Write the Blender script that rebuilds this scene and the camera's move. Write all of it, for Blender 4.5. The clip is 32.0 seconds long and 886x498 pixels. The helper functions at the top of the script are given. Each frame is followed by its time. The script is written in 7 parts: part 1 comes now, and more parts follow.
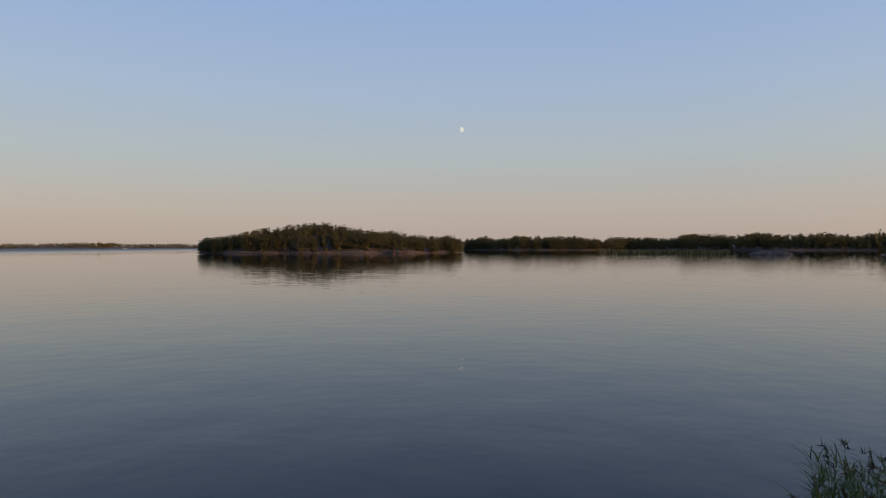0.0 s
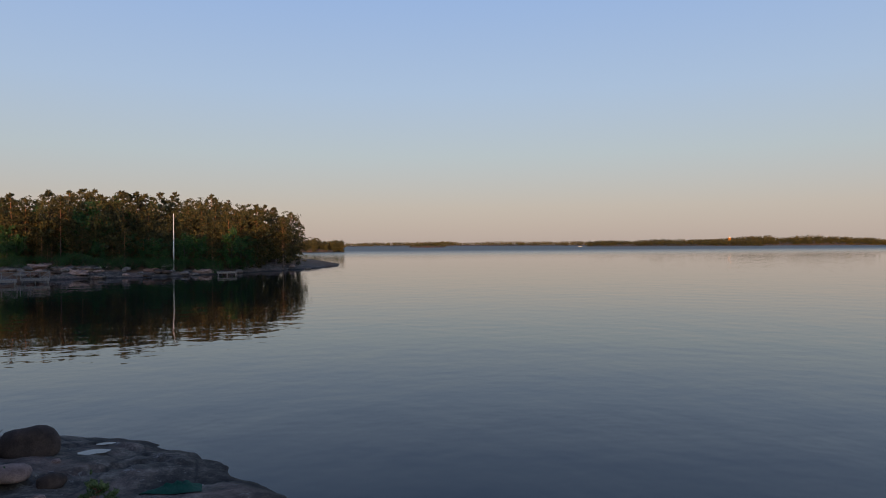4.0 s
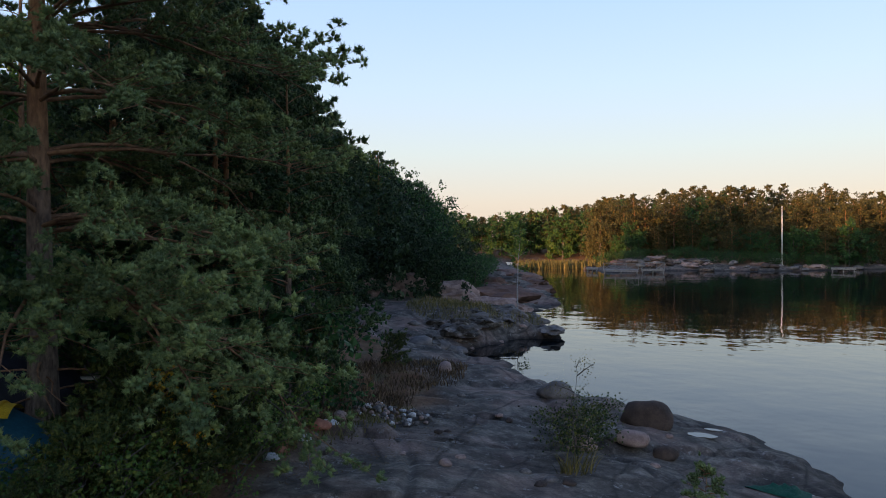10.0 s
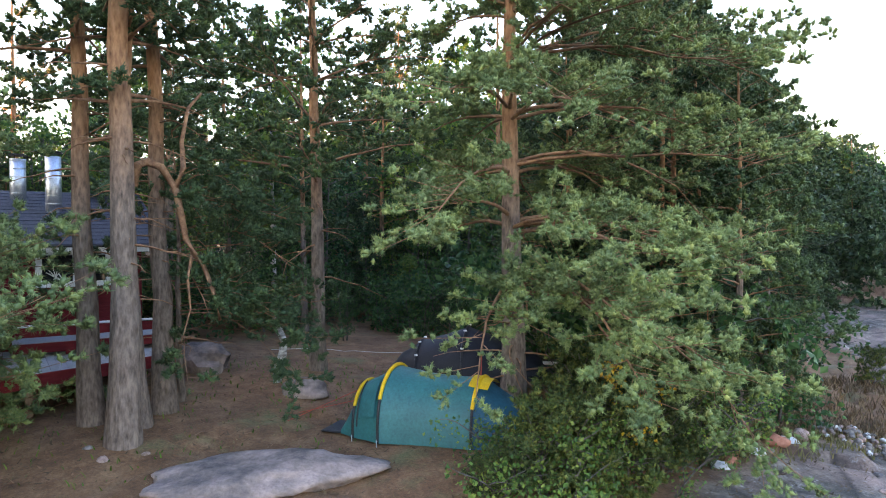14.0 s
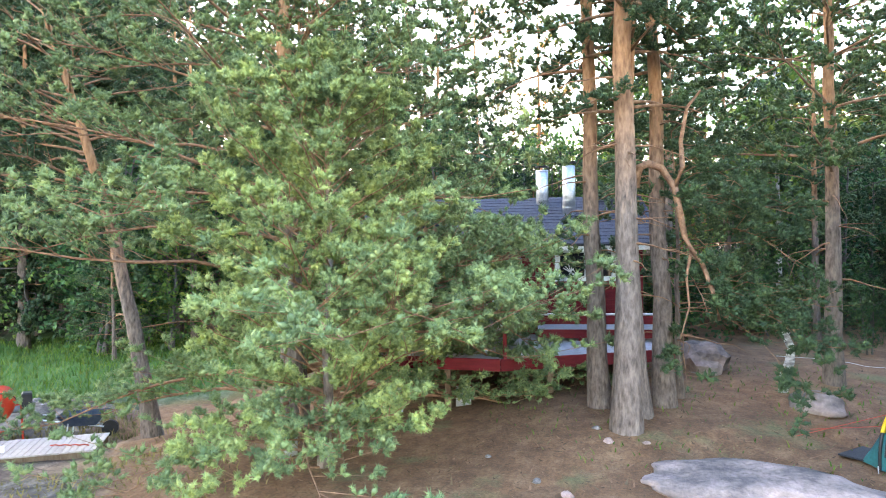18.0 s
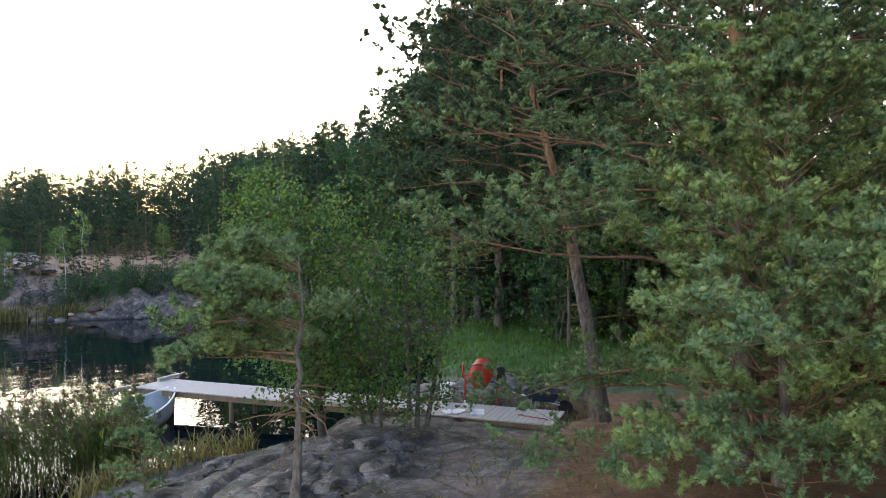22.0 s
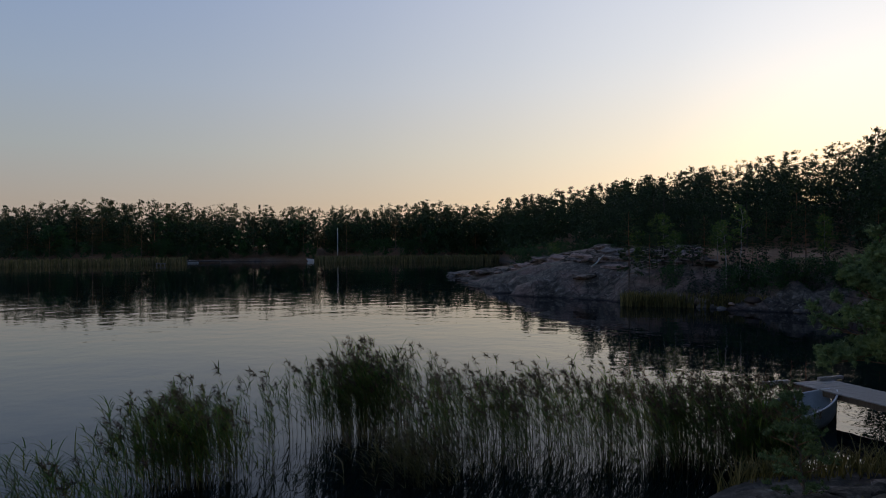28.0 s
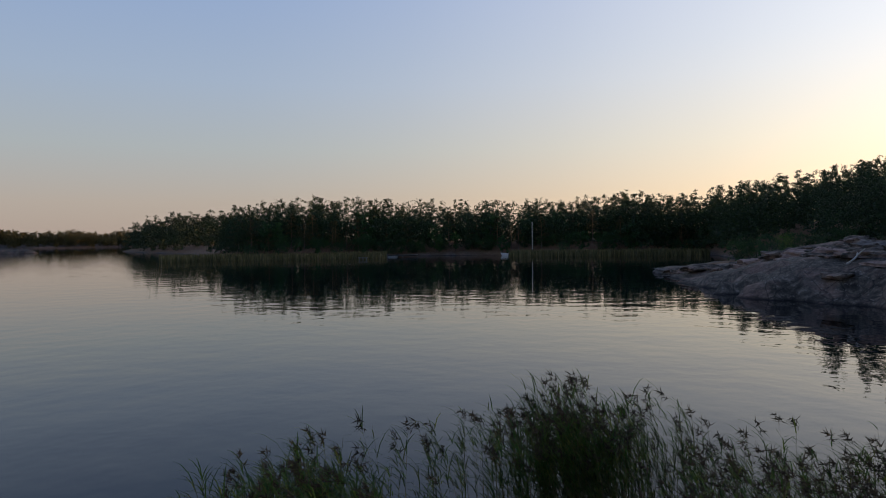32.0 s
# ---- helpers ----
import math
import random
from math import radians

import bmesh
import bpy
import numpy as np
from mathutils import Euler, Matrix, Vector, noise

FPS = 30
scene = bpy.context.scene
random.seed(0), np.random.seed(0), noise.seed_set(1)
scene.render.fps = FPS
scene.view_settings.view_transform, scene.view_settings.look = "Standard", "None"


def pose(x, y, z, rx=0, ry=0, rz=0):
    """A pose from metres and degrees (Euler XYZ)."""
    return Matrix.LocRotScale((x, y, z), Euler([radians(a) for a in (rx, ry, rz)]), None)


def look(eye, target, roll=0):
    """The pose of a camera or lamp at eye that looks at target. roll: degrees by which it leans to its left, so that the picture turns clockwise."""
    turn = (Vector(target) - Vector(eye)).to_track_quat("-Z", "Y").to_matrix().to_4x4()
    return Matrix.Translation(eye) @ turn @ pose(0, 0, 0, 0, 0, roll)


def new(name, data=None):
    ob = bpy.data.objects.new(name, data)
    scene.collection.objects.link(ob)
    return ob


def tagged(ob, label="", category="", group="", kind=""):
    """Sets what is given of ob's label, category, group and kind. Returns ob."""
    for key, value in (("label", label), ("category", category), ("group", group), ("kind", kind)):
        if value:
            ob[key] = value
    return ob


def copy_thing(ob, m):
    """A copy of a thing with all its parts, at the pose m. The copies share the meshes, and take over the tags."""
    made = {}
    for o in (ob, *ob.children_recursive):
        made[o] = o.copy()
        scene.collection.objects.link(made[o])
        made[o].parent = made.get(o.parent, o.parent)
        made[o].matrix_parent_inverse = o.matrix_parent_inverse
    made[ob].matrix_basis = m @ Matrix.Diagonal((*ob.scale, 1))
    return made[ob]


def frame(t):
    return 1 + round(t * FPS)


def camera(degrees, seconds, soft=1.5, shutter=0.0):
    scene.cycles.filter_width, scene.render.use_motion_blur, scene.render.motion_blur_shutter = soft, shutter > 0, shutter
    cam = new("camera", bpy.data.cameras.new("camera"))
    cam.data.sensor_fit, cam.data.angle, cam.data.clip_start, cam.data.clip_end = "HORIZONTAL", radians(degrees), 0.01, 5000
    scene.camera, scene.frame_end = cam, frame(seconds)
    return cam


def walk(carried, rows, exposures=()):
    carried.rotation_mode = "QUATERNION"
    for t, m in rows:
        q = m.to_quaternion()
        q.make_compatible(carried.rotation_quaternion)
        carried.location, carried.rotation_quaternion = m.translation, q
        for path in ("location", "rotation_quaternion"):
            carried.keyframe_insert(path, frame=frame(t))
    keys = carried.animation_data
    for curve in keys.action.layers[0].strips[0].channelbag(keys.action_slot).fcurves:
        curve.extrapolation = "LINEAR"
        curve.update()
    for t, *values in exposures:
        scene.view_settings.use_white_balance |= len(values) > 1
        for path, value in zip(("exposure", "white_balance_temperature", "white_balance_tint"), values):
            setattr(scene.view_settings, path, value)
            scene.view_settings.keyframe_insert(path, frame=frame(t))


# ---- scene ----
# camera: turns on the spot, glides forward at the end
cam = camera(66.5, 32.0, soft=1.0, shutter=0.0)
PATH = (
    (0.0, 0.0, -0.21, -0.04, 0.0), (0.5, 3.52, -0.19, 0.01, 0.0), (1.0, 10.34, -0.21, -0.0, 0.0), (1.5, 20.04, -0.23, -0.08, 0.0),
    (2.0, 29.73, -0.28, -0.12, 0.0), (2.5, 39.66, -0.26, -0.24, 0.0), (3.0, 50.09, -0.3, -0.3, 0.0), (3.5, 60.92, -0.32, -0.28, 0.0),
    (4.0, 71.67, -0.36, -0.25, 0.0), (4.5, 79.98, -0.38, -0.06, 0.0), (4.75, 82.4, -0.4, -0.03, 0), (5.0, 83.3, -0.41, 0, 0),
    (5.3, 83.55, -0.43, 0.03, 0), (5.8, 83.65, -0.45, 0.06, 0), (6.2, 84.05, -0.46, 0.07, 0), (6.5, 85.29, -0.47, 0.07, 0.0),
    (7.0, 89.19, -0.47, 0.03, 0.0), (7.5, 94.22, -0.5, -0.05, 0.0), (8.0, 99.23, -0.53, -0.1, 0.0), (8.5, 104.36, -0.58, -0.12, 0.0),
    (9.0, 109.48, -0.59, -0.17, 0.0), (9.5, 114.61, -0.61, -0.27, 0.0), (10.0, 120.05, -0.61, -0.4, 0.0), (10.5, 125.97, -0.63, -0.48, 0.0),
    (11.0, 131.92, -0.64, -0.44, 0.0), (11.5, 135.82, -0.64, -0.49, 0.0), (12.0, 139.8, -0.61, -0.53, 0.0), (12.5, 143.6, -0.56, -0.56, 0.0),
    (13.0, 147.6, -0.52, -0.56, 0.0), (13.5, 151.79, -0.48, -0.6, 0.0), (14.0, 156.66, -0.39, -0.6, 0.0), (14.5, 161.6, -0.34, -0.64, 0.0),
    (16.5, 181.72, -0.17, -0.79, 0.0), (17.0, 186.84, -0.12, -0.84, 0.0), (17.5, 192.0, -0.09, -0.75, 0.0), (18.0, 197.18, -0.05, -0.71, 0.0),
    (18.5, 202.34, -0.03, -0.66, 0.0), (19.0, 207.41, -0.02, -0.61, 0.0), (19.5, 212.41, -0.01, -0.58, 0.0), (20.0, 217.07, -0.06, -0.46, 0.0),
    (20.5, 221.11, -0.05, -0.44, 0.0), (21.0, 225.28, -0.04, -0.22, 0.0), (21.5, 229.43, -0.05, -0.2, 0.0), (22.0, 233.78, -0.07, -0.18, 0.0),
    (22.5, 238.32, -0.11, -0.11, 0.0), (23.0, 242.18, -0.15, -0.09, 0.0), (23.5, 245.97, -0.19, -0.03, 0.0), (24.0, 249.75, -0.25, 0.0, 0.0),
    (24.5, 253.6, -0.31, -0.04, 0.0), (26.5, 270.69, -0.41, -0.15, 0.0), (27.0, 275.61, -0.41, -0.19, 0.0), (27.5, 280.71, -0.42, -0.2, 0.0),
    (28.0, 285.72, -0.46, -0.34, 0.0), (28.5, 290.32, -0.51, -0.29, 0.0), (29.0, 291.96, -0.63, -0.57, 0.33), (29.5, 294.91, -0.7, -0.61, 1.0),
    (30.0, 297.88, -0.74, -0.6, 1.87), (30.5, 301.05, -0.76, -0.61, 2.87), (31.0, 302.13, -0.8, -0.62, 3.87), (31.5, 302.11, -0.84, -0.64, 4.93),
    (32.0, 302.09, -0.84, -0.73, 6.0),
)

EYE_Z = 5.0
GLIDE = Vector((math.cos(radians(295)), math.sin(radians(295)), 0))


def view(yaw, pitch, roll, s):
    eye = Vector((0, 0, EYE_Z)) + GLIDE * s
    a, b = radians(yaw), radians(pitch)
    way = Vector((math.cos(a) * math.cos(b), math.sin(a) * math.cos(b), math.sin(b)))
    return look(eye, eye + way, roll)


EXPOSURE = ((0, 0.0, 6850, 9), (3, 0.05, 6600, 9), (4.5, 0.1, 6700, 9), (7, 0.2, 6750, 9), (9, 0.6, 6950, 8), (11, 1.1, 7100, 7), (12, 1.5, 7350, 7), (13, 2.3, 8000, 9), (14.5, 3.9, 8400, 9),
            (16.5, 4.5, 8550, 8.5), (19, 4.5, 8500, 7), (21, 3.55, 8400, 5), (22, 2.75, 8250, 7), (23, 1.3, 7850, 8), (24, -0.1, 6950, 9), (24.5, -0.28, 6750, 10), (26.5, -0.45, 6900, 10), (29, -0.32, 6900, 10),
            (32, -0.12, 6900, 10))
walk(cam, [(t, view(y, p, r, s)) for t, y, p, r, s in PATH], EXPOSURE)

# ---- sky and sun: dusk, the sun low behind the wooded hill
SUN_AZ, SUN_EL = 250.0, 4.5


def lin(r, g, b):
    return tuple((c / 255 / 12.92) if c / 255 <= 0.04045 else ((c / 255 + 0.055) / 1.055) ** 2.4 for c in (r, g, b)) + (1,)


def sky():
    w = bpy.data.worlds.new("dusk_sky")
    scene.world = w
    w.use_nodes = True
    nt = w.node_tree
    nt.nodes.clear()

    def node(kind, **kw):
        n = nt.nodes.new(kind)
        for k, v in kw.items():
            if k == "op":
                n.operation = v
        return n

    co = node("ShaderNodeTexCoord")
    nrm = node("ShaderNodeVectorMath", op="NORMALIZE")
    nt.links.new(co.outputs["Generated"], nrm.inputs[0])
    sep = node("ShaderNodeSeparateXYZ")
    nt.links.new(nrm.outputs[0], sep.inputs[0])
    base = node("ShaderNodeValToRGB")
    stops = ((0.0, (170, 157, 153)), (0.055, (174, 166, 164)), (0.13, (166, 176, 186)), (0.22, (156, 176, 205)),
             (0.36, (138, 166, 212)), (0.6, (84, 116, 172)), (1.0, (46, 72, 126)))
    el = base.color_ramp.elements
    while len(el) < len(stops):
        el.new(0.5)
    for e, (p, c) in zip(el, stops):
        e.position, e.color = p, lin(*c)
    nt.links.new(sep.outputs[2], base.inputs[0])
    # afterglow round the sun
    a = radians(SUN_AZ)
    dot = node("ShaderNodeVectorMath", op="DOT_PRODUCT")
    dot.inputs[1].default_value = (math.cos(a) * math.cos(0.12), math.sin(a) * math.cos(0.12), math.sin(0.12))
    nt.links.new(nrm.outputs[0], dot.inputs[0])
    glow = node("ShaderNodeValToRGB")
    stops = ((0.0, (0, 0, 0)), (0.38, (0.014, 0.012, 0.008)), (0.58, (0.085, 0.070, 0.052)), (0.74, (0.21, 0.18, 0.14)), (0.86, (0.37, 0.33, 0.265)), (0.95, (0.56, 0.515, 0.43)), (1.0, (0.80, 0.75, 0.65)))
    glow.color_ramp.interpolation = "B_SPLINE"
    el = glow.color_ramp.elements
    while len(el) < len(stops):
        el.new(0.5)
    for e, (p, c) in zip(el, stops):
        e.position, e.color = p, (*c, 1)
    nt.links.new(dot.outputs["Value"], glow.inputs[0])
    # it turns yellow towards the horizon
    low = node("ShaderNodeValToRGB")
    for e, (p, c) in zip(low.color_ramp.elements, ((0.02, (1.25, 1.0, 0.62)), (0.26, (1.0, 1.0, 1.0)))):
        e.position, e.color = p, (*c, 1)
    nt.links.new(sep.outputs[2], low.inputs[0])
    tint = node("ShaderNodeMix")
    tint.data_type, tint.blend_type = "RGBA", "MULTIPLY"
    tint.inputs[0].default_value = 1.0
    nt.links.new(glow.outputs[0], tint.inputs[6])
    nt.links.new(low.outputs[0], tint.inputs[7])
    add = node("ShaderNodeMix")
    add.data_type, add.blend_type = "RGBA", "ADD"
    add.inputs[0].default_value = 1.0
    nt.links.new(base.outputs[0], add.inputs[6])
    nt.links.new(tint.outputs[2], add.inputs[7])
    air = node("ShaderNodeTexSky")
    air.sky_type, air.sun_disc = "NISHITA", False
    air.sun_elevation, air.sun_rotation = radians(SUN_EL), radians(90 - SUN_AZ)
    add2 = node("ShaderNodeMix")
    add2.data_type, add2.blend_type = "RGBA", "ADD"
    add2.inputs[0].default_value = 0.02
    nt.links.new(add.outputs[2], add2.inputs[6])
    nt.links.new(air.outputs[0], add2.inputs[7])
    bg = node("ShaderNodeBackground")
    bg.inputs[1].default_value = 1.0
    nt.links.new(add2.outputs[2], bg.inputs[0])
    out = node("ShaderNodeOutputWorld")
    nt.links.new(bg.outputs[0], out.inputs[0])


sky()
lamp = bpy.data.lights.new("sun", "SUN")
lamp.energy, lamp.angle, lamp.color = 5.0, radians(0.8), (1.0, 0.52, 0.25)
sun = new("sun", lamp)
sun.matrix_world = look((0, 0, 300), Vector((0, 0, 300)) - Vector((math.cos(radians(SUN_AZ)) * math.cos(radians(SUN_EL)),
                        math.sin(radians(SUN_AZ)) * math.cos(radians(SUN_EL)), math.sin(radians(SUN_EL)))))

# ---- materials


def material(name, rough=0.8, metal=0.0, spec=0.3):
    m = bpy.data.materials.new(name)
    m.use_nodes = True
    nt = m.node_tree
    b = nt.nodes["Principled BSDF"]
    b.inputs["Roughness"].default_value = rough
    b.inputs["Metallic"].default_value = metal
    b.inputs["Specular IOR Level"].default_value = spec
    return m, nt, b


def ramp(nt, source, stops, interp="LINEAR"):
    n = nt.nodes.new("ShaderNodeValToRGB")
    n.color_ramp.interpolation = interp
    el = n.color_ramp.elements
    while len(el) < len(stops):
        el.new(0.5)
    for e, (p, c) in zip(el, stops):
        e.position, e.color = p, (*c, 1) if len(c) == 3 else c
    nt.links.new(source, n.inputs[0])
    return n.outputs[0]


def tex(nt, scale, detail=6, rough=0.6, stretch=(1, 1, 1), kind="ShaderNodeTexNoise", space="Object"):
    co = nt.nodes.new("ShaderNodeTexCoord")
    mp = nt.nodes.new("ShaderNodeMapping")
    mp.inputs["Scale"].default_value = stretch
    nt.links.new(co.outputs[space], mp.inputs[0])
    n = nt.nodes.new(kind)
    n.inputs["Scale"].default_value = scale
    if kind == "ShaderNodeTexNoise":
        n.inputs["Detail"].default_value = detail
        n.inputs["Roughness"].default_value = rough
    nt.links.new(mp.outputs[0], n.inputs[0])
    return n.outputs[0]


def mix(nt, fac, a, b, blend="MIX"):
    n = nt.nodes.new("ShaderNodeMix")
    n.data_type, n.blend_type = "RGBA", blend
    for sock, v in ((n.inputs[0], fac), (n.inputs[6], a), (n.inputs[7], b)):
        if isinstance(v, (int, float)):
            sock.default_value = v
        elif isinstance(v, tuple):
            sock.default_value = (*v, 1) if len(v) == 3 else v
        else:
            nt.links.new(v, sock)
    return n.outputs[2]


def relief(nt, b, height, strength, dist=0.02):
    n = nt.nodes.new("ShaderNodeBump")
    n.inputs["Strength"].default_value = strength
    n.inputs["Distance"].default_value = dist
    nt.links.new(height, n.inputs["Height"])
    nt.links.new(n.outputs[0], b.inputs["Normal"])
    return n


def mottled(name, c1, c2, scale=6, rough=0.8, metal=0.0, bump=0.3, fine=60, stretch=(1, 1, 1), spec=0.3, dist=0.02):
    m, nt, b = material(name, rough, metal, spec)
    n1, n2 = tex(nt, scale, 5, stretch=stretch), tex(nt, fine, 3, stretch=stretch)
    c = ramp(nt, n1, ((0.3, c1), (0.7, c2)))
    g = ramp(nt, n2, ((0.25, (0.72, 0.72, 0.72)), (0.75, (1.15, 1.15, 1.15))))
    nt.links.new(mix(nt, 1.0, c, g, "MULTIPLY"), b.inputs["Base Color"])
    if bump:
        relief(nt, b, n2, bump, dist)
    return m


def leafy(name, c1, c2, c3, rough=0.55, glow_through=0.25):
    """Foliage: every leaf or needle differs a little."""
    m, nt, b = material(name, rough, 0, 0.25)
    geo = nt.nodes.new("ShaderNodeNewGeometry")
    c = ramp(nt, geo.outputs["Random Per Island"], ((0.0, c1), (0.55, c2), (1.0, c3)))
    v = ramp(nt, tex(nt, 0.9, 2), ((0.3, (0.7, 0.75, 0.75)), (0.7, (1.25, 1.2, 1.05))))
    col = mix(nt, 1.0, c, v, "MULTIPLY")
    v = ramp(nt, tex(nt, 3.2, 2), ((0.32, (0.62, 0.66, 0.68)), (0.5, (1, 1, 1)), (0.68, (1.3, 1.25, 1.08))))
    col = mix(nt, 1.0, col, v, "MULTIPLY")
    info = nt.nodes.new("ShaderNodeObjectInfo")
    v2 = ramp(nt, info.outputs["Random"], ((0.0, (0.82, 0.86, 0.9)), (1.0, (1.18, 1.12, 1.0))))
    col = mix(nt, 1.0, col, v2, "MULTIPLY")
    nt.links.new(col, b.inputs["Base Color"])
    if glow_through:
        tr = nt.nodes.new("ShaderNodeBsdfTranslucent")
        nt.links.new(col, tr.inputs[0])
        mx = nt.nodes.new("ShaderNodeMixShader")
        mx.inputs[0].default_value = glow_through
        nt.links.new(b.outputs[0], mx.inputs[1])
        nt.links.new(tr.outputs[0], mx.inputs[2])
        nt.links.new(mx.outputs[0], nt.nodes["Material Output"].inputs[0])
    return m


def pine_bark():
    """Grey plates low down, thin orange bark higher up."""
    m, nt, b = material("pine_bark", 0.9, 0, 0.15)
    co = nt.nodes.new("ShaderNodeTexCoord")
    sep = nt.nodes.new("ShaderNodeSeparateXYZ")
    nt.links.new(co.outputs["Object"], sep.inputs[0])
    n1 = tex(nt, 14, 6, 0.65, (1, 1, 0.35))
    vor = tex(nt, 16, stretch=(1, 1, 0.3), kind="ShaderNodeTexVoronoi")
    grey = ramp(nt, n1, ((0.3, (0.065, 0.050, 0.041)), (0.7, (0.235, 0.185, 0.148))))
    orange = ramp(nt, n1, ((0.3, (0.20, 0.095, 0.045)), (0.7, (0.40, 0.215, 0.11))))
    add = nt.nodes.new("ShaderNodeMath")
    add.operation = "MULTIPLY_ADD"
    nt.links.new(n1, add.inputs[0])
    add.inputs[1].default_value = 2.0
    nt.links.new(sep.outputs[2], add.inputs[2])
    mr = nt.nodes.new("ShaderNodeMapRange")
    nt.links.new(add.outputs[0], mr.inputs[0])
    mr.inputs[1].default_value, mr.inputs[2].default_value = 4.2, 6.6
    col = mix(nt, mr.outputs[0], grey, orange)
    crack = ramp(nt, vor, ((0.0, (0.45, 0.42, 0.4)), (0.35, (1, 1, 1))))
    nt.links.new(mix(nt, 0.8, col, crack, "MULTIPLY"), b.inputs["Base Color"])
    relief(nt, b, vor, 0.8, 0.03)
    return m


def bedrock():
    """Grey granite with pink patches, lichen, dark wet foot; a mask gives way to needle litter and grass."""
    m, nt, b = material("granite_and_soil", 0.82, 0, 0.3)
    big, mid, fine = tex(nt, 0.35, 4), tex(nt, 2.2, 8, 0.7), tex(nt, 22, 6, 0.7)
    pink = ramp(nt, big, ((0.5, (0, 0, 0)), (0.66, (1, 1, 1))))
    grey = ramp(nt, mid, ((0.28, (0.030, 0.025, 0.019)), (0.5, (0.112, 0.095, 0.075)), (0.70, (0.32, 0.275, 0.222))))
    rose = ramp(nt, mid, ((0.25, (0.12, 0.080, 0.064)), (0.7, (0.36, 0.24, 0.19))))
    rock = mix(nt, pink, grey, rose)
    cells = tex(nt, 0.55, stretch=(1, 0.5, 1), kind="ShaderNodeTexVoronoi")
    cells.node.feature = "DISTANCE_TO_EDGE"
    crack = ramp(nt, cells.node.outputs["Distance"], ((0.0, (0.3, 0.29, 0.28)), (0.03, (1, 1, 1))))
    rock = mix(nt, 0.8, rock, crack, "MULTIPLY")
    blot = ramp(nt, tex(nt, 0.8, 7, 0.7), ((0.38, (0.42, 0.41, 0.40)), (0.56, (1, 1, 1))))
    rock = mix(nt, 0.85, rock, blot, "MULTIPLY")
    speck = ramp(nt, fine, ((0.32, (0.62, 0.62, 0.62)), (0.68, (1.25, 1.25, 1.25))))
    rock = mix(nt, 1.0, rock, speck, "MULTIPLY")
    lich = ramp(nt, tex(nt, 2.6, 9, 0.8), ((0.58, (0, 0, 0)), (0.63, (1, 1, 1))))
    rock = mix(nt, lich, rock, (0.27, 0.25, 0.225))
    # wet dark belt at the water line
    co = nt.nodes.new("ShaderNodeNewGeometry")
    sep = nt.nodes.new("ShaderNodeSeparateXYZ")
    nt.links.new(co.outputs["Position"], sep.inputs[0])
    wet = ramp(nt, sep.outputs[2], ((0.04, (0.28, 0.27, 0.27)), (0.22, (1, 1, 1))))
    rock = mix(nt, 1.0, rock, wet, "MULTIPLY")
    litter = ramp(nt, mid, ((0.25, (0.070, 0.030, 0.013)), (0.5, (0.175, 0.090, 0.042)), (0.75, (0.30, 0.175, 0.090))))
    litter = mix(nt, 1.0, litter, speck, "MULTIPLY")
    moss = ramp(nt, tex(nt, 0.8, 5), ((0.58, (0, 0, 0)), (0.70, (1, 1, 1))))
    litter = mix(nt, moss, litter, mix(nt, 1.0, (0.13, 0.12, 0.05), speck, "MULTIPLY"))
    grass = mix(nt, 1.0, (0.045, 0.11, 0.018), speck, "MULTIPLY")
    at = nt.nodes.new("ShaderNodeAttribute")
    at.attribute_name = "cover"
    s2 = nt.nodes.new("ShaderNodeSeparateColor")
    nt.links.new(at.outputs["Color"], s2.inputs[0])
    col = mix(nt, s2.outputs[0], rock, litter)
    col = mix(nt, s2.outputs[1], col, grass)
    nt.links.new(col, b.inputs["Base Color"])
    bp = relief(nt, b, mid, 0.5, 0.06)
    bp2 = nt.nodes.new("ShaderNodeBump")
    bp2.inputs["Strength"].default_value, bp2.inputs["Distance"].default_value = 0.6, 0.02
    nt.links.new(fine, bp2.inputs["Height"])
    nt.links.new(bp.outputs[0], bp2.inputs["Normal"])
    nt.links.new(bp2.outputs[0], b.inputs["Normal"])
    return m


def lake():
    m, nt, b = material("still_water", 0.012, 0, 0.5)
    b.inputs["Base Color"].default_value = (0.0008, 0.005, 0.008, 1)
    b.inputs["IOR"].default_value = 1.27
    n1 = tex(nt, 0.42, 3, 0.5, (1, 1, 1))
    n2 = tex(nt, 0.10, 3, 0.55, (1, 1, 1))
    n3 = tex(nt, 2.6, 2, 0.5, (1, 1, 1))
    h = nt.nodes.new("ShaderNodeMath")
    h.operation = "MULTIPLY_ADD"
    nt.links.new(n2, h.inputs[0])
    h.inputs[1].default_value = 1.6
    nt.links.new(n1, h.inputs[2])
    h2 = nt.nodes.new("ShaderNodeMath")
    h2.operation = "MULTIPLY_ADD"
    nt.links.new(n3, h2.inputs[0])
    h2.inputs[1].default_value = 0.03
    nt.links.new(h.outputs[0], h2.inputs[2])
    relief(nt, b, h2.outputs[0], 1.0, 0.028)
    # wind-roughened open water far out
    geo = nt.nodes.new("ShaderNodeNewGeometry")
    far_ = nt.nodes.new("ShaderNodeSeparateXYZ")
    nt.links.new(geo.outputs["Position"], far_.inputs[0])
    mr = nt.nodes.new("ShaderNodeMapRange")
    mr.inputs[1].default_value, mr.inputs[2].default_value = 200, 600
    mr.inputs[3].default_value, mr.inputs[4].default_value = 0.012, 0.42
    nt.links.new(far_.outputs[1], mr.inputs[0])
    nt.links.new(mr.outputs[0], b.inputs["Roughness"])
    return m


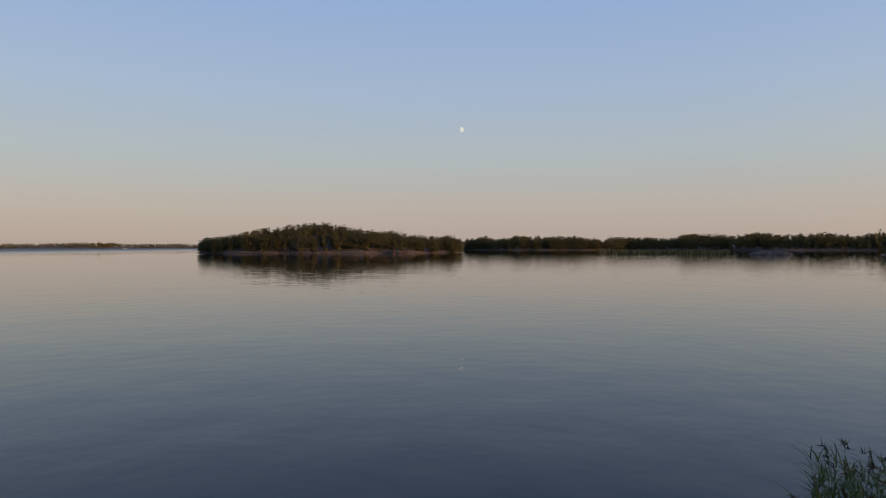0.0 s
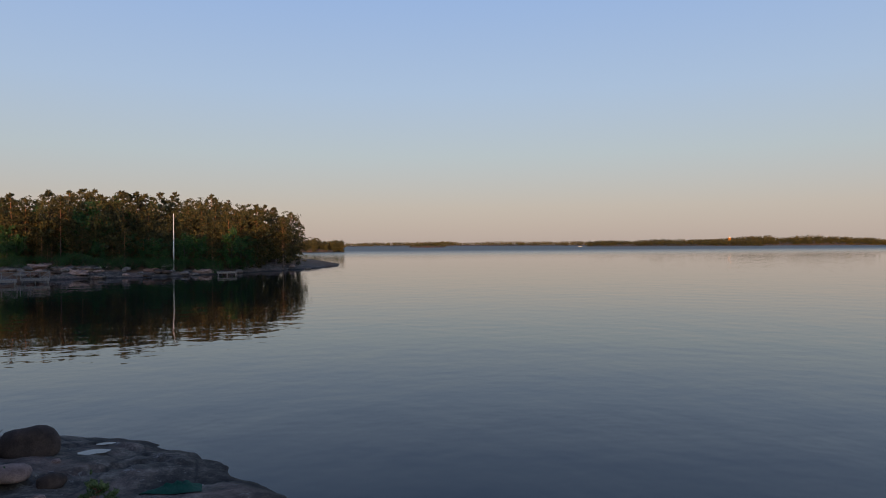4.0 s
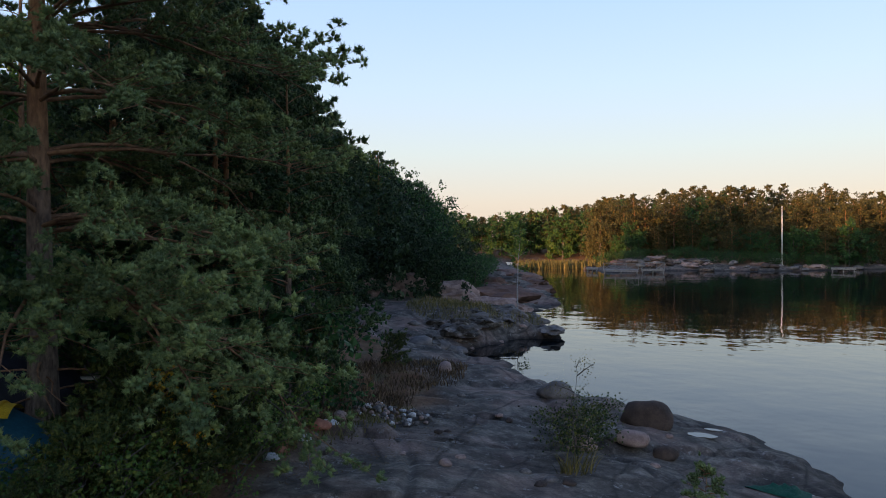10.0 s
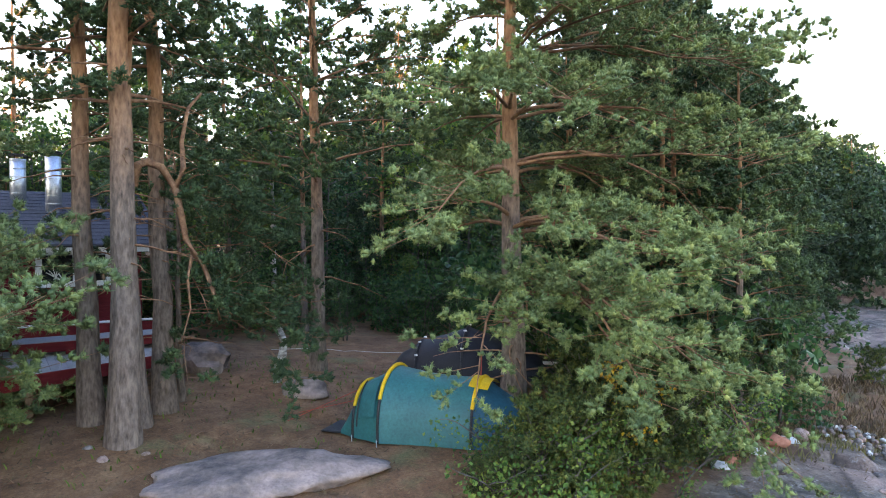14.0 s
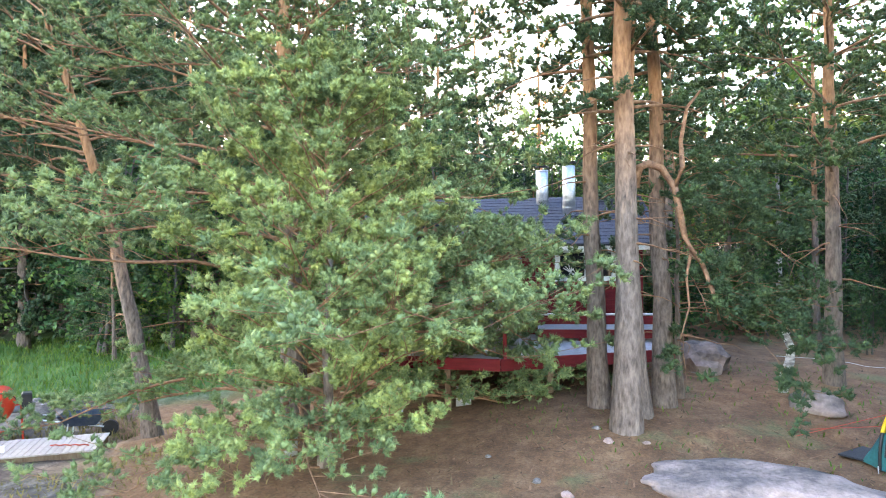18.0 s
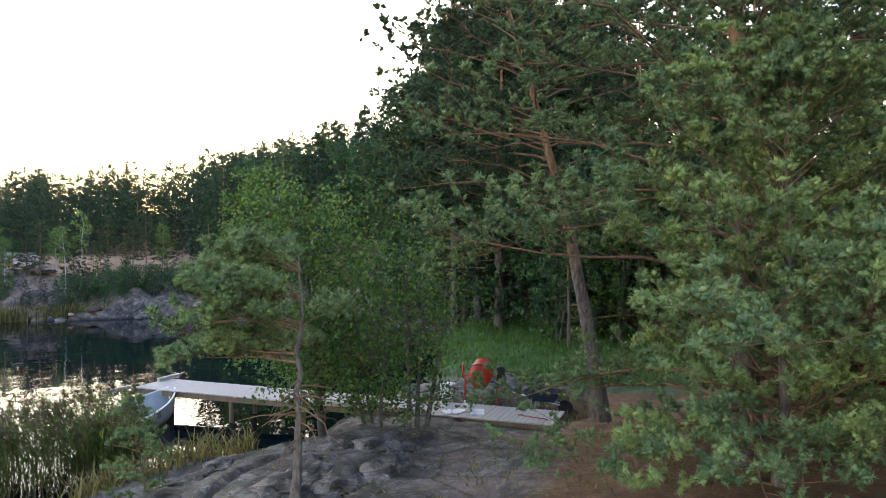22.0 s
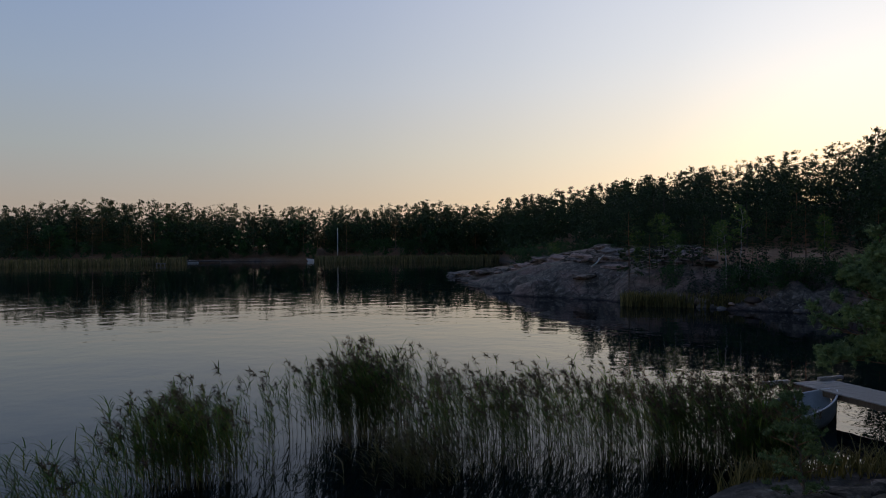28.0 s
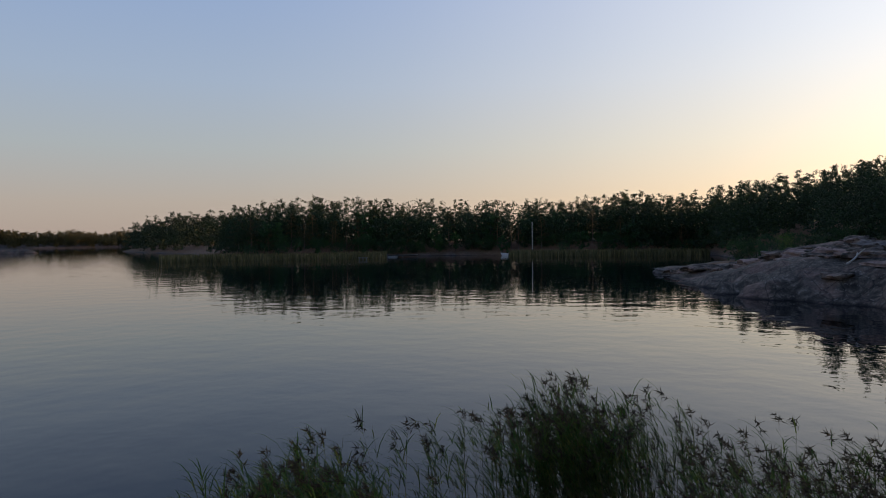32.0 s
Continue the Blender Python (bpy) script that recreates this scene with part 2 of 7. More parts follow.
M = {
    "bark": pine_bark(),
    "rock": bedrock(),
    "water": lake(),
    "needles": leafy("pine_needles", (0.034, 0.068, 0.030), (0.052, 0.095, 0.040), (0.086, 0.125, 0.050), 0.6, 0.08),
    # lighter copy of the pine needles; light on nearer pines is in the colour
    "needles_lit": leafy("lit_pine_needles", (0.098, 0.155, 0.072), (0.140, 0.205, 0.090), (0.21, 0.260, 0.112), 0.6, 0.08),
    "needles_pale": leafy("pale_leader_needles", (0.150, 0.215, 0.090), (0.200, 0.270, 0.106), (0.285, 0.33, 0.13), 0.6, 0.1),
    "spruce": leafy("dark_needles", (0.012, 0.030, 0.015), (0.022, 0.050, 0.022), (0.046, 0.076, 0.030), 0.6, 0.04),
    "leaf": leafy("alder_leaves", (0.048, 0.115, 0.034), (0.100, 0.190, 0.050), (0.21, 0.26, 0.065), 0.5, 0.4),
    "leaf_dark": leafy("dark_leaves", (0.020, 0.064, 0.028), (0.039, 0.109, 0.039), (0.084, 0.147, 0.048), 0.5, 0.3),
    "juniper": leafy("juniper_needles", (0.026, 0.052, 0.016), (0.058, 0.088, 0.023), (0.14, 0.14, 0.036), 0.6, 0.08),
    "reed": leafy("reed_leaves", (0.055, 0.13, 0.032), (0.12, 0.21, 0.046), (0.25, 0.26, 0.065), 0.6, 0.6),
    "reed_stem": leafy("reed_stems", (0.11, 0.105, 0.045), (0.18, 0.155, 0.07), (0.27, 0.21, 0.11), 0.6, 0.3),
    "plume": leafy("reed_plumes", (0.07, 0.045, 0.03), (0.12, 0.08, 0.05), (0.18, 0.13, 0.08), 0.8, 0.2),
    "grass": leafy("grass_blades", (0.04, 0.10, 0.015), (0.07, 0.15, 0.02), (0.15, 0.17, 0.04), 0.6, 0.3),
    "dry_grass": leafy("dry_grass_blades", (0.10, 0.09, 0.03), (0.19, 0.16, 0.06), (0.28, 0.22, 0.09), 0.7, 0.3),
    "yellow_leaf": leafy("yellow_leaves", (0.30, 0.16, 0.01), (0.42, 0.25, 0.02), (0.50, 0.34, 0.05), 0.5, 0.3),
    "dead_wood": mottled("dead_wood", (0.22, 0.19, 0.165), (0.42, 0.38, 0.34), 9, 0.9, bump=0.4, stretch=(1, 1, 0.3)),
    "alder_bark": mottled("alder_bark", (0.05, 0.045, 0.04), (0.15, 0.135, 0.12), 12, 0.9, bump=0.5),
    "birch_bark": mottled("birch_bark", (0.10, 0.09, 0.085), (0.62, 0.60, 0.56), 7, 0.8, bump=0.3, stretch=(1, 1, 2.5)),
    "far_pine": leafy("far_pine_crowns", (0.028, 0.036, 0.015), (0.064, 0.066, 0.026), (0.140, 0.108, 0.042), 0.6, 0.1),
    "limb_bark": mottled("orange_limb_bark", (0.13, 0.065, 0.036), (0.34, 0.19, 0.105), 8, 0.9, bump=0.5, fine=40),
    "boulder": mottled("brown_granite", (0.035, 0.026, 0.02), (0.10, 0.07, 0.055), 3, 0.85, bump=0.5, fine=30),
    "stone": mottled("grey_granite", (0.075, 0.068, 0.062), (0.25, 0.225, 0.205), 2.5, 0.85, bump=0.5, fine=35),
    "lichen_stone": mottled("lichened_granite", (0.050, 0.048, 0.044), (0.38, 0.285, 0.240), 1.9, 0.9, bump=0.7, fine=14, dist=0.04),
    "stone_pink": mottled("pink_granite", (0.19, 0.125, 0.102), (0.47, 0.34, 0.285), 2.2, 0.85, bump=0.5, fine=35),
    "stone_white": mottled("white_quartz", (0.45, 0.44, 0.42), (0.72, 0.70, 0.67), 5, 0.8, bump=0.4, fine=35),
    "stone_rust": mottled("rust_brown_granite", (0.085, 0.050, 0.038), (0.26, 0.155, 0.115), 0.9, 0.9, bump=0.6, fine=9),
    "stone_red": mottled("red_granite", (0.28, 0.10, 0.06), (0.45, 0.20, 0.13), 5, 0.8, bump=0.4, fine=35),
}

# ---- building helpers


def part(name, bm, mat, parent=None, label="", smooth=False):
    """Links a bmesh or a mesh as one object, under a thing or a part."""
    if isinstance(bm, bmesh.types.BMesh):
        me = bpy.data.meshes.new(name)
        bm.to_mesh(me)
        bm.free()
        if mat:
            me.materials.append(mat)
    else:
        me = bm
        if mat and not me.materials:
            me.materials.append(mat)
    if smooth:
        me.polygons.foreach_set("use_smooth", np.ones(len(me.polygons), bool))
    ob = new(name, me)
    if parent:
        ob.parent = parent
    if label:
        ob["label"] = label
    return ob


def thing(name, m, label, category, group="", kind=""):
    ob = new(name)
    ob.empty_display_size = 0.2
    ob.matrix_world = m
    return tagged(ob, label, category, group, kind)


def mesh_of(name, v, f, smooth=False):
    """A mesh from vertex and face arrays (all faces of one size)."""
    v, f = np.asarray(v, np.float32), np.asarray(f, np.int32)
    me = bpy.data.meshes.new(name)
    n, k = f.shape
    me.vertices.add(len(v))
    me.vertices.foreach_set("co", v.ravel())
    me.loops.add(n * k)
    me.loops.foreach_set("vertex_index", f.ravel())
    me.polygons.add(n)
    me.polygons.foreach_set("loop_start", np.arange(n, dtype=np.int32) * k)
    me.polygons.foreach_set("use_smooth", np.full(n, smooth))
    me.update(calc_edges=True)
    return me


def hash2(i, j, s):
    h = (i * 374761393 + j * 668265263 + s * 974634777) & 0x7FFFFFFF
    h = ((h ^ (h >> 13)) * 1274126177) & 0x7FFFFFFF
    return ((h ^ (h >> 16)) & 0xFFFF) / 65535.0


def vnoise(x, y, s=0):
    i, j = np.floor(x).astype(np.int64), np.floor(y).astype(np.int64)
    u, v = x - i, y - j
    u, v = u * u * (3 - 2 * u), v * v * (3 - 2 * v)
    a, b = hash2(i, j, s), hash2(i + 1, j, s)
    c, d = hash2(i, j + 1, s), hash2(i + 1, j + 1, s)
    return (a * (1 - u) + b * u) * (1 - v) + (c * (1 - u) + d * u) * v - 0.5


def fbm(x, y, octaves=4, s=0):
    out, amp = 0, 1.0
    for k in range(octaves):
        out = out + amp * vnoise(x * 2 ** k + 17.3 * k, y * 2 ** k - 9.1 * k, s + k)
        amp *= 0.5
    return out


def box(bm, x0, y0, z0, x1, y1, z1, bevel=0.0):
    r = bmesh.ops.create_cube(bm, size=1.0)
    bmesh.ops.transform(bm, verts=r["verts"], matrix=Matrix.LocRotScale(((x0 + x1) / 2, (y0 + y1) / 2, (z0 + z1) / 2), None,
                        (abs(x1 - x0), abs(y1 - y0), abs(z1 - z0))))
    if bevel:
        e = list({e for v in r["verts"] for e in v.link_edges})
        bmesh.ops.bevel(bm, geom=e, offset=bevel, segments=1, affect="EDGES")
    return bm


def cyl(bm, p, q, r0, r1=None, n=12):
    p, q = Vector(p), Vector(q)
    r = bmesh.ops.create_cone(bm, cap_ends=True, segments=n, radius1=r0, radius2=r0 if r1 is None else r1, depth=(q - p).length)
    bmesh.ops.transform(bm, verts=r["verts"], matrix=Matrix.Translation((p + q) / 2) @ (q - p).to_track_quat("Z", "Y").to_matrix().to_4x4())
    return bm


def tube(path, radii, n=7):
    """Vertices and quads of a pipe along a path."""
    p = np.asarray(path, float)
    d = np.gradient(p, axis=0)
    d /= np.linalg.norm(d, axis=1)[:, None] + 1e-9
    ref = np.where(np.abs(d[:, 2:3]) > 0.9, [[1.0, 0, 0]], [[0, 0, 1.0]])
    u = np.cross(d, ref)
    u /= np.linalg.norm(u, axis=1)[:, None] + 1e-9
    w = np.cross(d, u)
    a = np.linspace(0, 2 * math.pi, n, endpoint=False)
    r = np.asarray(radii, float)[:, None, None]
    v = p[:, None] + r * (np.cos(a)[None, :, None] * u[:, None] + np.sin(a)[None, :, None] * w[:, None])
    k = len(p)
    i, j = np.meshgrid(np.arange(k - 1), np.arange(n), indexing="ij")
    j2 = (j + 1) % n
    f = np.stack([i * n + j, i * n + j2, (i + 1) * n + j2, (i + 1) * n + j], -1).reshape(-1, 4)
    return v.reshape(-1, 3), f


def joined(pieces):
    vs, fs, k = [], [], 0
    for v, f in pieces:
        vs.append(v)
        fs.append(f + k)
        k += len(v)
    return np.concatenate(vs), np.concatenate(fs)


# ---- land: one sheet round the camera's cove, its outline and its heights
COVE = np.array(((1.3, 13.4), (0.3, 15.3), (-0.1, 17.2), (-0.9, 18.5), (-2.4, 19.2), (-4.2, 19.2), (-6.2, 19.6), (-9.1, 21.8), (-10.8, 22.8),
                  (-14.6, 27.0), (-14.2, 29.5), (-12.8, 33.0), (-14.8, 37.6), (-17.0, 38.6), (-17.6, 46.5), (-22.5, 56), (-32.3, 77), (-45, 105), (-60, 131)))
FAR_SHORE = np.array(((-55, 142), (-42, 124), (-31, 104), (-25, 113), (-7, 118), (8, 132), (19, 146), (28.5, 164), (31.5, 187), (0, 235), (-90, 300), (-700, 420),
                  (-700, -700), (520, -700), (500, -330), (372, -240), (250, -190), (160, -140), (134, -141), (124, -172), (92, -187),
                  (67, -189), (45, -215), (22, -150), (31, -113), (18.5, -78), (11, -63.8), (3.3, -60.2), (-3, -55.8), (-9, -54), (-15, -52), (-21, -47)))
INLET = np.array(((-23, -36), (-21, -28), (-16, -22.5), (-12.5, -18.6), (-9, -16.2), (-6.4, -15.6), (-4.2, -15.4), (-2.2, -14.8), (-0.4, -13.4), (0.2, -11.5), (-2, -8),
                   (-3.5, -3), (-3.2, 3), (-1.5, 8)))
OUTLINE = np.concatenate([COVE, FAR_SHORE, INLET])
HEIGHTS = np.array(((-1, 15, .40), (-2.5, 17.5, .25), (-5, 15.5, .60), (-4, 11.5, .8), (-8.5, 17, .7), (-8.8, 9.5, 1.15), (-6, 7, 1.3), (-9.5, 3.5, 2.0), (-14, 6, 2.2), (-12, 0, 2.2),
                    (-15, 3, 2.3), (-9, 1.5, 1.85), (-9.5, -5, 1.8), (-12.7, -12.4, .62), (-15, -10.5, .9), (-5, -11, 1.0), (-2, -12, .75), (-18, 0, 2.3),
                    (-28, -4, 3.0), (-22, -22, 1.0), (-34, -34, 4), (-15, -66, 4.2), (-40, -60, 7), (3, -71, 4.4), (6, -82, 5.2), (12, -86, 3.2), (15, -97, 3.0), (22, -104, 1.0), (25, -125, 2.0), (5, -100, 4.5), (-12, 22, .8), (-25, 22, 1.6)))
HEIGHTS2 = np.array(((-21, 33, 1.6), (-17, 42, .7), (-42, 30, 3), (-55, 0, 5), (-34, 78, 2.5), (-7, 128, 2.2), (-25, 124, 3.0), (12, 146, 3.2), (20, 157, 2.4), (0, 170, 5.5), (22, 172, 2.5), (100, -235, 4), (-110, -100, 12), (-45, -125, 13), (15, -190, 10), (-10, -140, 11), (60, -260, 8), (-110, 110, 8), (220, -230, 4), (-60, 170, 3)))
HILLS = np.concatenate([HEIGHTS, HEIGHTS2])


def shore_distance(x, y):
    """Metres inside the outline; negative over water."""
    a, b = OUTLINE, np.roll(OUTLINE, -1, 0)
    best, inside = np.full(x.shape, 1e9), np.zeros(x.shape, bool)
    for (ax, ay), (bx, by) in zip(a, b):
        dx, dy = bx - ax, by - ay
        t = np.clip(((x - ax) * dx + (y - ay) * dy) / (dx * dx + dy * dy), 0, 1)
        best = np.minimum(best, (x - ax - t * dx) ** 2 + (y - ay - t * dy) ** 2)
        if ay != by:
            inside ^= ((ay > y) != (by > y)) & (x < ax + (y - ay) / (by - ay) * dx)
    return np.where(inside, 1, -1) * np.sqrt(best)


def land(x, y):
    x, y = np.asarray(x, float), np.asarray(y, float)
    d = shore_distance(x, y)
    r = np.hypot(x, y)
    wob = fbm(x * 0.45, y * 0.45, 4, 3)
    d = d + wob * np.clip(r / 14, 0.7, 3)
    w = 1.0 / ((x[..., None] - HILLS[:, 0]) ** 2 + (y[..., None] - HILLS[:, 1]) ** 2 + 0.6) ** 1.6
    h = (w * HILLS[:, 2]).sum(-1) / w.sum(-1)
    rise = 1 - np.exp(-np.clip(d, 0, None) / np.where(r < 45, np.clip(0.25 + r * 0.045, 0.7, 2.3), np.clip(0.16 * r - 4.9, 2.3, 14)))
    z = np.where(d > 0, h * rise, np.maximum(0.55 * d, -2.5))
    # cracks and humps of the bare rock, softer inland
    bare = np.clip(1 - (h - 0.9) / 1.2, 0.25, 1)
    c, s = math.cos(0.6), math.sin(0.6)
    u, v = x * c + y * s, y * c - x * s
    big = np.clip(r / 30, 1, 3)
    humps = 0.30 * fbm(x * 0.42, y * 0.42, 3, 11) + 0.06 * fbm(x * 1.6, y * 0.8, 3, 23)
    # joints: narrow straight clefts along two directions, and low ledges between them
    p = v * 0.42 / big + 0.55 * fbm(u * 0.13 / big, v * 0.13 / big, 2, 51)
    q = u * 0.24 / big + 0.5 * fbm(u * 0.16 / big, v * 0.12 / big, 2, 57)
    cleft = np.clip(1 - np.abs(p - np.round(p)) / 0.035, 0, 1) * 0.14 + np.clip(1 - np.abs(q - np.round(q)) / 0.022, 0, 1) * 0.10
    step = hash2(np.round(p - 0.5).astype(np.int64), np.round(q - 0.5).astype(np.int64), 63) - 0.5
    z = z + np.where(d > 0, bare * np.clip(d, 0, 1) * big ** 0.7 * (humps + 0.20 * step - cleft), 0)
    return z


def ground_z(x, y):
    return float(land(np.array([x]), np.array([y]))[0])


def cover(x, y):
    """How much litter and how much grass lies on the rock."""
    d = shore_distance(x, y)
    n = fbm(x * 0.35, y * 0.35, 4, 40)
    litter = np.clip((d - 5.2 + 5 * n) / 1.2, 0, 1)
    # camp clearing: litter right to its rim; the slab by the water stays bare
    camp = np.clip((1.6 - np.hypot((x + 12) / 6.0, (y + 0.5) / 7.5)) * 2.5, 0, 1)
    litter = np.maximum(litter, camp)
    slab = np.clip((1.25 - np.hypot((x + 5.3) / 3.4, (y - 13) / 6.2)) * 5, 0, 1)
    slab = np.maximum(slab, np.clip((1.2 - np.hypot((x + 4.4) / 4.6, (y + 10.6) / 3.6)) * 5, 0, 1))
    slab = np.maximum(slab, np.clip((1.2 - np.hypot((x + 19) / 6, (y - 35) / 9)) * 5, 0, 1))
    slab = np.maximum(slab, np.clip((1.3 - np.hypot((x - 12) / 15, (y + 80) / 22)) * 5, 0, 1))
    litter = np.maximum(litter * (1 - slab), np.clip((np.hypot(x, y) - 150) / 20, 0, 1) * np.clip(d - 0.5, 0, 1))
    grass = np.clip((1.2 - np.hypot((x + 21) / 6, (y + 20) / 9)) * 4, 0, 1)
    return litter, grass


def build_ground():
    az = np.radians(np.arange(0, 360, 0.5))
    r = [0.0]
    k = 2.0
    while k < 760:
        r.append(k)
        k *= 1.009 if 8 < k < 28 else (1.0135 if 8 < k < 75 else (1.04 if k < 8 else 1.028))
    r = np.array(r[1:])
    R, A = np.meshgrid(r, az, indexing="ij")
    x, y = R * np.cos(A), R * np.sin(A)
    z = land(x, y)
    n, m = x.shape
    i, j = np.meshgrid(np.arange(n - 1), np.arange(m), indexing="ij")
    j2 = (j + 1) % m
    f = np.stack([i * m + j, (i + 1) * m + j, (i + 1) * m + j2, i * m + j2], -1).reshape(-1, 4)
    deep = (z.ravel()[f] < -1.2).all(1)
    me = mesh_of("ground", np.stack([x, y, z], -1).reshape(-1, 3), f[~deep], True)
    li, gr = cover(x.ravel(), y.ravel())
    col = me.color_attributes.new("cover", "FLOAT_COLOR", "POINT")
    col.data.foreach_set("color", np.stack([li, gr, 0 * li, 1 + 0 * li], -1).astype(np.float32).ravel())
    ob = part("ground", me, M["rock"])
    tagged(ob, "grey granite shore with brown needle litter and grass inland", "ground", kind="structure")


def build_water():
    bm = bmesh.new()
    bmesh.ops.create_circle(bm, cap_ends=True, radius=4700, segments=96)
    ob = part("water", bm, M["water"])
    tagged(ob, "calm dark blue sea water with faint ripples", "water", kind="structure")


build_water()
build_ground()

# ---- trees


def rot_about(v, axis, ang):
    c, s = np.cos(ang)[:, None], np.sin(ang)[:, None]
    return v * c + np.cross(axis, v) * s + axis * (axis * v).sum(1)[:, None] * (1 - c)


def unit(v):
    return v / (np.linalg.norm(v, axis=-1, keepdims=True) + 1e-9)


def needles(rng, at, way, length, width, n):
    """Tufts: n thin needles fanned round each shoot tip."""
    at, way = np.repeat(at, n, 0), np.repeat(way, n, 0)
    k = len(at)
    d = unit(way * rng.uniform(0.1, 0.9, (k, 1)) + unit(rng.normal(size=(k, 3))))
    ln = length * rng.uniform(0.7, 1.2, (k, 1))
    side = unit(np.cross(d, rng.normal(size=(k, 3)))) * width * rng.uniform(0.7, 1.3, (k, 1))
    p = at - way * rng.uniform(0, 0.45, (k, 1)) * length
    v = np.stack([p - side, p + side, p + d * ln], 1).reshape(-1, 3)
    return v, np.arange(3 * k).reshape(-1, 3)


def brush(rng, at, way, length, width, n):
    """Shoots: a slim woody core along each way, with n needles standing forward off it all round."""
    k = len(at)
    a = unit(way + rng.normal(0, 0.08, (k, 3)))
    b = unit(np.cross(a, rng.normal(size=(k, 3))))
    c = np.cross(a, b)
    size = length * rng.uniform(0.8, 1.25, (k, 1))
    arm = np.stack([a * 0.34, b * 0.21, c * 0.21, a * -0.40, b * -0.21, c * -0.21], 1) * size[:, None]
    core = at[:, None] + arm
    j = rng.integers(0, 6, (k, n))
    rows_ = np.arange(k)[:, None]
    turn = rng.uniform(0, 6.283, (k, n, 1))
    out = np.cos(turn) * b[:, None] + np.sin(turn) * c[:, None]
    root = at[:, None] + a[:, None] * (size[:, None] * rng.uniform(-0.35, 0.3, (k, n, 1)))
    d = unit(out + a[:, None] * rng.uniform(-0.1, 1.2, (k, n, 1)) + [0, 0, 0.15])
    tip = root + d * (size[:, None] * rng.uniform(0.32, 0.5, (k, n, 1)))
    side = unit(np.cross(d, out + 0.3 * rng.normal(size=(k, n, 3)))) * width * 2
    v = np.concatenate([core, np.stack([root - side, root + side, tip], 2).reshape(k, 3 * n, 3)], 1).reshape(-1, 3)
    base = rows_ * (6 + 3 * n)
    oct_ = np.array([[0, 1, 2], [0, 2, 4], [0, 4, 5], [0, 5, 1], [3, 2, 1], [3, 4, 2], [3, 5, 4], [3, 1, 5]])
    f1 = (base[:, :, None] + oct_[None]).reshape(-1, 3)
    i = base + 6 + 3 * np.arange(n)[None]
    f2 = np.stack([i, i + 1, i + 2], -1).reshape(-1, 3)
    return v, np.concatenate([f1, f2])


def leaves(rng, at, size):
    """Single leaves, each a bent diamond of two faces."""
    k = len(at)
    d = unit(rng.normal(size=(k, 3)) + [0, 0, -0.25])
    s = unit(np.cross(d, rng.normal(size=(k, 3))))
    u = np.cross(d, s)
    ln = size * rng.uniform(0.7, 1.3, (k, 1))
    a, b = at, at + d * ln
    c, e = at + d * ln * 0.5 + s * ln * 0.38 + u * ln * 0.12, at + d * ln * 0.5 - s * ln * 0.38 + u * ln * 0.12
    v = np.stack([a, c, b, e], 1).reshape(-1, 3)
    i = np.arange(k)[:, None] * 4
    return v, np.concatenate([i + [[0, 1, 2]], i + [[0, 2, 3]]], 1).reshape(-1, 3)


def limb_path(rng, base, az, length, rise, droop, k=7, wiggle=0.06):
    s = np.linspace(0, 1, k)
    out = np.array([math.cos(az), math.sin(az), 0])
    side = np.array([-math.sin(az), math.cos(az), 0])
    p = base + np.outer(s * length, out) + np.outer(length * (rise * s - droop * s ** 2), [0, 0, 1])
    p += np.outer(np.cumsum(rng.normal(0, wiggle, k)) * length * s, side) * 0.5
    p[:, 2] += np.cumsum(rng.normal(0, wiggle, k)) * length * 0.4 * s
    return p


def along(path, s):
    s = np.asarray(s) * (len(path) - 1)
    i = np.clip(s.astype(int), 0, len(path) - 2)
    w = (s - i)[:, None]
    return path[i] * (1 - w) + path[i + 1] * w, unit(path[i + 1] - path[i])


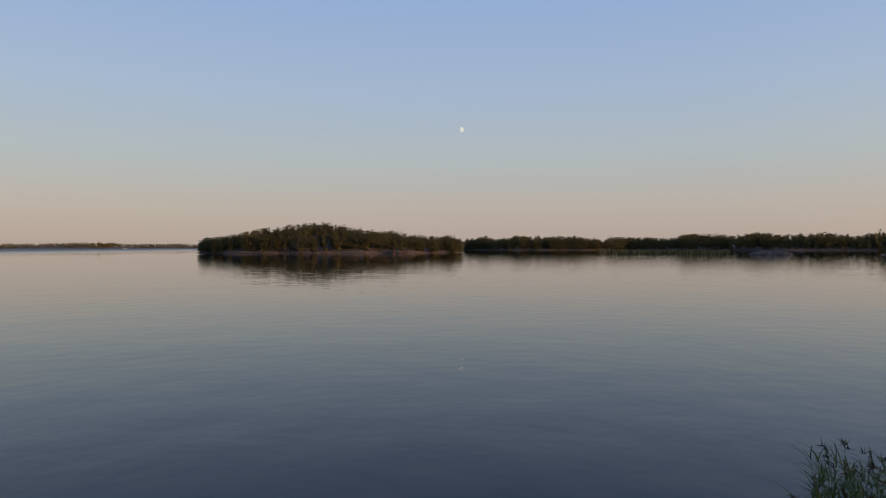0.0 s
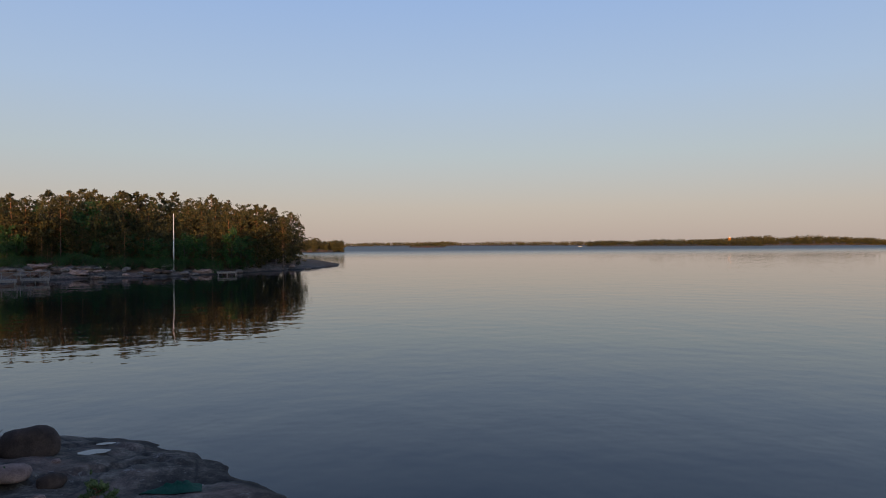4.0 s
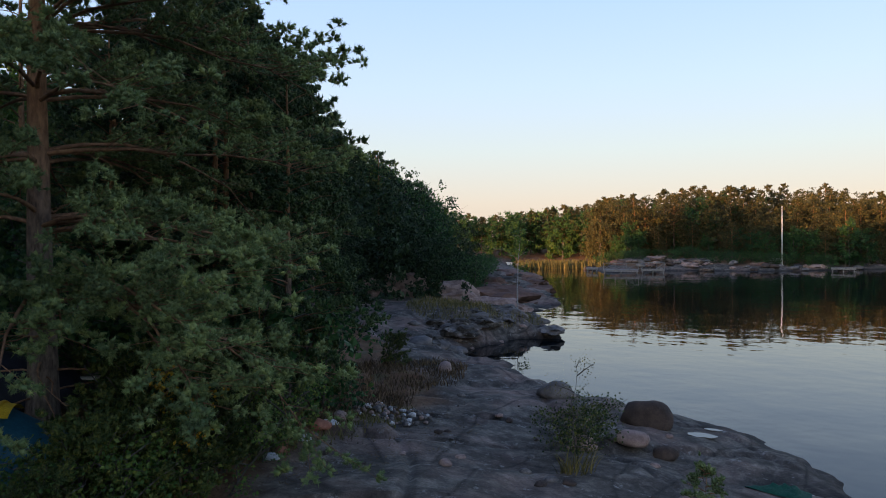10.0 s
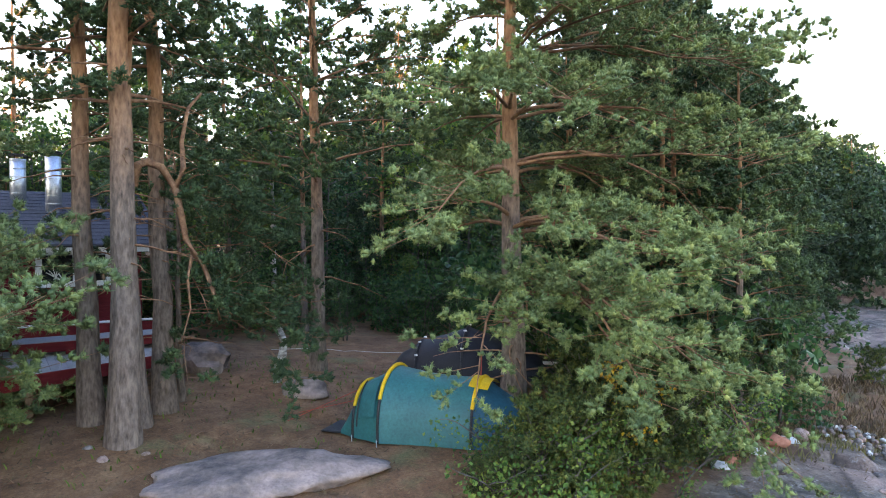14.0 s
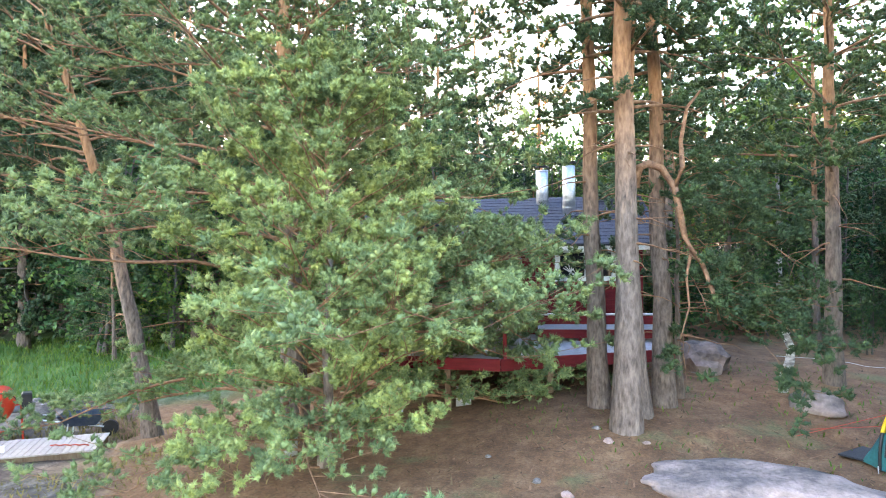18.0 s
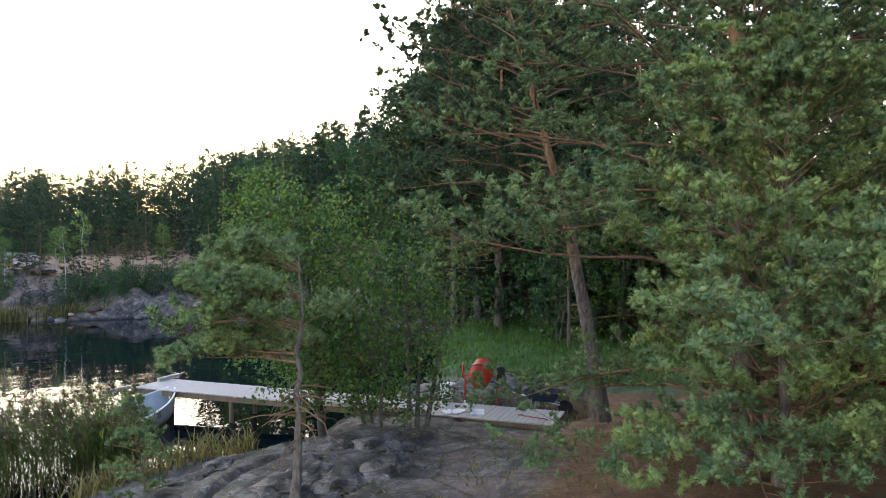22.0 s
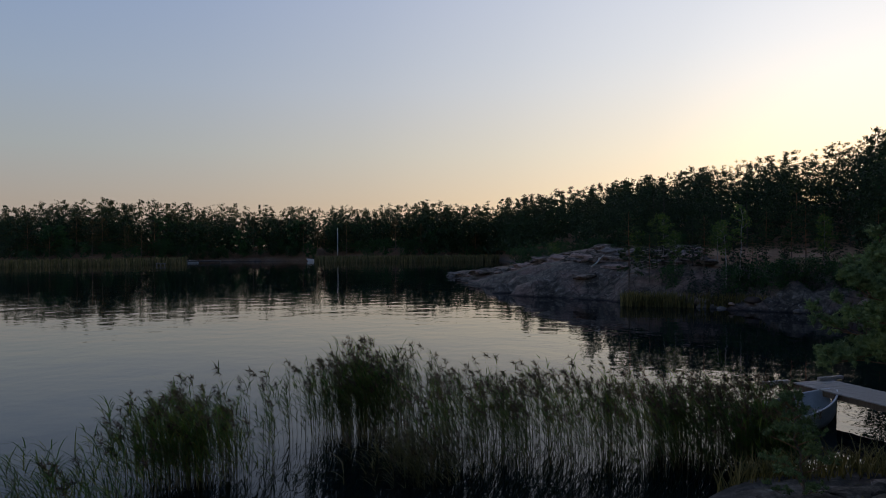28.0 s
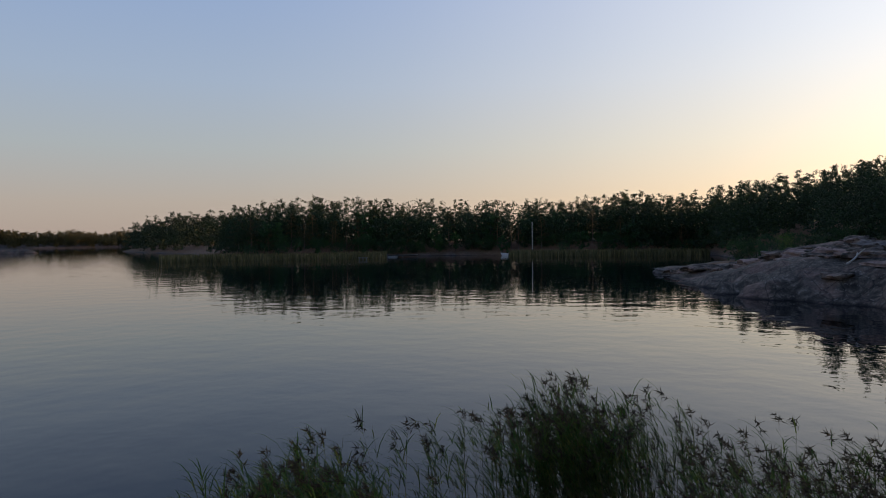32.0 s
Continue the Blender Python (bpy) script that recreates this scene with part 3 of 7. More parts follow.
def conifer(seed, height, bare, radius, trunk_r, limbs, shoots, tuft=0.11, per=16, wide=0.006, lean=(0, 0), shape=0.8, rise=0.25, droop=0.25, low=0.55,
            kink=0.05, aim=None, aim_to=1.0, lop=0.0, whorls=0, forks=2, clump=5, hug=0.9, dead=5, mats=("bark", "needles")):
    """Meshes of a pine: a trunk, its limbs and dead twigs, and a crown of needle tufts."""
    rng = np.random.default_rng(seed)
    k = 14
    s = np.linspace(0, 1, k)
    tp = np.zeros((k, 3))
    tp[:, 2] = s * height - 0.25
    tp[:, 0] = lean[0] * s ** 1.3 + np.cumsum(rng.normal(0, kink, k)) * 0.5
    tp[:, 1] = lean[1] * s ** 1.3 + np.cumsum(rng.normal(0, kink, k)) * 0.5
    tp[:, :2] -= tp[0, :2]
    tr = trunk_r * (1 - 0.88 * s) * (1 + 0.35 * np.exp(-s * 18))
    trunk = mesh_of("trunk", *tube(tp, tr, 12), True)
    trunk.materials.append(M[mats[0]])
    wood, at, way = [], [], []
    for i in range(limbs):
        u = (i + rng.uniform(0, 1)) / limbs
        if whorls:
            u = (math.floor(u * whorls) + rng.uniform(0.3, 0.62)) / whorls
        h = bare + (1 - bare) * u ** hug
        (b,), _ = along(tp, [h])
        az = i * 2.4 + rng.uniform(-0.5, 0.5)
        full = 1.0
        if aim is not None and rng.uniform() < 0.45 and u < aim_to:
            az, full = aim + rng.normal(0, 0.6), 1.35
        prof = (low + (1 - low) * math.sin(min(u / 0.45, 1) * math.pi / 2)) * (1 - u ** 2.2 * shape)
        ln = radius * prof * rng.uniform(0.65, 1.12)
        if lop:
            ln *= 1 - lop * (0.5 - 0.5 * math.cos(az - aim))
        path = limb_path(rng, b, az, ln, rise * rng.uniform(0.4, 1.5) + 0.5 * u, droop * rng.uniform(0.5, 1.3))
        wood.append(tube(path, np.linspace(max(0.012, trunk_r * 0.21 * (1 - 0.6 * u)), 0.006, len(path)), 5))
        n = max(3, int(shoots * prof * full * rng.uniform(0.8, 1.2)))
        pos, d = along(path, rng.uniform(0.14, 1.0, n) ** 0.8)
        sgn = rng.choice([-1, 1], n)
        ang = sgn * rng.uniform(0.3, 1.2, n)
        sd = rot_about(d, np.tile([[0, 0, 1.0]], (n, 1)), ang) + np.stack([0 * ang, 0 * ang, rng.uniform(-0.15, 0.5, n)], -1)
        sd = unit(sd)
        sl = ln * rng.uniform(0.10, 0.34, n)
        for p0, dd, l2 in zip(pos, sd, sl):
            tip = p0 + dd * l2 + np.array([0, 0, 0.22]) * l2
            if forks and l2 > tuft * 2.2:
                wood.append(tube(np.stack([p0, tip]), (0.008, 0.003), 3))
            # a fist of shoots fanned at the twig's end, side shoots along it
            m = clump + rng.integers(0, 2)
            fan = unit(dd * 0.55 + [0, 0, 0.5] + rng.normal(0, 0.85, (m, 3)) * [1, 1, 0.7])
            at.append(tip + fan * tuft * rng.uniform(0.35, 0.8, (m, 1)))
            way.append(fan)
            if l2 > tuft * 2:
                m = 2 + int(l2 / tuft / 1.3)
                fan = unit(dd * 0.6 + [0, 0, 0.45] + rng.normal(0, 0.7, (m, 3)) * [1, 1, 0.6])
                at.append(p0 + (tip - p0) * rng.uniform(0.3, 0.92, (m, 1)) + fan * tuft * 0.45)
                way.append(fan)
        at.append(path[-1][None])
        way.append(unit(path[-1] - path[-2])[None])
    for i in range(dead):
        h = bare * rng.uniform(0.45, 1.0)
        (b,), _ = along(tp, [h])
        path = limb_path(rng, b, rng.uniform(0, 6.28), radius * rng.uniform(0.2, 0.55), 0.1, 0.3, 6, 0.12)
        wood.append(tube(path, np.linspace(0.02, 0.004, 6), 4))
    top = np.stack([tp[-1]] * 6) + rng.normal(0, 0.08, (6, 3)) * [1, 1, 2]
    at.append(top)
    way.append(np.tile([[0, 0, 1.0]], (6, 1)))
    limbs_me = mesh_of("limbs", *joined(wood), True)
    limbs_me.materials.append(M["limb_bark" if mats[0] == "bark" else mats[0]])
    crown = mesh_of("crown", *brush(rng, np.concatenate(at), np.concatenate(way), tuft, wide, per), True)
    crown.materials.append(M[mats[1]])
    return trunk, limbs_me, crown


def broadleaf(seed, height, bare, radius, trunk_r, limbs, n_leaf, size, mats=("alder_bark", "leaf"), stems=1, lean=(0, 0)):
    """Meshes of a leafy tree with several upward limbs."""
    rng = np.random.default_rng(seed)
    wood, at = [], []
    tubes = []
    for st in range(stems):
        k = 10
        s = np.linspace(0, 1, k)
        tp = np.zeros((k, 3))
        a0 = rng.uniform(0, 6.28)
        off = 0 if stems == 1 else rng.uniform(0.15, 0.5)
        tp[:, 2] = s * height * rng.uniform(0.85, 1) - 0.2
        tp[:, 0] = lean[0] * s + off * math.cos(a0) * (1 + 2.2 * s) + np.cumsum(rng.normal(0, 0.06, k)) * s
        tp[:, 1] = lean[1] * s + off * math.sin(a0) * (1 + 2.2 * s) + np.cumsum(rng.normal(0, 0.06, k)) * s
        tubes.append(tube(tp, trunk_r * (1 - 0.85 * s) * (1 + 0.3 * np.exp(-s * 15)), 9))
        for i in range(limbs):
            u = (i + rng.uniform(0, 1)) / limbs
            (b,), _ = along(tp, [bare + (1 - bare) * u])
            prof = math.sin(math.pi * (0.18 + 0.72 * u)) ** 0.7
            ln = radius * prof * rng.uniform(0.6, 1.15)
            path = limb_path(rng, b, i * 2.4 + rng.uniform(-0.6, 0.6), ln, rng.uniform(0.35, 0.9), 0.25, 6, 0.09)
            wood.append(tube(path, np.linspace(max(0.012, trunk_r * 0.3), 0.004, 6), 4))
            m = int(n_leaf / limbs / stems * (0.4 + prof))
            g = max(4, m // 14)
            pos, _ = along(path, rng.uniform(0.15, 1.0, g))
            pos = pos + rng.normal(0, 0.13 * ln + 0.05, (g, 3))
            at.append(np.repeat(pos, 14, 0) + rng.normal(0, 0.045 * ln + 0.07, (g * 14, 3)))
    trunk = mesh_of("trunk", *joined(tubes), True)
    trunk.materials.append(M[mats[0]])
    limbs_me = mesh_of("limbs", *joined(wood), True)
    limbs_me.materials.append(M[mats[0]])
    crown = mesh_of("crown", *leaves(rng, np.concatenate(at), size))
    crown.materials.append(M[mats[1]])
    return trunk, limbs_me, crown


def tree(name, meshes, x, y, label, category="tree", group="", turn=0.0, size=1.0, z=None, kind=""):
    z = ground_z(x, y) if z is None else z
    ob = thing(name, Matrix.Translation((x, y, z)) @ Matrix.Rotation(turn, 4, "Z") @ Matrix.Scale(size, 4), label, category, group, kind)
    for n, me in zip(("trunk", "branchwork", "crown"), meshes):
        q = part(n, me, None, ob)
        if n != "trunk":
            q["kind"] = "stuff"
    return ob


def at_polar(az, r):
    return r * math.cos(radians(az)), r * math.sin(radians(az))


# the pines of the camp
x, y = at_polar(150.9, 12.4)
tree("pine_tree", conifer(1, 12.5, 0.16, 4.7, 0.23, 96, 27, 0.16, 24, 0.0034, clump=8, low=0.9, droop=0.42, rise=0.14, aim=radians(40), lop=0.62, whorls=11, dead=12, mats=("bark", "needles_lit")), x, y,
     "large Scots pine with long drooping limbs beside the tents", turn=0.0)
tall = [conifer(10 + i, 15, 0.40, 2.3, 0.19 + 0.015 * i, 42, 12, 0.18, 18, 0.005, clump=7, low=0.7, dead=14, kink=0.09, rise=0.1, whorls=8) for i in range(3)]
for i, (az, r, sc) in enumerate(((184.2, 12.2, 0.95), (182.2, 10.9, 1.05), (181.0, 11.7, 0.8), (179.1, 12.5, 0.95))):
    x, y = at_polar(az, r)
    ob = tree("pine_tree", tall[i % 3], x, y, "tall bare-trunked Scots pine in a close group", group="pines in a group", turn=i * 1.9 + 0.4, size=sc)
    if i == 2:
        # a crooked orange limb arching out and down over the clearing
        for name, pts, r0, r1 in (("crooked_limb", ((181.2, 6.0), (180.9, 6.28), (180.2, 6.36), (179.2, 6.25), (178.2, 5.95), (177.8, 5.5), (177.5, 5.15), (176.9, 4.9), (176.2, 4.7), (175.4, 4.25), (175.0, 3.8)), 0.075, 0.03),
                                  ("side_limb", ((178.2, 5.95), (177.6, 6.25), (177.7, 6.7), (177.2, 7.2), (176.2, 7.5)), 0.05, 0.02), ("dead_twig", ((177.0, 4.9), (177.4, 4.5), (177.2, 4.0), (177.9, 3.5)), 0.03, 0.008)):
            path = np.array([(*at_polar(a, 11.7 - 0.25 * (k % 2)), h) for k, (a, h) in enumerate(pts)])
            part(name, mesh_of(name, *tube(path, np.linspace(r0, r1, len(path)), 8), True), M["limb_bark"], ob).matrix_parent_inverse = ob.matrix_world.inverted()
x, y = at_polar(178.0, 13.2)
tree("pine_tree", conifer(19, 5.2, 0.30, 2.6, 0.07, 34, 12, 0.165, 20, 0.0045, clump=7, low=0.95, droop=0.55, rise=0.15, aim=radians(60), dead=6), x, y, "low pine with limbs hanging over the clearing")
x, y = at_polar(167.2, 15)
tree("pine_tree", conifer(20, 13, 0.30, 3.0, 0.17, 54, 13, 0.18, 18, 0.005, clump=7, low=0.9, dead=9, whorls=10), x, y, "slender Scots pine standing alone at the camp clearing")
x, y = at_polar(207.4, 10.2)
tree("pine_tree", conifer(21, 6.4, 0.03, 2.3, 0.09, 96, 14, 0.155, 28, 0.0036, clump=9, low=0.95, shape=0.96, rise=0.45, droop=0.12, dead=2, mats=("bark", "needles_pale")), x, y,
     "young bushy pine with a pointed pale green leader")
x, y = at_polar(209.8, 12.9)
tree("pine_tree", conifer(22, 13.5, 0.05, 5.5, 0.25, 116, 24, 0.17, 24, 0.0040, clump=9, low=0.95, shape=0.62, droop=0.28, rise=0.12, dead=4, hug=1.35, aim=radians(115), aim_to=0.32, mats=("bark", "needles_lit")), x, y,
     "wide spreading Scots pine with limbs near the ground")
x, y = at_polar(220.5, 16.5)
tree("pine_tree", conifer(23, 12, 0.42, 4.6, 0.2, 64, 18, 0.18, 20, 0.005, clump=7, lean=(0.9, -2.8), low=0.85, droop=0.2, aim=radians(255)), x, y, "leaning Scots pine with a broad one-sided crown")
x, y = at_polar(246.2, 11.0)
tree("pine_tree", conifer(24, 4.2, 0.52, 2.1, 0.085, 26, 17, 0.16, 26, 0.0038, clump=10, low=0.95, droop=0.10, rise=0.10, dead=24, kink=0.11, lean=(-0.2, -0.3), aim=radians(336), lop=0.35, whorls=4, mats=("bark", "needles_pale")), x, y,
     "small gnarled pine with bare twisted lower branches on rock")
x, y = at_polar(258, 12.6)
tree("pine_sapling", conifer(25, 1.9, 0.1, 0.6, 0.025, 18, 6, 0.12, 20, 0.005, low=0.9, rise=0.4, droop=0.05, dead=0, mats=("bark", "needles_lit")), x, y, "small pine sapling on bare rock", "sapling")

# woods
mid = [conifer(40 + i, 10 + i, 0.14 + 0.05 * i, 2.5, 0.14, 46, 10, 0.25, 12, wide=0.009, forks=1, clump=6, dead=4, low=0.85) for i in range(4)]
dark = [conifer(50 + i, 10, 0.04, 2.3, 0.12, 54, 9, 0.25, 10, wide=0.010, forks=1, clump=6, dead=2, low=1.0, shape=0.95, rise=0.0, droop=0.2, mats=("alder_bark", "spruce")) for i in range(2)]
alder = [broadleaf(60 + i, 8, 0.08, 2.5, 0.10, 20, 3000, 0.19, ("alder_bark", "leaf_dark" if i else "leaf"), stems=2) for i in range(3)]
birch = [broadleaf(70 + i, 8, 0.3, 1.7, 0.08, 16, 3000, 0.15, ("birch_bark", "leaf")) for i in range(2)]
far = [conifer(80 + i, 10, 0.12 + 0.07 * i, 2.4, 0.13, 30, 6, 0.45, 8, wide=0.026, forks=0, clump=4, dead=0, low=0.8, shape=0.92, mats=("bark", "far_pine")) for i in range(4)]
faralder = [broadleaf(90 + i, 9, 0.1, 2.8, 0.1, 11, 1700, 0.34, ("alder_bark", "leaf_dark")) for i in range(2)]
bushes = [broadleaf(95 + i, 2.2, 0.03, 1.3, 0.03, 8, 1500, 0.12, ("alder_bark", "leaf_dark"), stems=4) for i in range(2)]
HEIGHT = {id(m): h for ms, h in ((mid, None), (dark, 10), (alder, 8), (birch, 8), (far, 10), (faralder, 9), (bushes, 2.2)) for m in ms if h}
for i, m in enumerate(mid):
    HEIGHT[id(m)] = 10 + i
WORDS = {"mid": ("pine_tree", "Scots pine in the shaded wood"), "dark": ("spruce_tree", "dark dense spruce in the wood"), "alder": ("alder_tree", "leafy green alder near the water"),
         "birch": ("birch_tree", "slim white-barked birch with light leaves"), "far": ("pine_tree", "far pine with a sunlit crown"), "faralder": ("alder_tree", "far round leafy tree"), "bush": ("bush", "dark leafy undergrowth bush on the wood floor")}
KINDS = {"mid": mid, "dark": dark, "alder": alder, "birch": birch, "far": far, "faralder": faralder, "bush": bushes}
TOPS = np.array(((81, 1.2), (83.8, 2.4), (85.7, 3.1), (90, 3.9), (94.7, 3.8), (99, 4.1), (104, 3.6), (111.6, 2.7), (116, 2.2), (119, 2.4), (123, 5.5), (127, 8), (130, 10),
                 (133, 14), (137, 19), (145, 20), (150, 17), (160, 15), (185, 10), (215, 12), (222, 19), (228, 22), (233, 21), (235.9, 16.5), (239, 12.5), (243.5, 10.2), (249.5, 8.2), (255.7, 7.1), (262.3, 6.1), (271.4, 5.0), (278, 4.0), (282.6, 3.3),
                 (287, 3.5), (294, 3.0), (305, 3.2), (313, 3.4), (319, 2.7), (325, 2.0), (327, 1.3), (335, 1.0)))
rng = np.random.default_rng(5)
models = {}


def plant(kind, az, r, el=None, spread=0.12, group=""):
    """A tree whose top rises to the skyline at that bearing, or to el degrees."""
    x, y = at_polar(az, r)
    z = ground_z(x, y)
    if z < 0.15:
        return
    el = np.interp(az, TOPS[:, 0], TOPS[:, 1]) if el is None else el
    h = (r * math.tan(radians(el)) + EYE_Z - z) * rng.uniform(1 - spread, 1 + 0.3 * spread)
    m = KINDS[kind][rng.integers(len(KINDS[kind]))]
    h = min(max(h, 2.0), {"bush": 3.4, "alder": 9.5}.get(kind, 19))
    s = h / HEIGHT[id(m)]
    name, label = WORDS[kind]
    pose_m = Matrix.Translation((x, y, z)) @ Matrix.Rotation(rng.uniform(0, 6.28), 4, "Z") @ Matrix.Diagonal((s * rng.uniform(0.85, 1.15),) * 2 + (s, 1))
    if id(m) in models:
        copy_thing(models[id(m)], pose_m).matrix_basis = pose_m
    else:
        models[id(m)] = tree(name, m, 0, 0, label, group=group or "trees of the wood", z=0)
        models[id(m)].matrix_basis = pose_m


def band(kinds, az0, az1, r0, r1, n, **kw):
    for i in range(n):
        az = az0 + (i + rng.uniform(0, 1)) * (az1 - az0) / n
        plant(kinds[rng.integers(len(kinds))], az, rng.uniform(r0, r1), **kw)


# shore wood east of the camp, down to the pale rock
band(("mid", "dark", "mid"), 132, 147, 15, 24, 18, spread=0.15)
band(("dark", "mid", "bush"), 130, 148, 13.5, 19, 14, el=3, spread=0.5)
band(("mid", "dark", "mid"), 130.5, 138, 21, 36, 20)
band(("alder", "dark"), 130, 134, 32, 44, 8, el=2, spread=0.3)
band(("mid", "dark", "mid"), 124, 131, 50, 62, 18, spread=0.2)
band(("mid", "alder", "birch"), 119.5, 127, 52, 78, 24)
for i in range(30):
    k = i / 30
    x, y = -26.5 - 12 * k - rng.uniform(0, 5), 50 + 30 * k
    plant(("bush", "alder", "birch", "bush")[i % 4], math.degrees(math.atan2(y, x)), math.hypot(x, y), el=-1.2, spread=0.35)
for i in range(18):
    plant(("bush", "bush", "alder")[i % 3], rng.uniform(116.6, 120), rng.uniform(51, 78), el=-1.4, spread=0.35)
# behind the camp: open pines above, dark undergrowth below
band(("mid", "mid", "birch"), 149, 182, 21, 42, 18, spread=0.45, el=19)
band(("dark", "mid"), 149, 172, 36, 46, 10, el=14, spread=0.25)
band(("alder", "bush", "bush", "dark"), 148, 184, 20, 34, 52, el=-1, spread=0.5)
band(("alder", "alder", "dark"), 148, 180, 24, 36, 18, el=7, spread=0.35)
band(("mid", "mid", "birch", "alder"), 182, 216, 27, 46, 24, spread=0.3, el=10)
band(("mid",), 186, 200, 29, 42, 3, spread=0.15, el=22)
band(("mid",), 200, 223, 29, 42, 13, spread=0.15, el=23)
band(("mid", "mid"), 150, 180, 22, 42, 5, spread=0.2, el=22)
band(("dark", "alder", "mid"), 140, 225, 44, 66, 50, spread=0.3, el=7)
band(("alder", "mid", "dark"), 184, 202, 26, 32, 12, el=11, spread=0.2)
# round the inlet and over the hill
band(("alder", "alder", "mid"), 219, 226, 26, 38, 12, spread=0.3, el=9)
band(("alder", "alder", "mid"), 224, 238, 37, 46, 22, spread=0.3, el=8)
band(("mid", "mid"), 222, 238, 34, 50, 14, spread=0.15)
band(("mid", "mid", "dark"), 218, 235.5, 36, 46, 26, spread=0.12)
band(("alder", "bush"), 222, 240, 38, 46, 18, spread=0.4, el=1)
band(("mid", "alder", "dark"), 236, 252, 58, 80, 26)
band(("mid", "dark", "mid", "birch"), 240, 271, 57, 64, 40, el=2.2, spread=0.5)
band(("bush", "bush", "dark"), 244, 269, 55.5, 59, 30, el=-2.4, spread=0.4)
band(("dark", "dark", "mid"), 246, 270, 85, 120, 22, el=4.5, spread=0.3)
x, y = at_polar(243, 17.3)
tree("alder_tree", broadleaf(65, 6.8, 0.12, 2.2, 0.08, 24, 10000, 0.10, ("alder_bark", "leaf"), stems=2), x, y, "bright green young alder beside the plank jetty")
x, y = at_polar(236.8, 15.6)
tree("alder_tree", broadleaf(67, 5.2, 0.1, 1.5, 0.06, 16, 4000, 0.085, ("alder_bark", "leaf"), stems=3), x, y, "pale green young alder among stones")
x, y = at_polar(239, 16.6)
tree("alder_tree", broadleaf(66, 4.2, 0.1, 1.6, 0.05, 14, 3500, 0.10, ("alder_bark", "leaf"), stems=3), x, y, "low alder bush beside the plank jetty")
band(("bush", "alder", "bush"), 265, 279, 92, 126, 30, el=0.1, spread=0.5)
# opposite points and shores
band(("far", "far", "far", "faralder"), 83.5, 107, 133, 165, 64, spread=0.3)
band(("far", "faralder"), 85, 106, 127, 136, 50, el=1.2, spread=0.5)
band(("bush", "faralder", "bush"), 86, 107, 123, 134, 60, el=-0.9, spread=0.4)
band(("faralder", "far"), 104, 119, 150, 175, 40, spread=0.12)
band(("far", "far", "far", "faralder"), 280, 326, 206, 226, 60, spread=0.4, el=2.0)
band(("faralder", "bush", "faralder"), 282, 320, 202, 224, 130, el=0.5, spread=0.5)


def woods(seed, inside, n, k=14, n_=8, size=0.13, spiky=0.5):
    """A close wood: pines with round heads over bare stems, pointed spruces, gaps between."""
    rs = np.random.default_rng(seed)
    at, hh = [], []
    size, n_ = size * 0.52, int(n_ * 2.4)
    for _ in range(n):
        x, y, z, h = inside(rs)
        if rs.uniform() < spiky:
            t = rs.uniform(0.04, 1, k) ** 0.85
            sp = h * 0.19 * (1.0 - t) ** 0.9
        else:
            t = np.where(rs.uniform(0, 1, k) < 0.68, rs.uniform(0.42, 0.97, k), rs.uniform(0.0, 0.5, k))
            sp = h * 0.13 * np.sqrt(np.clip(1 - ((t - 0.68) / 0.34) ** 2, 0.04, 1))
        at.append(np.stack([x + rs.normal(0, 1, k) * sp, y + rs.normal(0, 1, k) * sp, z + h * t], -1))
        hh.append(np.full(k, h * size) * (1.15 - 0.55 * t))
    at = np.concatenate(at)
    k = len(at)
    hh = np.repeat(np.concatenate(hh), n_)[:, None]
    p = np.repeat(at, n_, 0) + rs.normal(0, 0.85, (k * n_, 3)) * hh * [1, 1, 0.6]
    d = unit(rs.normal(size=(k * n_, 3)) + [0, 0, 0.7]) * hh
    s = unit(np.cross(d, rs.normal(size=(k * n_, 3)))) * hh * 0.42
    v = np.stack([p - s, p + s, p + d], 1).reshape(-1, 3)
    return mesh_of("woods", v, np.arange(3 * k * n_).reshape(-1, 3))


def wood_band(seed, az0, az1, r0, r1, n, mat, label, drop=0.0, **kw):
    spots = np.random.default_rng(seed + 100)
    az, r = spots.uniform(az0, az1, n * 2), np.sqrt(spots.uniform(r0 ** 2, r1 ** 2, n * 2))
    x, y = r * np.cos(np.radians(az)), r * np.sin(np.radians(az))
    z = land(x, y)
    el = np.interp(az, TOPS[:, 0], TOPS[:, 1]) - drop
    h = (r * np.tan(np.radians(el)) + EYE_Z - z) * (0.60 + 0.46 * spots.uniform(0, 1, n * 2) ** 1.6)
    ok = np.flatnonzero((z > 0.6) & (h > 2))[:n]
    it = iter(ok)

    def inside(rs):
        i = next(it)
        return x[i], y[i], z[i], min(h[i], 18)

    ob = part("woods", woods(seed, inside, len(ok), **kw), M[mat])
    tagged(ob, label, "woods", kind="stuff")


wood_band(31, 238, 254, 72, 108, 260, "spruce", "dark close wood on the hill across the inlet", k=36, n_=7, size=0.06, spiky=0.5)
wood_band(37, 246, 274, 95, 150, 480, "spruce", "dark close wood on the hill across the inlet", k=32, n_=7, size=0.06, spiky=0.75)
wood_band(38, 264, 288, 165, 235, 420, "spruce", "dark close wood on the ridge behind the bare rock", k=26, n_=8, size=0.075, spiky=0.85)
wood_band(32, 279, 327, 214, 268, 900, "spruce", "dark close wood along the far shore", k=32, n_=5, size=0.075, spiky=0.75)
wood_band(33, 83.5, 108, 131, 168, 470, "far_pine", "close pine wood on the point, sunlit above", k=30, n_=7, size=0.075, drop=0.1, spiky=0.3)
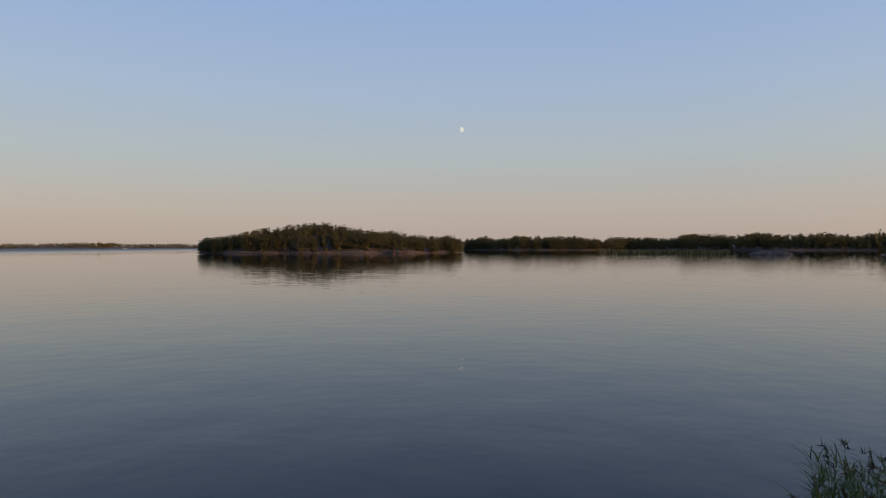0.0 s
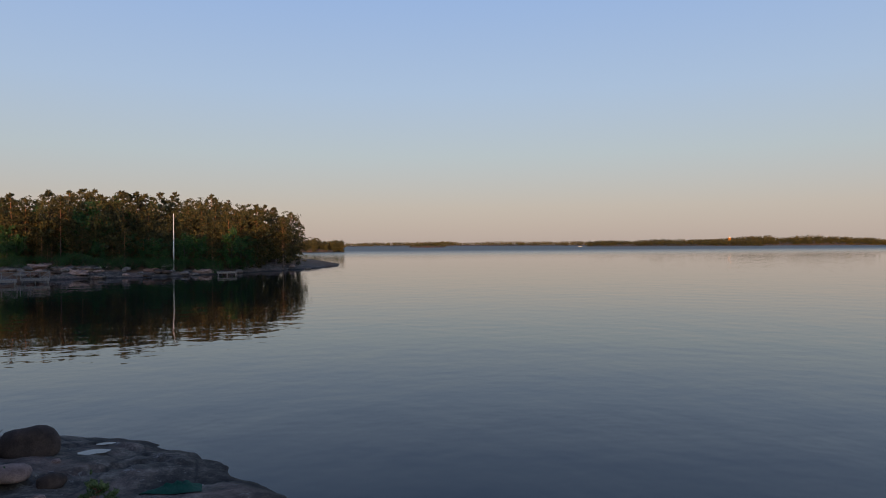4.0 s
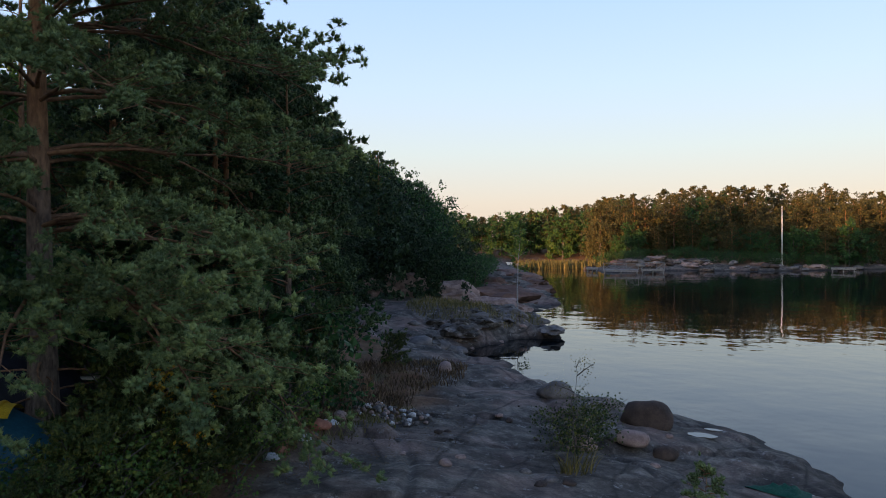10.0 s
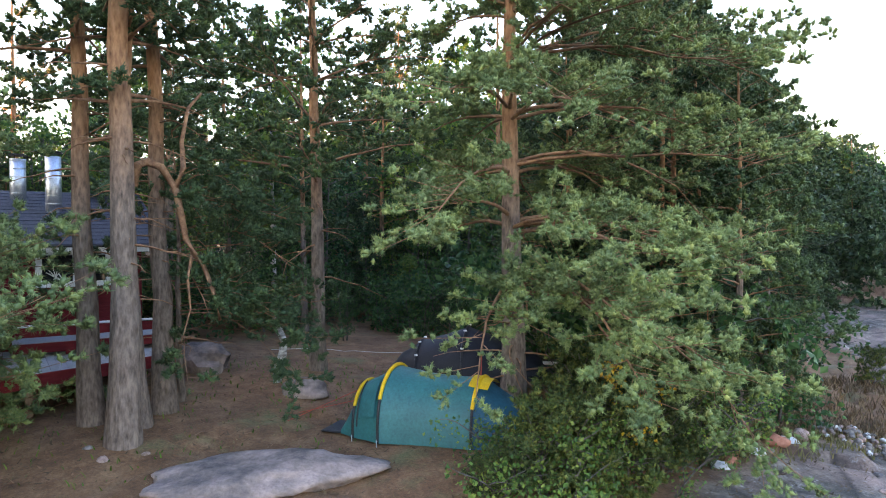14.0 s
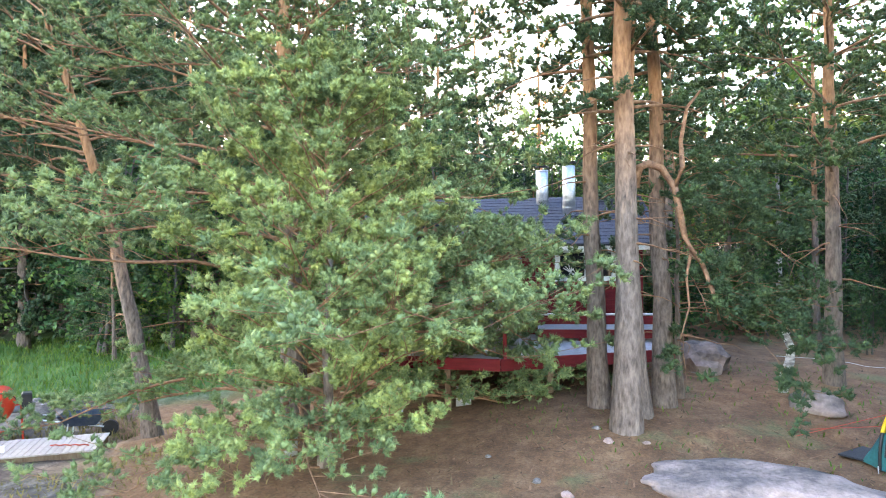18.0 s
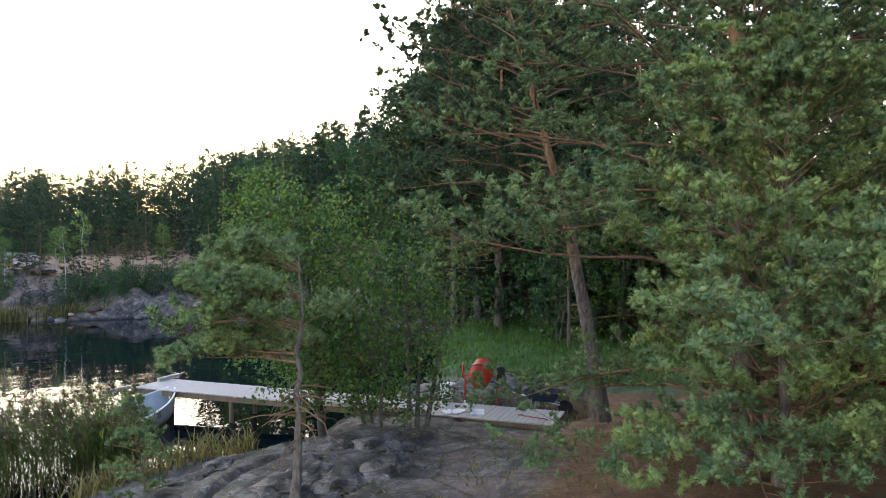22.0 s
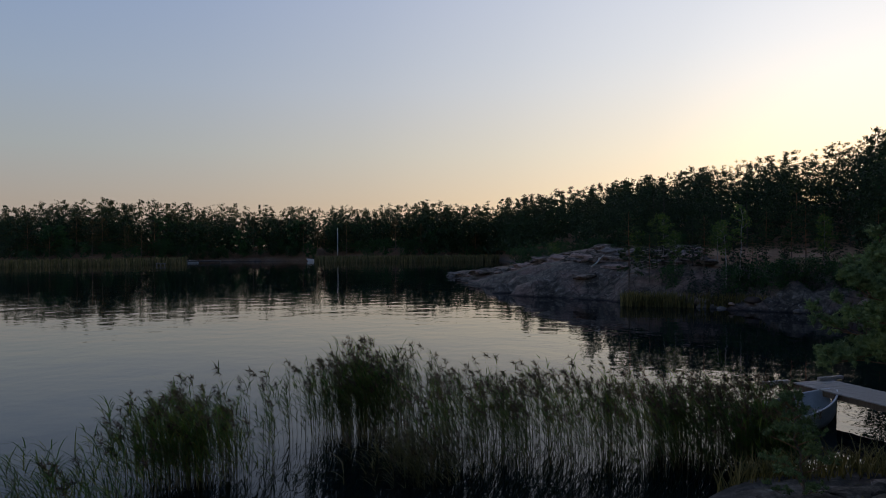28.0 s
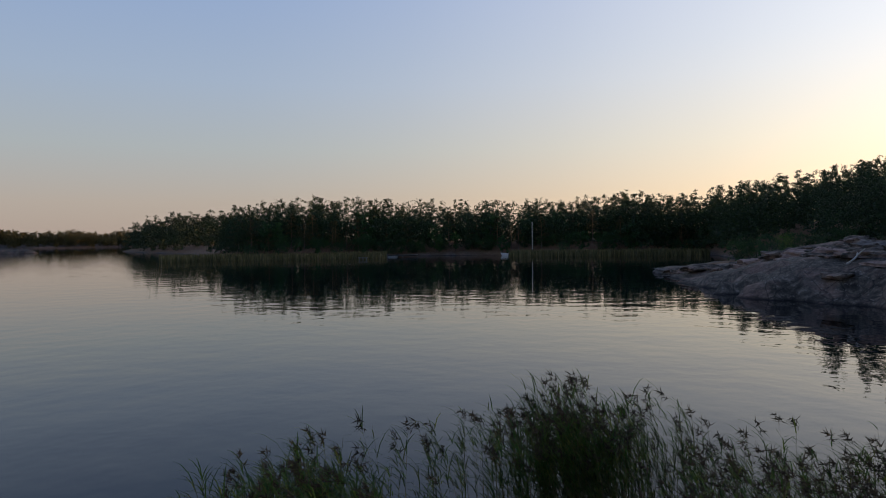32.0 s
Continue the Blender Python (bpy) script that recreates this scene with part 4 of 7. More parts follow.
wood_band(34, 104, 120, 152, 190, 150, "leaf", "leafy wood round the head of the cove", k=20, n_=8, size=0.1)
wood_band(35, 146, 232, 48, 70, 330, "spruce", "dark depth of the wood behind the camp", drop=5, k=26, n_=9, size=0.085)
wood_band(36, 118, 136, 40, 80, 160, "spruce", "dark shore wood behind the pale rock", drop=0.6, k=30, n_=9, size=0.075)

wood_band(39, 317, 332, 330, 560, 320, "spruce", "dark close wood along the far shore", k=16, n_=7, size=0.11)

# ---- far islands: low rock with a close wood on it


def island(seed, az0, az1, r, depth, crest, trees, h0, h1, label, peak=0.0, skew=0.0, gaps=0.7, spiky=0.3):
    """A low ridge of rock, lengthwise between two bearings, with its wood."""
    (xa, ya), (xb, yb) = at_polar(az0, r), at_polar(az1, r)
    a, b = Vector((xa, ya, 0)), Vector((xb, yb, 0))
    c, along_, ln = (a + b) / 2, (b - a).normalized(), (b - a).length
    out = Vector((along_.y, -along_.x, 0))
    if out.dot(c) < 0:
        out = -out

    def top(u, v):
        edge = (1 - u * u) * (1 - v * v)
        hill = peak * math.exp(-((u - skew) / 0.55) ** 2) * min(1, max(0, v + 1)) * (1 - u * u)
        return crest * (edge ** 0.55) * (1 + gaps * vnoise(np.array([u * 3.0 + seed]), np.array([v * 1.5]))[0]) - 0.4 + hill

    nu, nv = 70, 12
    vs = []
    for i in range(nu + 1):
        for j in range(nv + 1):
            u, v = 2 * i / nu - 1, 2 * j / nv - 1
            wob = 1 + 0.25 * vnoise(np.array([u * 6.0]), np.array([seed + 0.5]))[0]
            p = c + along_ * (u * ln / 2) + out * (depth / 2 * (1 + v * wob * math.sqrt(max(0.02, 1 - u * u * 0.9))))
            vs.append((p.x, p.y, max(-0.6, top(u, v))))
    f = [(i * (nv + 1) + j, (i + 1) * (nv + 1) + j, (i + 1) * (nv + 1) + j + 1, i * (nv + 1) + j + 1) for i in range(nu) for j in range(nv)]
    ob = part("island", mesh_of("island", vs, f, True), M["rock"])
    col = ob.data.color_attributes.new("cover", "FLOAT_COLOR", "POINT")
    col.data.foreach_set("color", np.zeros(4 * len(vs), np.float32))
    tagged(ob, label, "island", kind="structure")

    def inside(rs):
        u = rs.uniform(-0.97, 0.97)
        w = math.sqrt(max(0.02, 1 - u * u * 0.9))
        v = -0.96 + 1.86 * rs.uniform(0, 1) ** 1.3
        p = c + along_ * (u * ln / 2) + out * (depth / 2 * (1 + v * w))
        return p.x, p.y, max(0.1, top(u, v)), rs.uniform(h0, h1) * (0.92 + 0.4 * vnoise(np.array([u * 7.0]), np.array([seed * 1.7]))[0])

    wd = part("woods", woods(seed, inside, trees, 16, 6, 0.17, spiky) if r < 1000 else woods(seed, inside, trees, 6, 5, 0.32, spiky), M["far_pine"])
    tagged(wd, "close pine wood on a far island, warm in the low sun", "woods", kind="stuff")


island(1, -3.1, 21.3, 520, 130, 5.5, 1100, 7, 12, "wooded rocky island with a pink granite shore", 8.5, 0.22)
island(2, -15.5, -1.2, 880, 110, 4, 620, 10, 16, "low wooded island across the water")
island(3, -37, -13.0, 930, 170, 6, 1000, 12, 18, "long wooded shore in the distance")
island(4, 18, 41, 2150, 200, 6, 1100, 5, 13, "distant low wooded coast")
island(5, 38, 52, 1750, 160, 10, 1000, 8, 14, "distant wooded island with bare rocks")
island(6, 46, 60, 1500, 130, 5, 800, 7, 12, "distant wooded island with bare rocks")
island(7, 57, 82, 2500, 220, 5, 1200, 6, 14, "faint distant wooded coast")
island(8, 71.4, 74.6, 1250, 50, 4, 90, 5, 8, "small islet with a few trees")
island(9, 79.9, 86.5, 500, 60, 3, 260, 5, 8.5, "wooded cape beyond the point")
island(10, -27.5, -24.2, 430, 18, 3.2, 3, 1, 2, "bare grey skerry low in the water")

# ---- stones


def rock_mesh(name, seed, size, rough=0.16, sub=3, flat=0.35, smooth=True):
    """A weathered stone: a lump with broken planes, its foot cut flat."""
    bm = bmesh.new()
    bmesh.ops.create_icosphere(bm, subdivisions=sub, radius=1.0)
    rs = random.Random(seed)
    planes = [(Vector((rs.gauss(0, 1), rs.gauss(0, 1), rs.gauss(0, 0.8))).normalized(), rs.uniform(0.62, 0.92)) for _ in range(9)]
    for v in bm.verts:
        p = v.co.copy()
        for n, d in planes:
            k = p.dot(n)
            if k > d:
                p -= n * (k - d) * 0.85
        q = p * 1.7 + Vector((seed * 3.1, 0, 0))
        p *= 1 + rough * noise.noise(q) + rough * 0.5 * noise.noise(q * 2.7)
        if p.z < -flat:
            p.z = -flat - (p.z + flat) * 0.05
        v.co = Vector((p.x * size[0], p.y * size[1], (p.z + flat) * size[2]))
    me = bpy.data.meshes.new(name)
    bm.to_mesh(me)
    bm.free()
    me.polygons.foreach_set("use_smooth", np.full(len(me.polygons), smooth))
    return me


def lay(name, me, mat, x, y, label, category="stone", turn=0.0, sink=0.05, group="", size=1.0, z=None):
    if not me.materials:
        me.materials.append(mat)
    ob = new(name, me)
    z = ground_z(x, y) if z is None else z
    ob.matrix_world = Matrix.Translation((x, y, z - sink)) @ Matrix.Rotation(turn, 4, "Z") @ Matrix.Scale(size, 4)
    if mat and me.materials[0] != mat:
        ob.material_slots[0].link = "OBJECT"
        ob.material_slots[0].material = mat
    return tagged(ob, label, category, group)


lay("boulder", rock_mesh("boulder", 3, (0.66, 0.55, 0.52), 0.10), M["boulder"], -4.0, 17.0, "rounded brown granite boulder on the shore rock", "boulder", 0.4)
pebbles = [rock_mesh("stone", 20 + i, (0.5, 0.4, 0.32), 0.15, 2) for i in range(6)]
G = "stones on the shore slab"
for i, (x, y, s, m, w) in enumerate(((-4.7, 14.2, 0.72, "stone_pink", "pale pink granite stone lying on the slab"), (-4.25, 15.0, 0.55, "stone", "grey granite stone beside the boulder"),
                                     (-3.85, 14.9, 0.85, "stone_pink", "rounded pinkish stone beside the boulder"), (-3.15, 14.9, 0.66, "boulder", "small brown stone beside the boulder"),
                                     (-5.6, 16.6, 0.8, "stone", "rounded grey stone at the water's edge"), (-6.8, 17.9, 1.1, "stone", "large grey stone at the water's edge"),
                                     (-5.1, 15.0, 0.4, "stone", "small grey stone lying on the slab"), (-6.0, 10.4, 0.30, "stone_pink", "flat pale quartz block on the slab"),
                                     (-6.3, 11.5, 0.24, "stone_pink", "small pale quartz block on the slab"), (-11.3, 19.6, 0.8, "stone_pink", "pale upright stone at the slab's end"),
                                     (-13.4, 19.8, 0.8, "stone", "grey stone at the wood's edge"))):
    lay("stone", pebbles[i % 6], M[m], x, y, w, turn=i * 1.3, group=G, size=s, sink=0.02)
row = ((0.02, 0.34, "stone_white", "white quartz stone in an edging row"), (0.09, 0.30, "stone_red", "reddish stone in an edging row"), (0.17, 0.22, "boulder", "small brown stone in an edging row"),
       (0.25, 0.36, "stone_white", "pale grey stone in an edging row"), (0.34, 0.26, "stone", "grey stone in an edging row"), (0.42, 0.46, "stone_red", "red granite stone in an edging row"),
       (0.50, 0.40, "stone_white", "pale quartz stone in an edging row"), (0.60, 0.5, "stone_pink", "pink and brown stone in an edging row"), (0.80, 0.3, "stone", "grey stone in an edging row"))
for i, (k, s, m, w) in enumerate(row):
    lay("stone", pebbles[(i + 2) % 6], M[m], -8.75 - 1.3 * k, 8.85 + 5.0 * k, w, turn=i * 2.1, group="edging stones", size=s * 1.15)
# heap of small stones
heap = thing("stone_heap", pose(-9.2, 13.3, ground_z(-9.2, 13.3)), "round heap of small pale broken stones on rock", "stone heap")
small = [rock_mesh("stone", 40 + i, (0.10, 0.08, 0.07), 0.15, 1) for i in range(4)]
rs = random.Random(8)
for i in range(120):
    a, d = rs.uniform(0, 6.28), 0.85 * math.sqrt(rs.random())
    ob = new("stone", small[i % 4])
    if not small[i % 4].materials:
        small[i % 4].materials.append(M[("stone", "stone_white", "stone_pink", "stone")[i % 4]])
    ob.parent = heap
    gx, gy = d * math.cos(a) * 1.2, d * math.sin(a)
    ob.matrix_local = Matrix.Translation((gx, gy, ground_z(-9.2 + gx, 13.3 + gy) - heap.location.z + max(0, 0.16 * (1 - d)))) @ Matrix.Rotation(rs.uniform(0, 6), 4, "Z") @ Matrix.Scale(rs.uniform(0.45, 1.1), 4)
# outcrops
lay("rock_outcrop", rock_mesh("rock_outcrop", 61, (1.75, 0.75, 0.29), 0.26, 4), M["lichen_stone"], -9.35, 1.2, "low grey and pink granite outcrop amid needle litter", "rock", radians(80), 0.1)
lay("rock_outcrop", rock_mesh("rock_outcrop", 62, (0.55, 0.4, 0.25), 0.2), M["lichen_stone"], -12.9, 2.7, "small grey rock in the clearing", "rock", 0.6)
lay("rock_outcrop", rock_mesh("rock_outcrop", 65, (5, 3.0, 1.1), 0.3, 4), M["stone_rust"], -33.6, 75, "rounded reddish rock sloping into the cove", "rock", 1.9, 0.5)
x, y = at_polar(176.4, 16.2)
lay("boulder", rock_mesh("boulder", 66, (1.1, 0.7, 0.6), 0.35, 3, smooth=False), M["lichen_stone"], x, y, "large grey granite boulder behind the group of pines", "boulder", 0.4, 0.2)
for i, (az, r, s_) in enumerate(((183.6, 10.4, 0.2), (184.6, 10.9, 0.16), (180.6, 10.5, 0.14), (189.5, 9.0, 0.16), (187.0, 8.6, 0.22), (193.5, 10.0, 0.13))):
    x, y = at_polar(az, r)
    lay("stone", pebbles[i % 6], M[("stone_pink", "stone")[i % 2]], x, y, "small stone lying on the needle litter", turn=i, group="stones in the clearing", size=s_, sink=0.02)
# broken ledges of the bare promontory
ledge = [rock_mesh("rock_ledge", 130 + i, (1.0, 0.66, 0.30), 0.5, 3, smooth=False) for i in range(5)]
rs = random.Random(31)
for i in range(150):
    az = rs.uniform(265, 285.5)
    x, y = at_polar(az, rs.uniform(62, 92) if az < 274 else rs.uniform(68, 76) + 2.6 * (az - 274))
    z = ground_z(x, y)
    if z > 0.05:
        lay("rock_ledge", ledge[i % 5], M[("rock", "stone", "rock", "stone_pink")[i % 4]], x, y, "broken granite ledge on the bare promontory", "rock", turn=rs.uniform(-0.5, 0.5) + 2.6, sink=0.12, group="ledges of the promontory", size=rs.uniform(0.6, 1.9), z=z)
for i, (x, y, sx, sy, sz) in enumerate(((-25.2, 37.2, 2.7, 1.5, 1.45), (-22.6, 38.9, 2.5, 1.3, 1.15), (-20.4, 40.6, 2.3, 1.2, 0.85), (-18.9, 42.2, 1.7, 1.0, 0.6))):
    lay("rock_ridge", rock_mesh("rock_ridge", 171 + i, (sx, sy, sz), 0.34, 4, smooth=False), M["stone_pink"], x, y, "pale pink granite ridge at the wood's edge", "rock", turn=0.62, sink=0.3, group="pink ridge", z=max(0.75 - 0.12 * i, ground_z(x, y)))
for i in range(26):
    x, y = at_polar(rs.uniform(112.2, 117), rs.uniform(50, 84))
    z = ground_z(x, y)
    if z > 0.0:
        lay("rock_ledge", ledge[i % 5], M[("stone_rust", "rock")[i % 3 == 0]], x, y, "rust-brown granite ledge on the foreshore", "rock", turn=rs.uniform(0, 6.28), sink=0.25, group="rust-brown ledges", size=rs.uniform(1.2, 3.0), z=z)
for i in range(34):
    x, y = at_polar(rs.uniform(86, 106), 119)
    x, y = x * rs.uniform(0.98, 1.06), y * rs.uniform(0.98, 1.06)
    z = ground_z(x, y)
    if z > 0.1:
        lay("rock_ledge", ledge[i % 5], M[("stone_pink", "stone_rust", "rock")[i % 3]], x, y, "broken granite ledge on the point's shore", "rock", turn=rs.uniform(0, 6.28), sink=0.15, group="ledges of the point", size=rs.uniform(0.8, 2.4), z=z)
for i in range(60):
    k = rs.random()
    x, y = -15.2 - 2.6 * k + rs.gauss(0, 1.1), 25 + 19 * k + rs.gauss(0, 0.7)
    z = ground_z(x, y)
    if -0.1 < z < 1.3:
        lay("rock_ledge", ledge[i % 5], M[("rock", "rock", "stone")[i % 3]], x, y, "dark broken granite ledge on the stony shore", "rock", turn=rs.uniform(0, 6.28), sink=0.15, group="ledges of the shore", size=rs.uniform(0.4, 1.3), z=z)
for i in range(26):
    x, y = rs.uniform(-7.5, -1.0), rs.uniform(-13.2, -8.8)
    lay("rock_ledge", ledge[i % 5], M["rock"], x, y, "low weathered granite ledge on the bank above the jetty", "rock", turn=rs.uniform(-0.6, 0.6) + 0.4, sink=0.13, group="ledges of the bank", size=rs.uniform(0.3, 0.8))
# shore stones along the cove
rubble = [rock_mesh("stone", 70 + i, (0.5, 0.36 + 0.02 * i, 0.26), 0.10, 2, 0.3) for i in range(6)]
rs = random.Random(12)
mats = ("stone", "stone", "boulder", "stone", "stone_pink")
for i in range(190):
    k = rs.random()
    x, y = -15.6 + rs.gauss(0, 1.5) - 2.6 * k, 24.5 + 17.5 * k + rs.gauss(0, 0.8)
    z = ground_z(x, y)
    if -0.12 < z < 1.1:
        lay("stone", rubble[i % 6], M[mats[i % 5]], x, y, "angular grey stone on the rocky shore", turn=rs.uniform(0, 6), group="shore stones", size=rs.uniform(0.25, 0.5) if i % 5 else rs.uniform(0.6, 1.5), z=z)
for i in range(55):
    az = rs.uniform(249, 270)
    x, y = at_polar(az, 55 + rs.gauss(0, 1.0))
    z = ground_z(x, y)
    if -0.3 < z < 0.8:
        lay("stone", rubble[i % 6], M[mats[i % 5]], x, y, "grey stone along the inlet's far shore", turn=rs.uniform(0, 6), group="inlet stones", size=rs.uniform(0.5, 1.4), z=z)
for i in range(50):
    x, y = -13.5 + rs.gauss(0, 1.2), -18.0 + rs.gauss(0, 1.0)
    z = ground_z(x, y)
    if z > 0.0:
        lay("stone", rubble[i % 6], M["stone"], x, y, "grey stone in the bank below the grass", turn=rs.uniform(0, 6), group="bank stones", size=rs.uniform(0.25, 0.7), z=z)
for i in range(34):
    x, y = rs.uniform(-9.5, -2.0), rs.uniform(9.5, 18.5)
    lay("stone", rubble[i % 6], M[("stone", "stone_pink", "boulder")[i % 3]], x, y, "small loose stone on the shore slab", turn=rs.uniform(0, 6), group=G, size=rs.uniform(0.1, 0.3), sink=0.01)
for i in range(60):
    az, r = rs.uniform(83, 108), 0
    r = 118 + rs.gauss(3, 3) if az > 88 else 134 + rs.gauss(4, 4)
    x, y = at_polar(az, r)
    z = ground_z(x, y)
    if 0 < z < 2.5:
        lay("stone", rubble[i % 6], M[mats[i % 5]], x, y, "large pale rock on the point's shore", "rock", turn=rs.uniform(0, 6), group="rocks of the point", size=rs.uniform(0.8, 2.2), z=z)

# ---- reeds and grass


def blades(rs, base, height, lean, width, curve=0.3, way=None):
    """Bent ribbons of three segments."""
    n = len(base)
    a = rs.uniform(0, 6.283, n) if way is None else way
    d = np.stack([np.cos(a), np.sin(a), 0 * a], -1)
    s = np.stack([-np.sin(a), np.cos(a), 0 * a], -1) * width
    t = np.array([0, 0.4, 0.75, 1.0])
    h = height[:, None] * t
    off = (lean[:, None] * t + curve * height[:, None] * t ** 2.5)
    p = base[:, None] + d[:, None] * off[..., None] + np.array([0, 0, 1.0]) * (h - 0.35 * off * t)[..., None]
    w = np.array([1, 0.9, 0.6, 0.08])[None, :, None]
    v = np.stack([p - s[:, None] * w, p + s[:, None] * w], 2).reshape(-1, 3)
    i = np.arange(n)[:, None] * 8
    f = np.concatenate([i + [[0, 1, 3, 2]], i + [[2, 3, 5, 4]], i + [[4, 5, 7, 6]]], 1).reshape(-1, 4)
    return v, f


def reed_bed(seed, az0, az1, r0, r1, n, tall, label, plumes=0.5, dry=0.0, heap=False):
    """A bed of reeds: upright bare stems below, long leaves blown to one side above, drooping plumes."""
    rs = np.random.default_rng(seed)
    mid_az, half = (az0 + az1) / 2, (az1 - az0) / 2
    if heap:
        az = mid_az + half * np.clip(rs.normal(0, 0.46, n), -1.1, 1.1)
        rim = np.exp(-((az - mid_az) / half) ** 2 * 0.8)
    else:
        az = rs.uniform(az0, az1, n) + rs.normal(0, 0.05 * half, n)
        rim = np.clip(np.minimum(az - az0, az1 - az) / (0.3 * half), 0.15, 1)
    r = rs.uniform(r0, r1, n)
    c = 0.5 + 0.9 * vnoise(az * 0.7, r * 0.9, seed)
    keep = rs.uniform(0, 1, n) < (c + 0.4) * (1 if heap else rim)
    az, r, c, rim = az[keep], r[keep], c[keep], rim[keep]
    n = len(az)
    x, y = r * np.cos(np.radians(az)), r * np.sin(np.radians(az))
    z = np.maximum(land(x, y), -0.4)
    ht = tall * rs.uniform(0.68, 1.06, n) * (0.84 + 0.26 * np.clip(c, 0, 1)) * (0.84 + 0.17 * rim)
    tilt = rs.normal(0, 0.07, (n, 2)) + [0.06, 0.035]
    k = 6
    t = np.linspace(0, 1, k)
    stem = np.stack([x[:, None] + tilt[:, :1] * ht[:, None] * t ** 1.8, y[:, None] + tilt[:, 1:] * ht[:, None] * t ** 1.8, z[:, None] + ht[:, None] * t], -1)
    a = rs.uniform(0, 6.28, n)
    s = np.stack([np.cos(a), np.sin(a), 0 * a], -1)[:, None] * (0.0065 * (1 - 0.6 * t))[None, :, None]
    v = np.stack([stem - s, stem + s], 2).reshape(-1, 3)
    i = np.arange(n)[:, None, None] * (2 * k) + np.arange(k - 1)[None, :, None] * 2
    f = (i + np.array([0, 1, 3, 2])).reshape(-1, 4)
    stems = mesh_of("stems", v, f)
    # leaves along the upper part, most of them trailing with the breeze
    m = 12
    q = 0.3 + 0.7 * rs.uniform(0, 1.0, (n, m)) ** 0.75
    idx = np.clip((q * (k - 1)).astype(int), 0, k - 2)
    w = (q * (k - 1) - idx)[..., None]
    rows_ = np.arange(n)[:, None]
    at = (stem[rows_, idx] * (1 - w) + stem[rows_, idx + 1] * w).reshape(-1, 3)
    ln = rs.uniform(0.25, 0.6, n * m)
    lv = blades(rs, at, ln * rs.uniform(0.35, 1.0, n * m), ln * 0.45, 0.0095, 0.45, rs.normal(radians(30), 1.0, n * m))
    leaves_me = mesh_of("leaves", *lv)
    has = rs.uniform(0, 1, n) < plumes
    tip = stem[has][:, -1]
    pl = needles(rs, np.repeat(tip, 4, 0) + rs.normal(0, 0.022, (4 * len(tip), 3)) + np.tile([[0, 0, 0.0], [0.02, 0.01, 0.05], [0.04, 0.02, 0.09], [0.06, 0.03, 0.11]], (len(tip), 1)), np.tile([[0.8, 0.45, 0.5]], (4 * len(tip), 1)), 0.13, 0.010, 6)
    ob = new("reed_bed")
    tagged(ob, label, "reeds", kind="stuff")
    part("stems", stems, M["reed_stem"], ob)
    part("leaves", leaves_me, M["dry_grass" if dry else "reed"], ob)
    part("plumes", mesh_of("plumes", *pl), M["plume"], ob)


reed_bed(1, 257, 268.5, 15.5, 19.0, 800, 1.9, "dry yellowish reeds along the bank", 0.5)
reed_bed(2, 266, 289, 15.0, 18.2, 780, 2.12, "dense green reed bed with brown plumes in the shallows", 0.6)
reed_bed(3, 286, 298, 17.0, 19.2, 620, 2.45, "tall green reed clump standing in the water", 0.4, 0.0, True)
reed_bed(4, 296, 304, 16.5, 18.4, 34, 2.1, "few single reeds standing in the water", 0.3)
reed_bed(5, 300.5, 312.5, 14.6, 16.8, 440, 2.05, "dark green reed clump in the water", 0.25, 0.0, True)
reed_bed(6, 309, 333, 11.6, 13.6, 230, 1.9, "loose reeds leaning over open water", 0.2)
reed_bed(7, 282, 294, 13.6, 16.0, 130, 1.25, "low brown reeds at the foot of the bed", 0.2, 1.0, True)


def far_reeds(seed, az0, az1, r0, r1, n, tall, label):
    rs = np.random.default_rng(seed)
    az, r = rs.uniform(az0, az1, n), rs.uniform(r0, r1, n)
    base = np.stack([r * np.cos(np.radians(az)), r * np.sin(np.radians(az)), 0 * r - 0.1], -1)
    h = tall * rs.uniform(0.7, 1.1, n)
    ob = part("reed_bed", mesh_of("reeds", *blades(rs, base, h, 0.1 * h, 0.0008 * r0, 0.1)), M["reed_stem" if r0 > 150 else "dry_grass"])
    tagged(ob, label, "reeds", kind="stuff")


far_reeds(1, 281, 296.5, 188, 206, 2500, 2.0, "brownish reed belt along the far shore")
far_reeds(2, 306.5, 324, 190, 212, 3000, 2.0, "brownish reed belt along the far shore")
far_reeds(3, 106.3, 114, 122, 140, 1500, 1.6, "green reed belt at the head of the cove")
far_reeds(4, 252, 271, 54.5, 57.5, 2200, 1.3, "yellow-green reeds at the inlet's far shore")
far_reeds(5, -23, -13, 480, 520, 1500, 3.0, "yellowish reed field across the water")


def grass_patch(seed, cx, cy, rx, ry, n, tall, mat, label):
    rs = np.random.default_rng(seed)
    a, d = rs.uniform(0, 6.28, n), np.sqrt(rs.uniform(0, 1, n))
    x, y = cx + rx * d * np.cos(a), cy + ry * d * np.sin(a)
    z = land(x, y)
    ok = z > 0.03
    base = np.stack([x, y, z - 0.02], -1)[ok]
    h = tall * rs.uniform(0.4, 1.1, len(base))
    ob = part("grass", mesh_of("grass", *blades(rs, base, h, 0.3 * h, 0.012, 0.3)), M[mat])
    tagged(ob, label, "grass", kind="stuff")


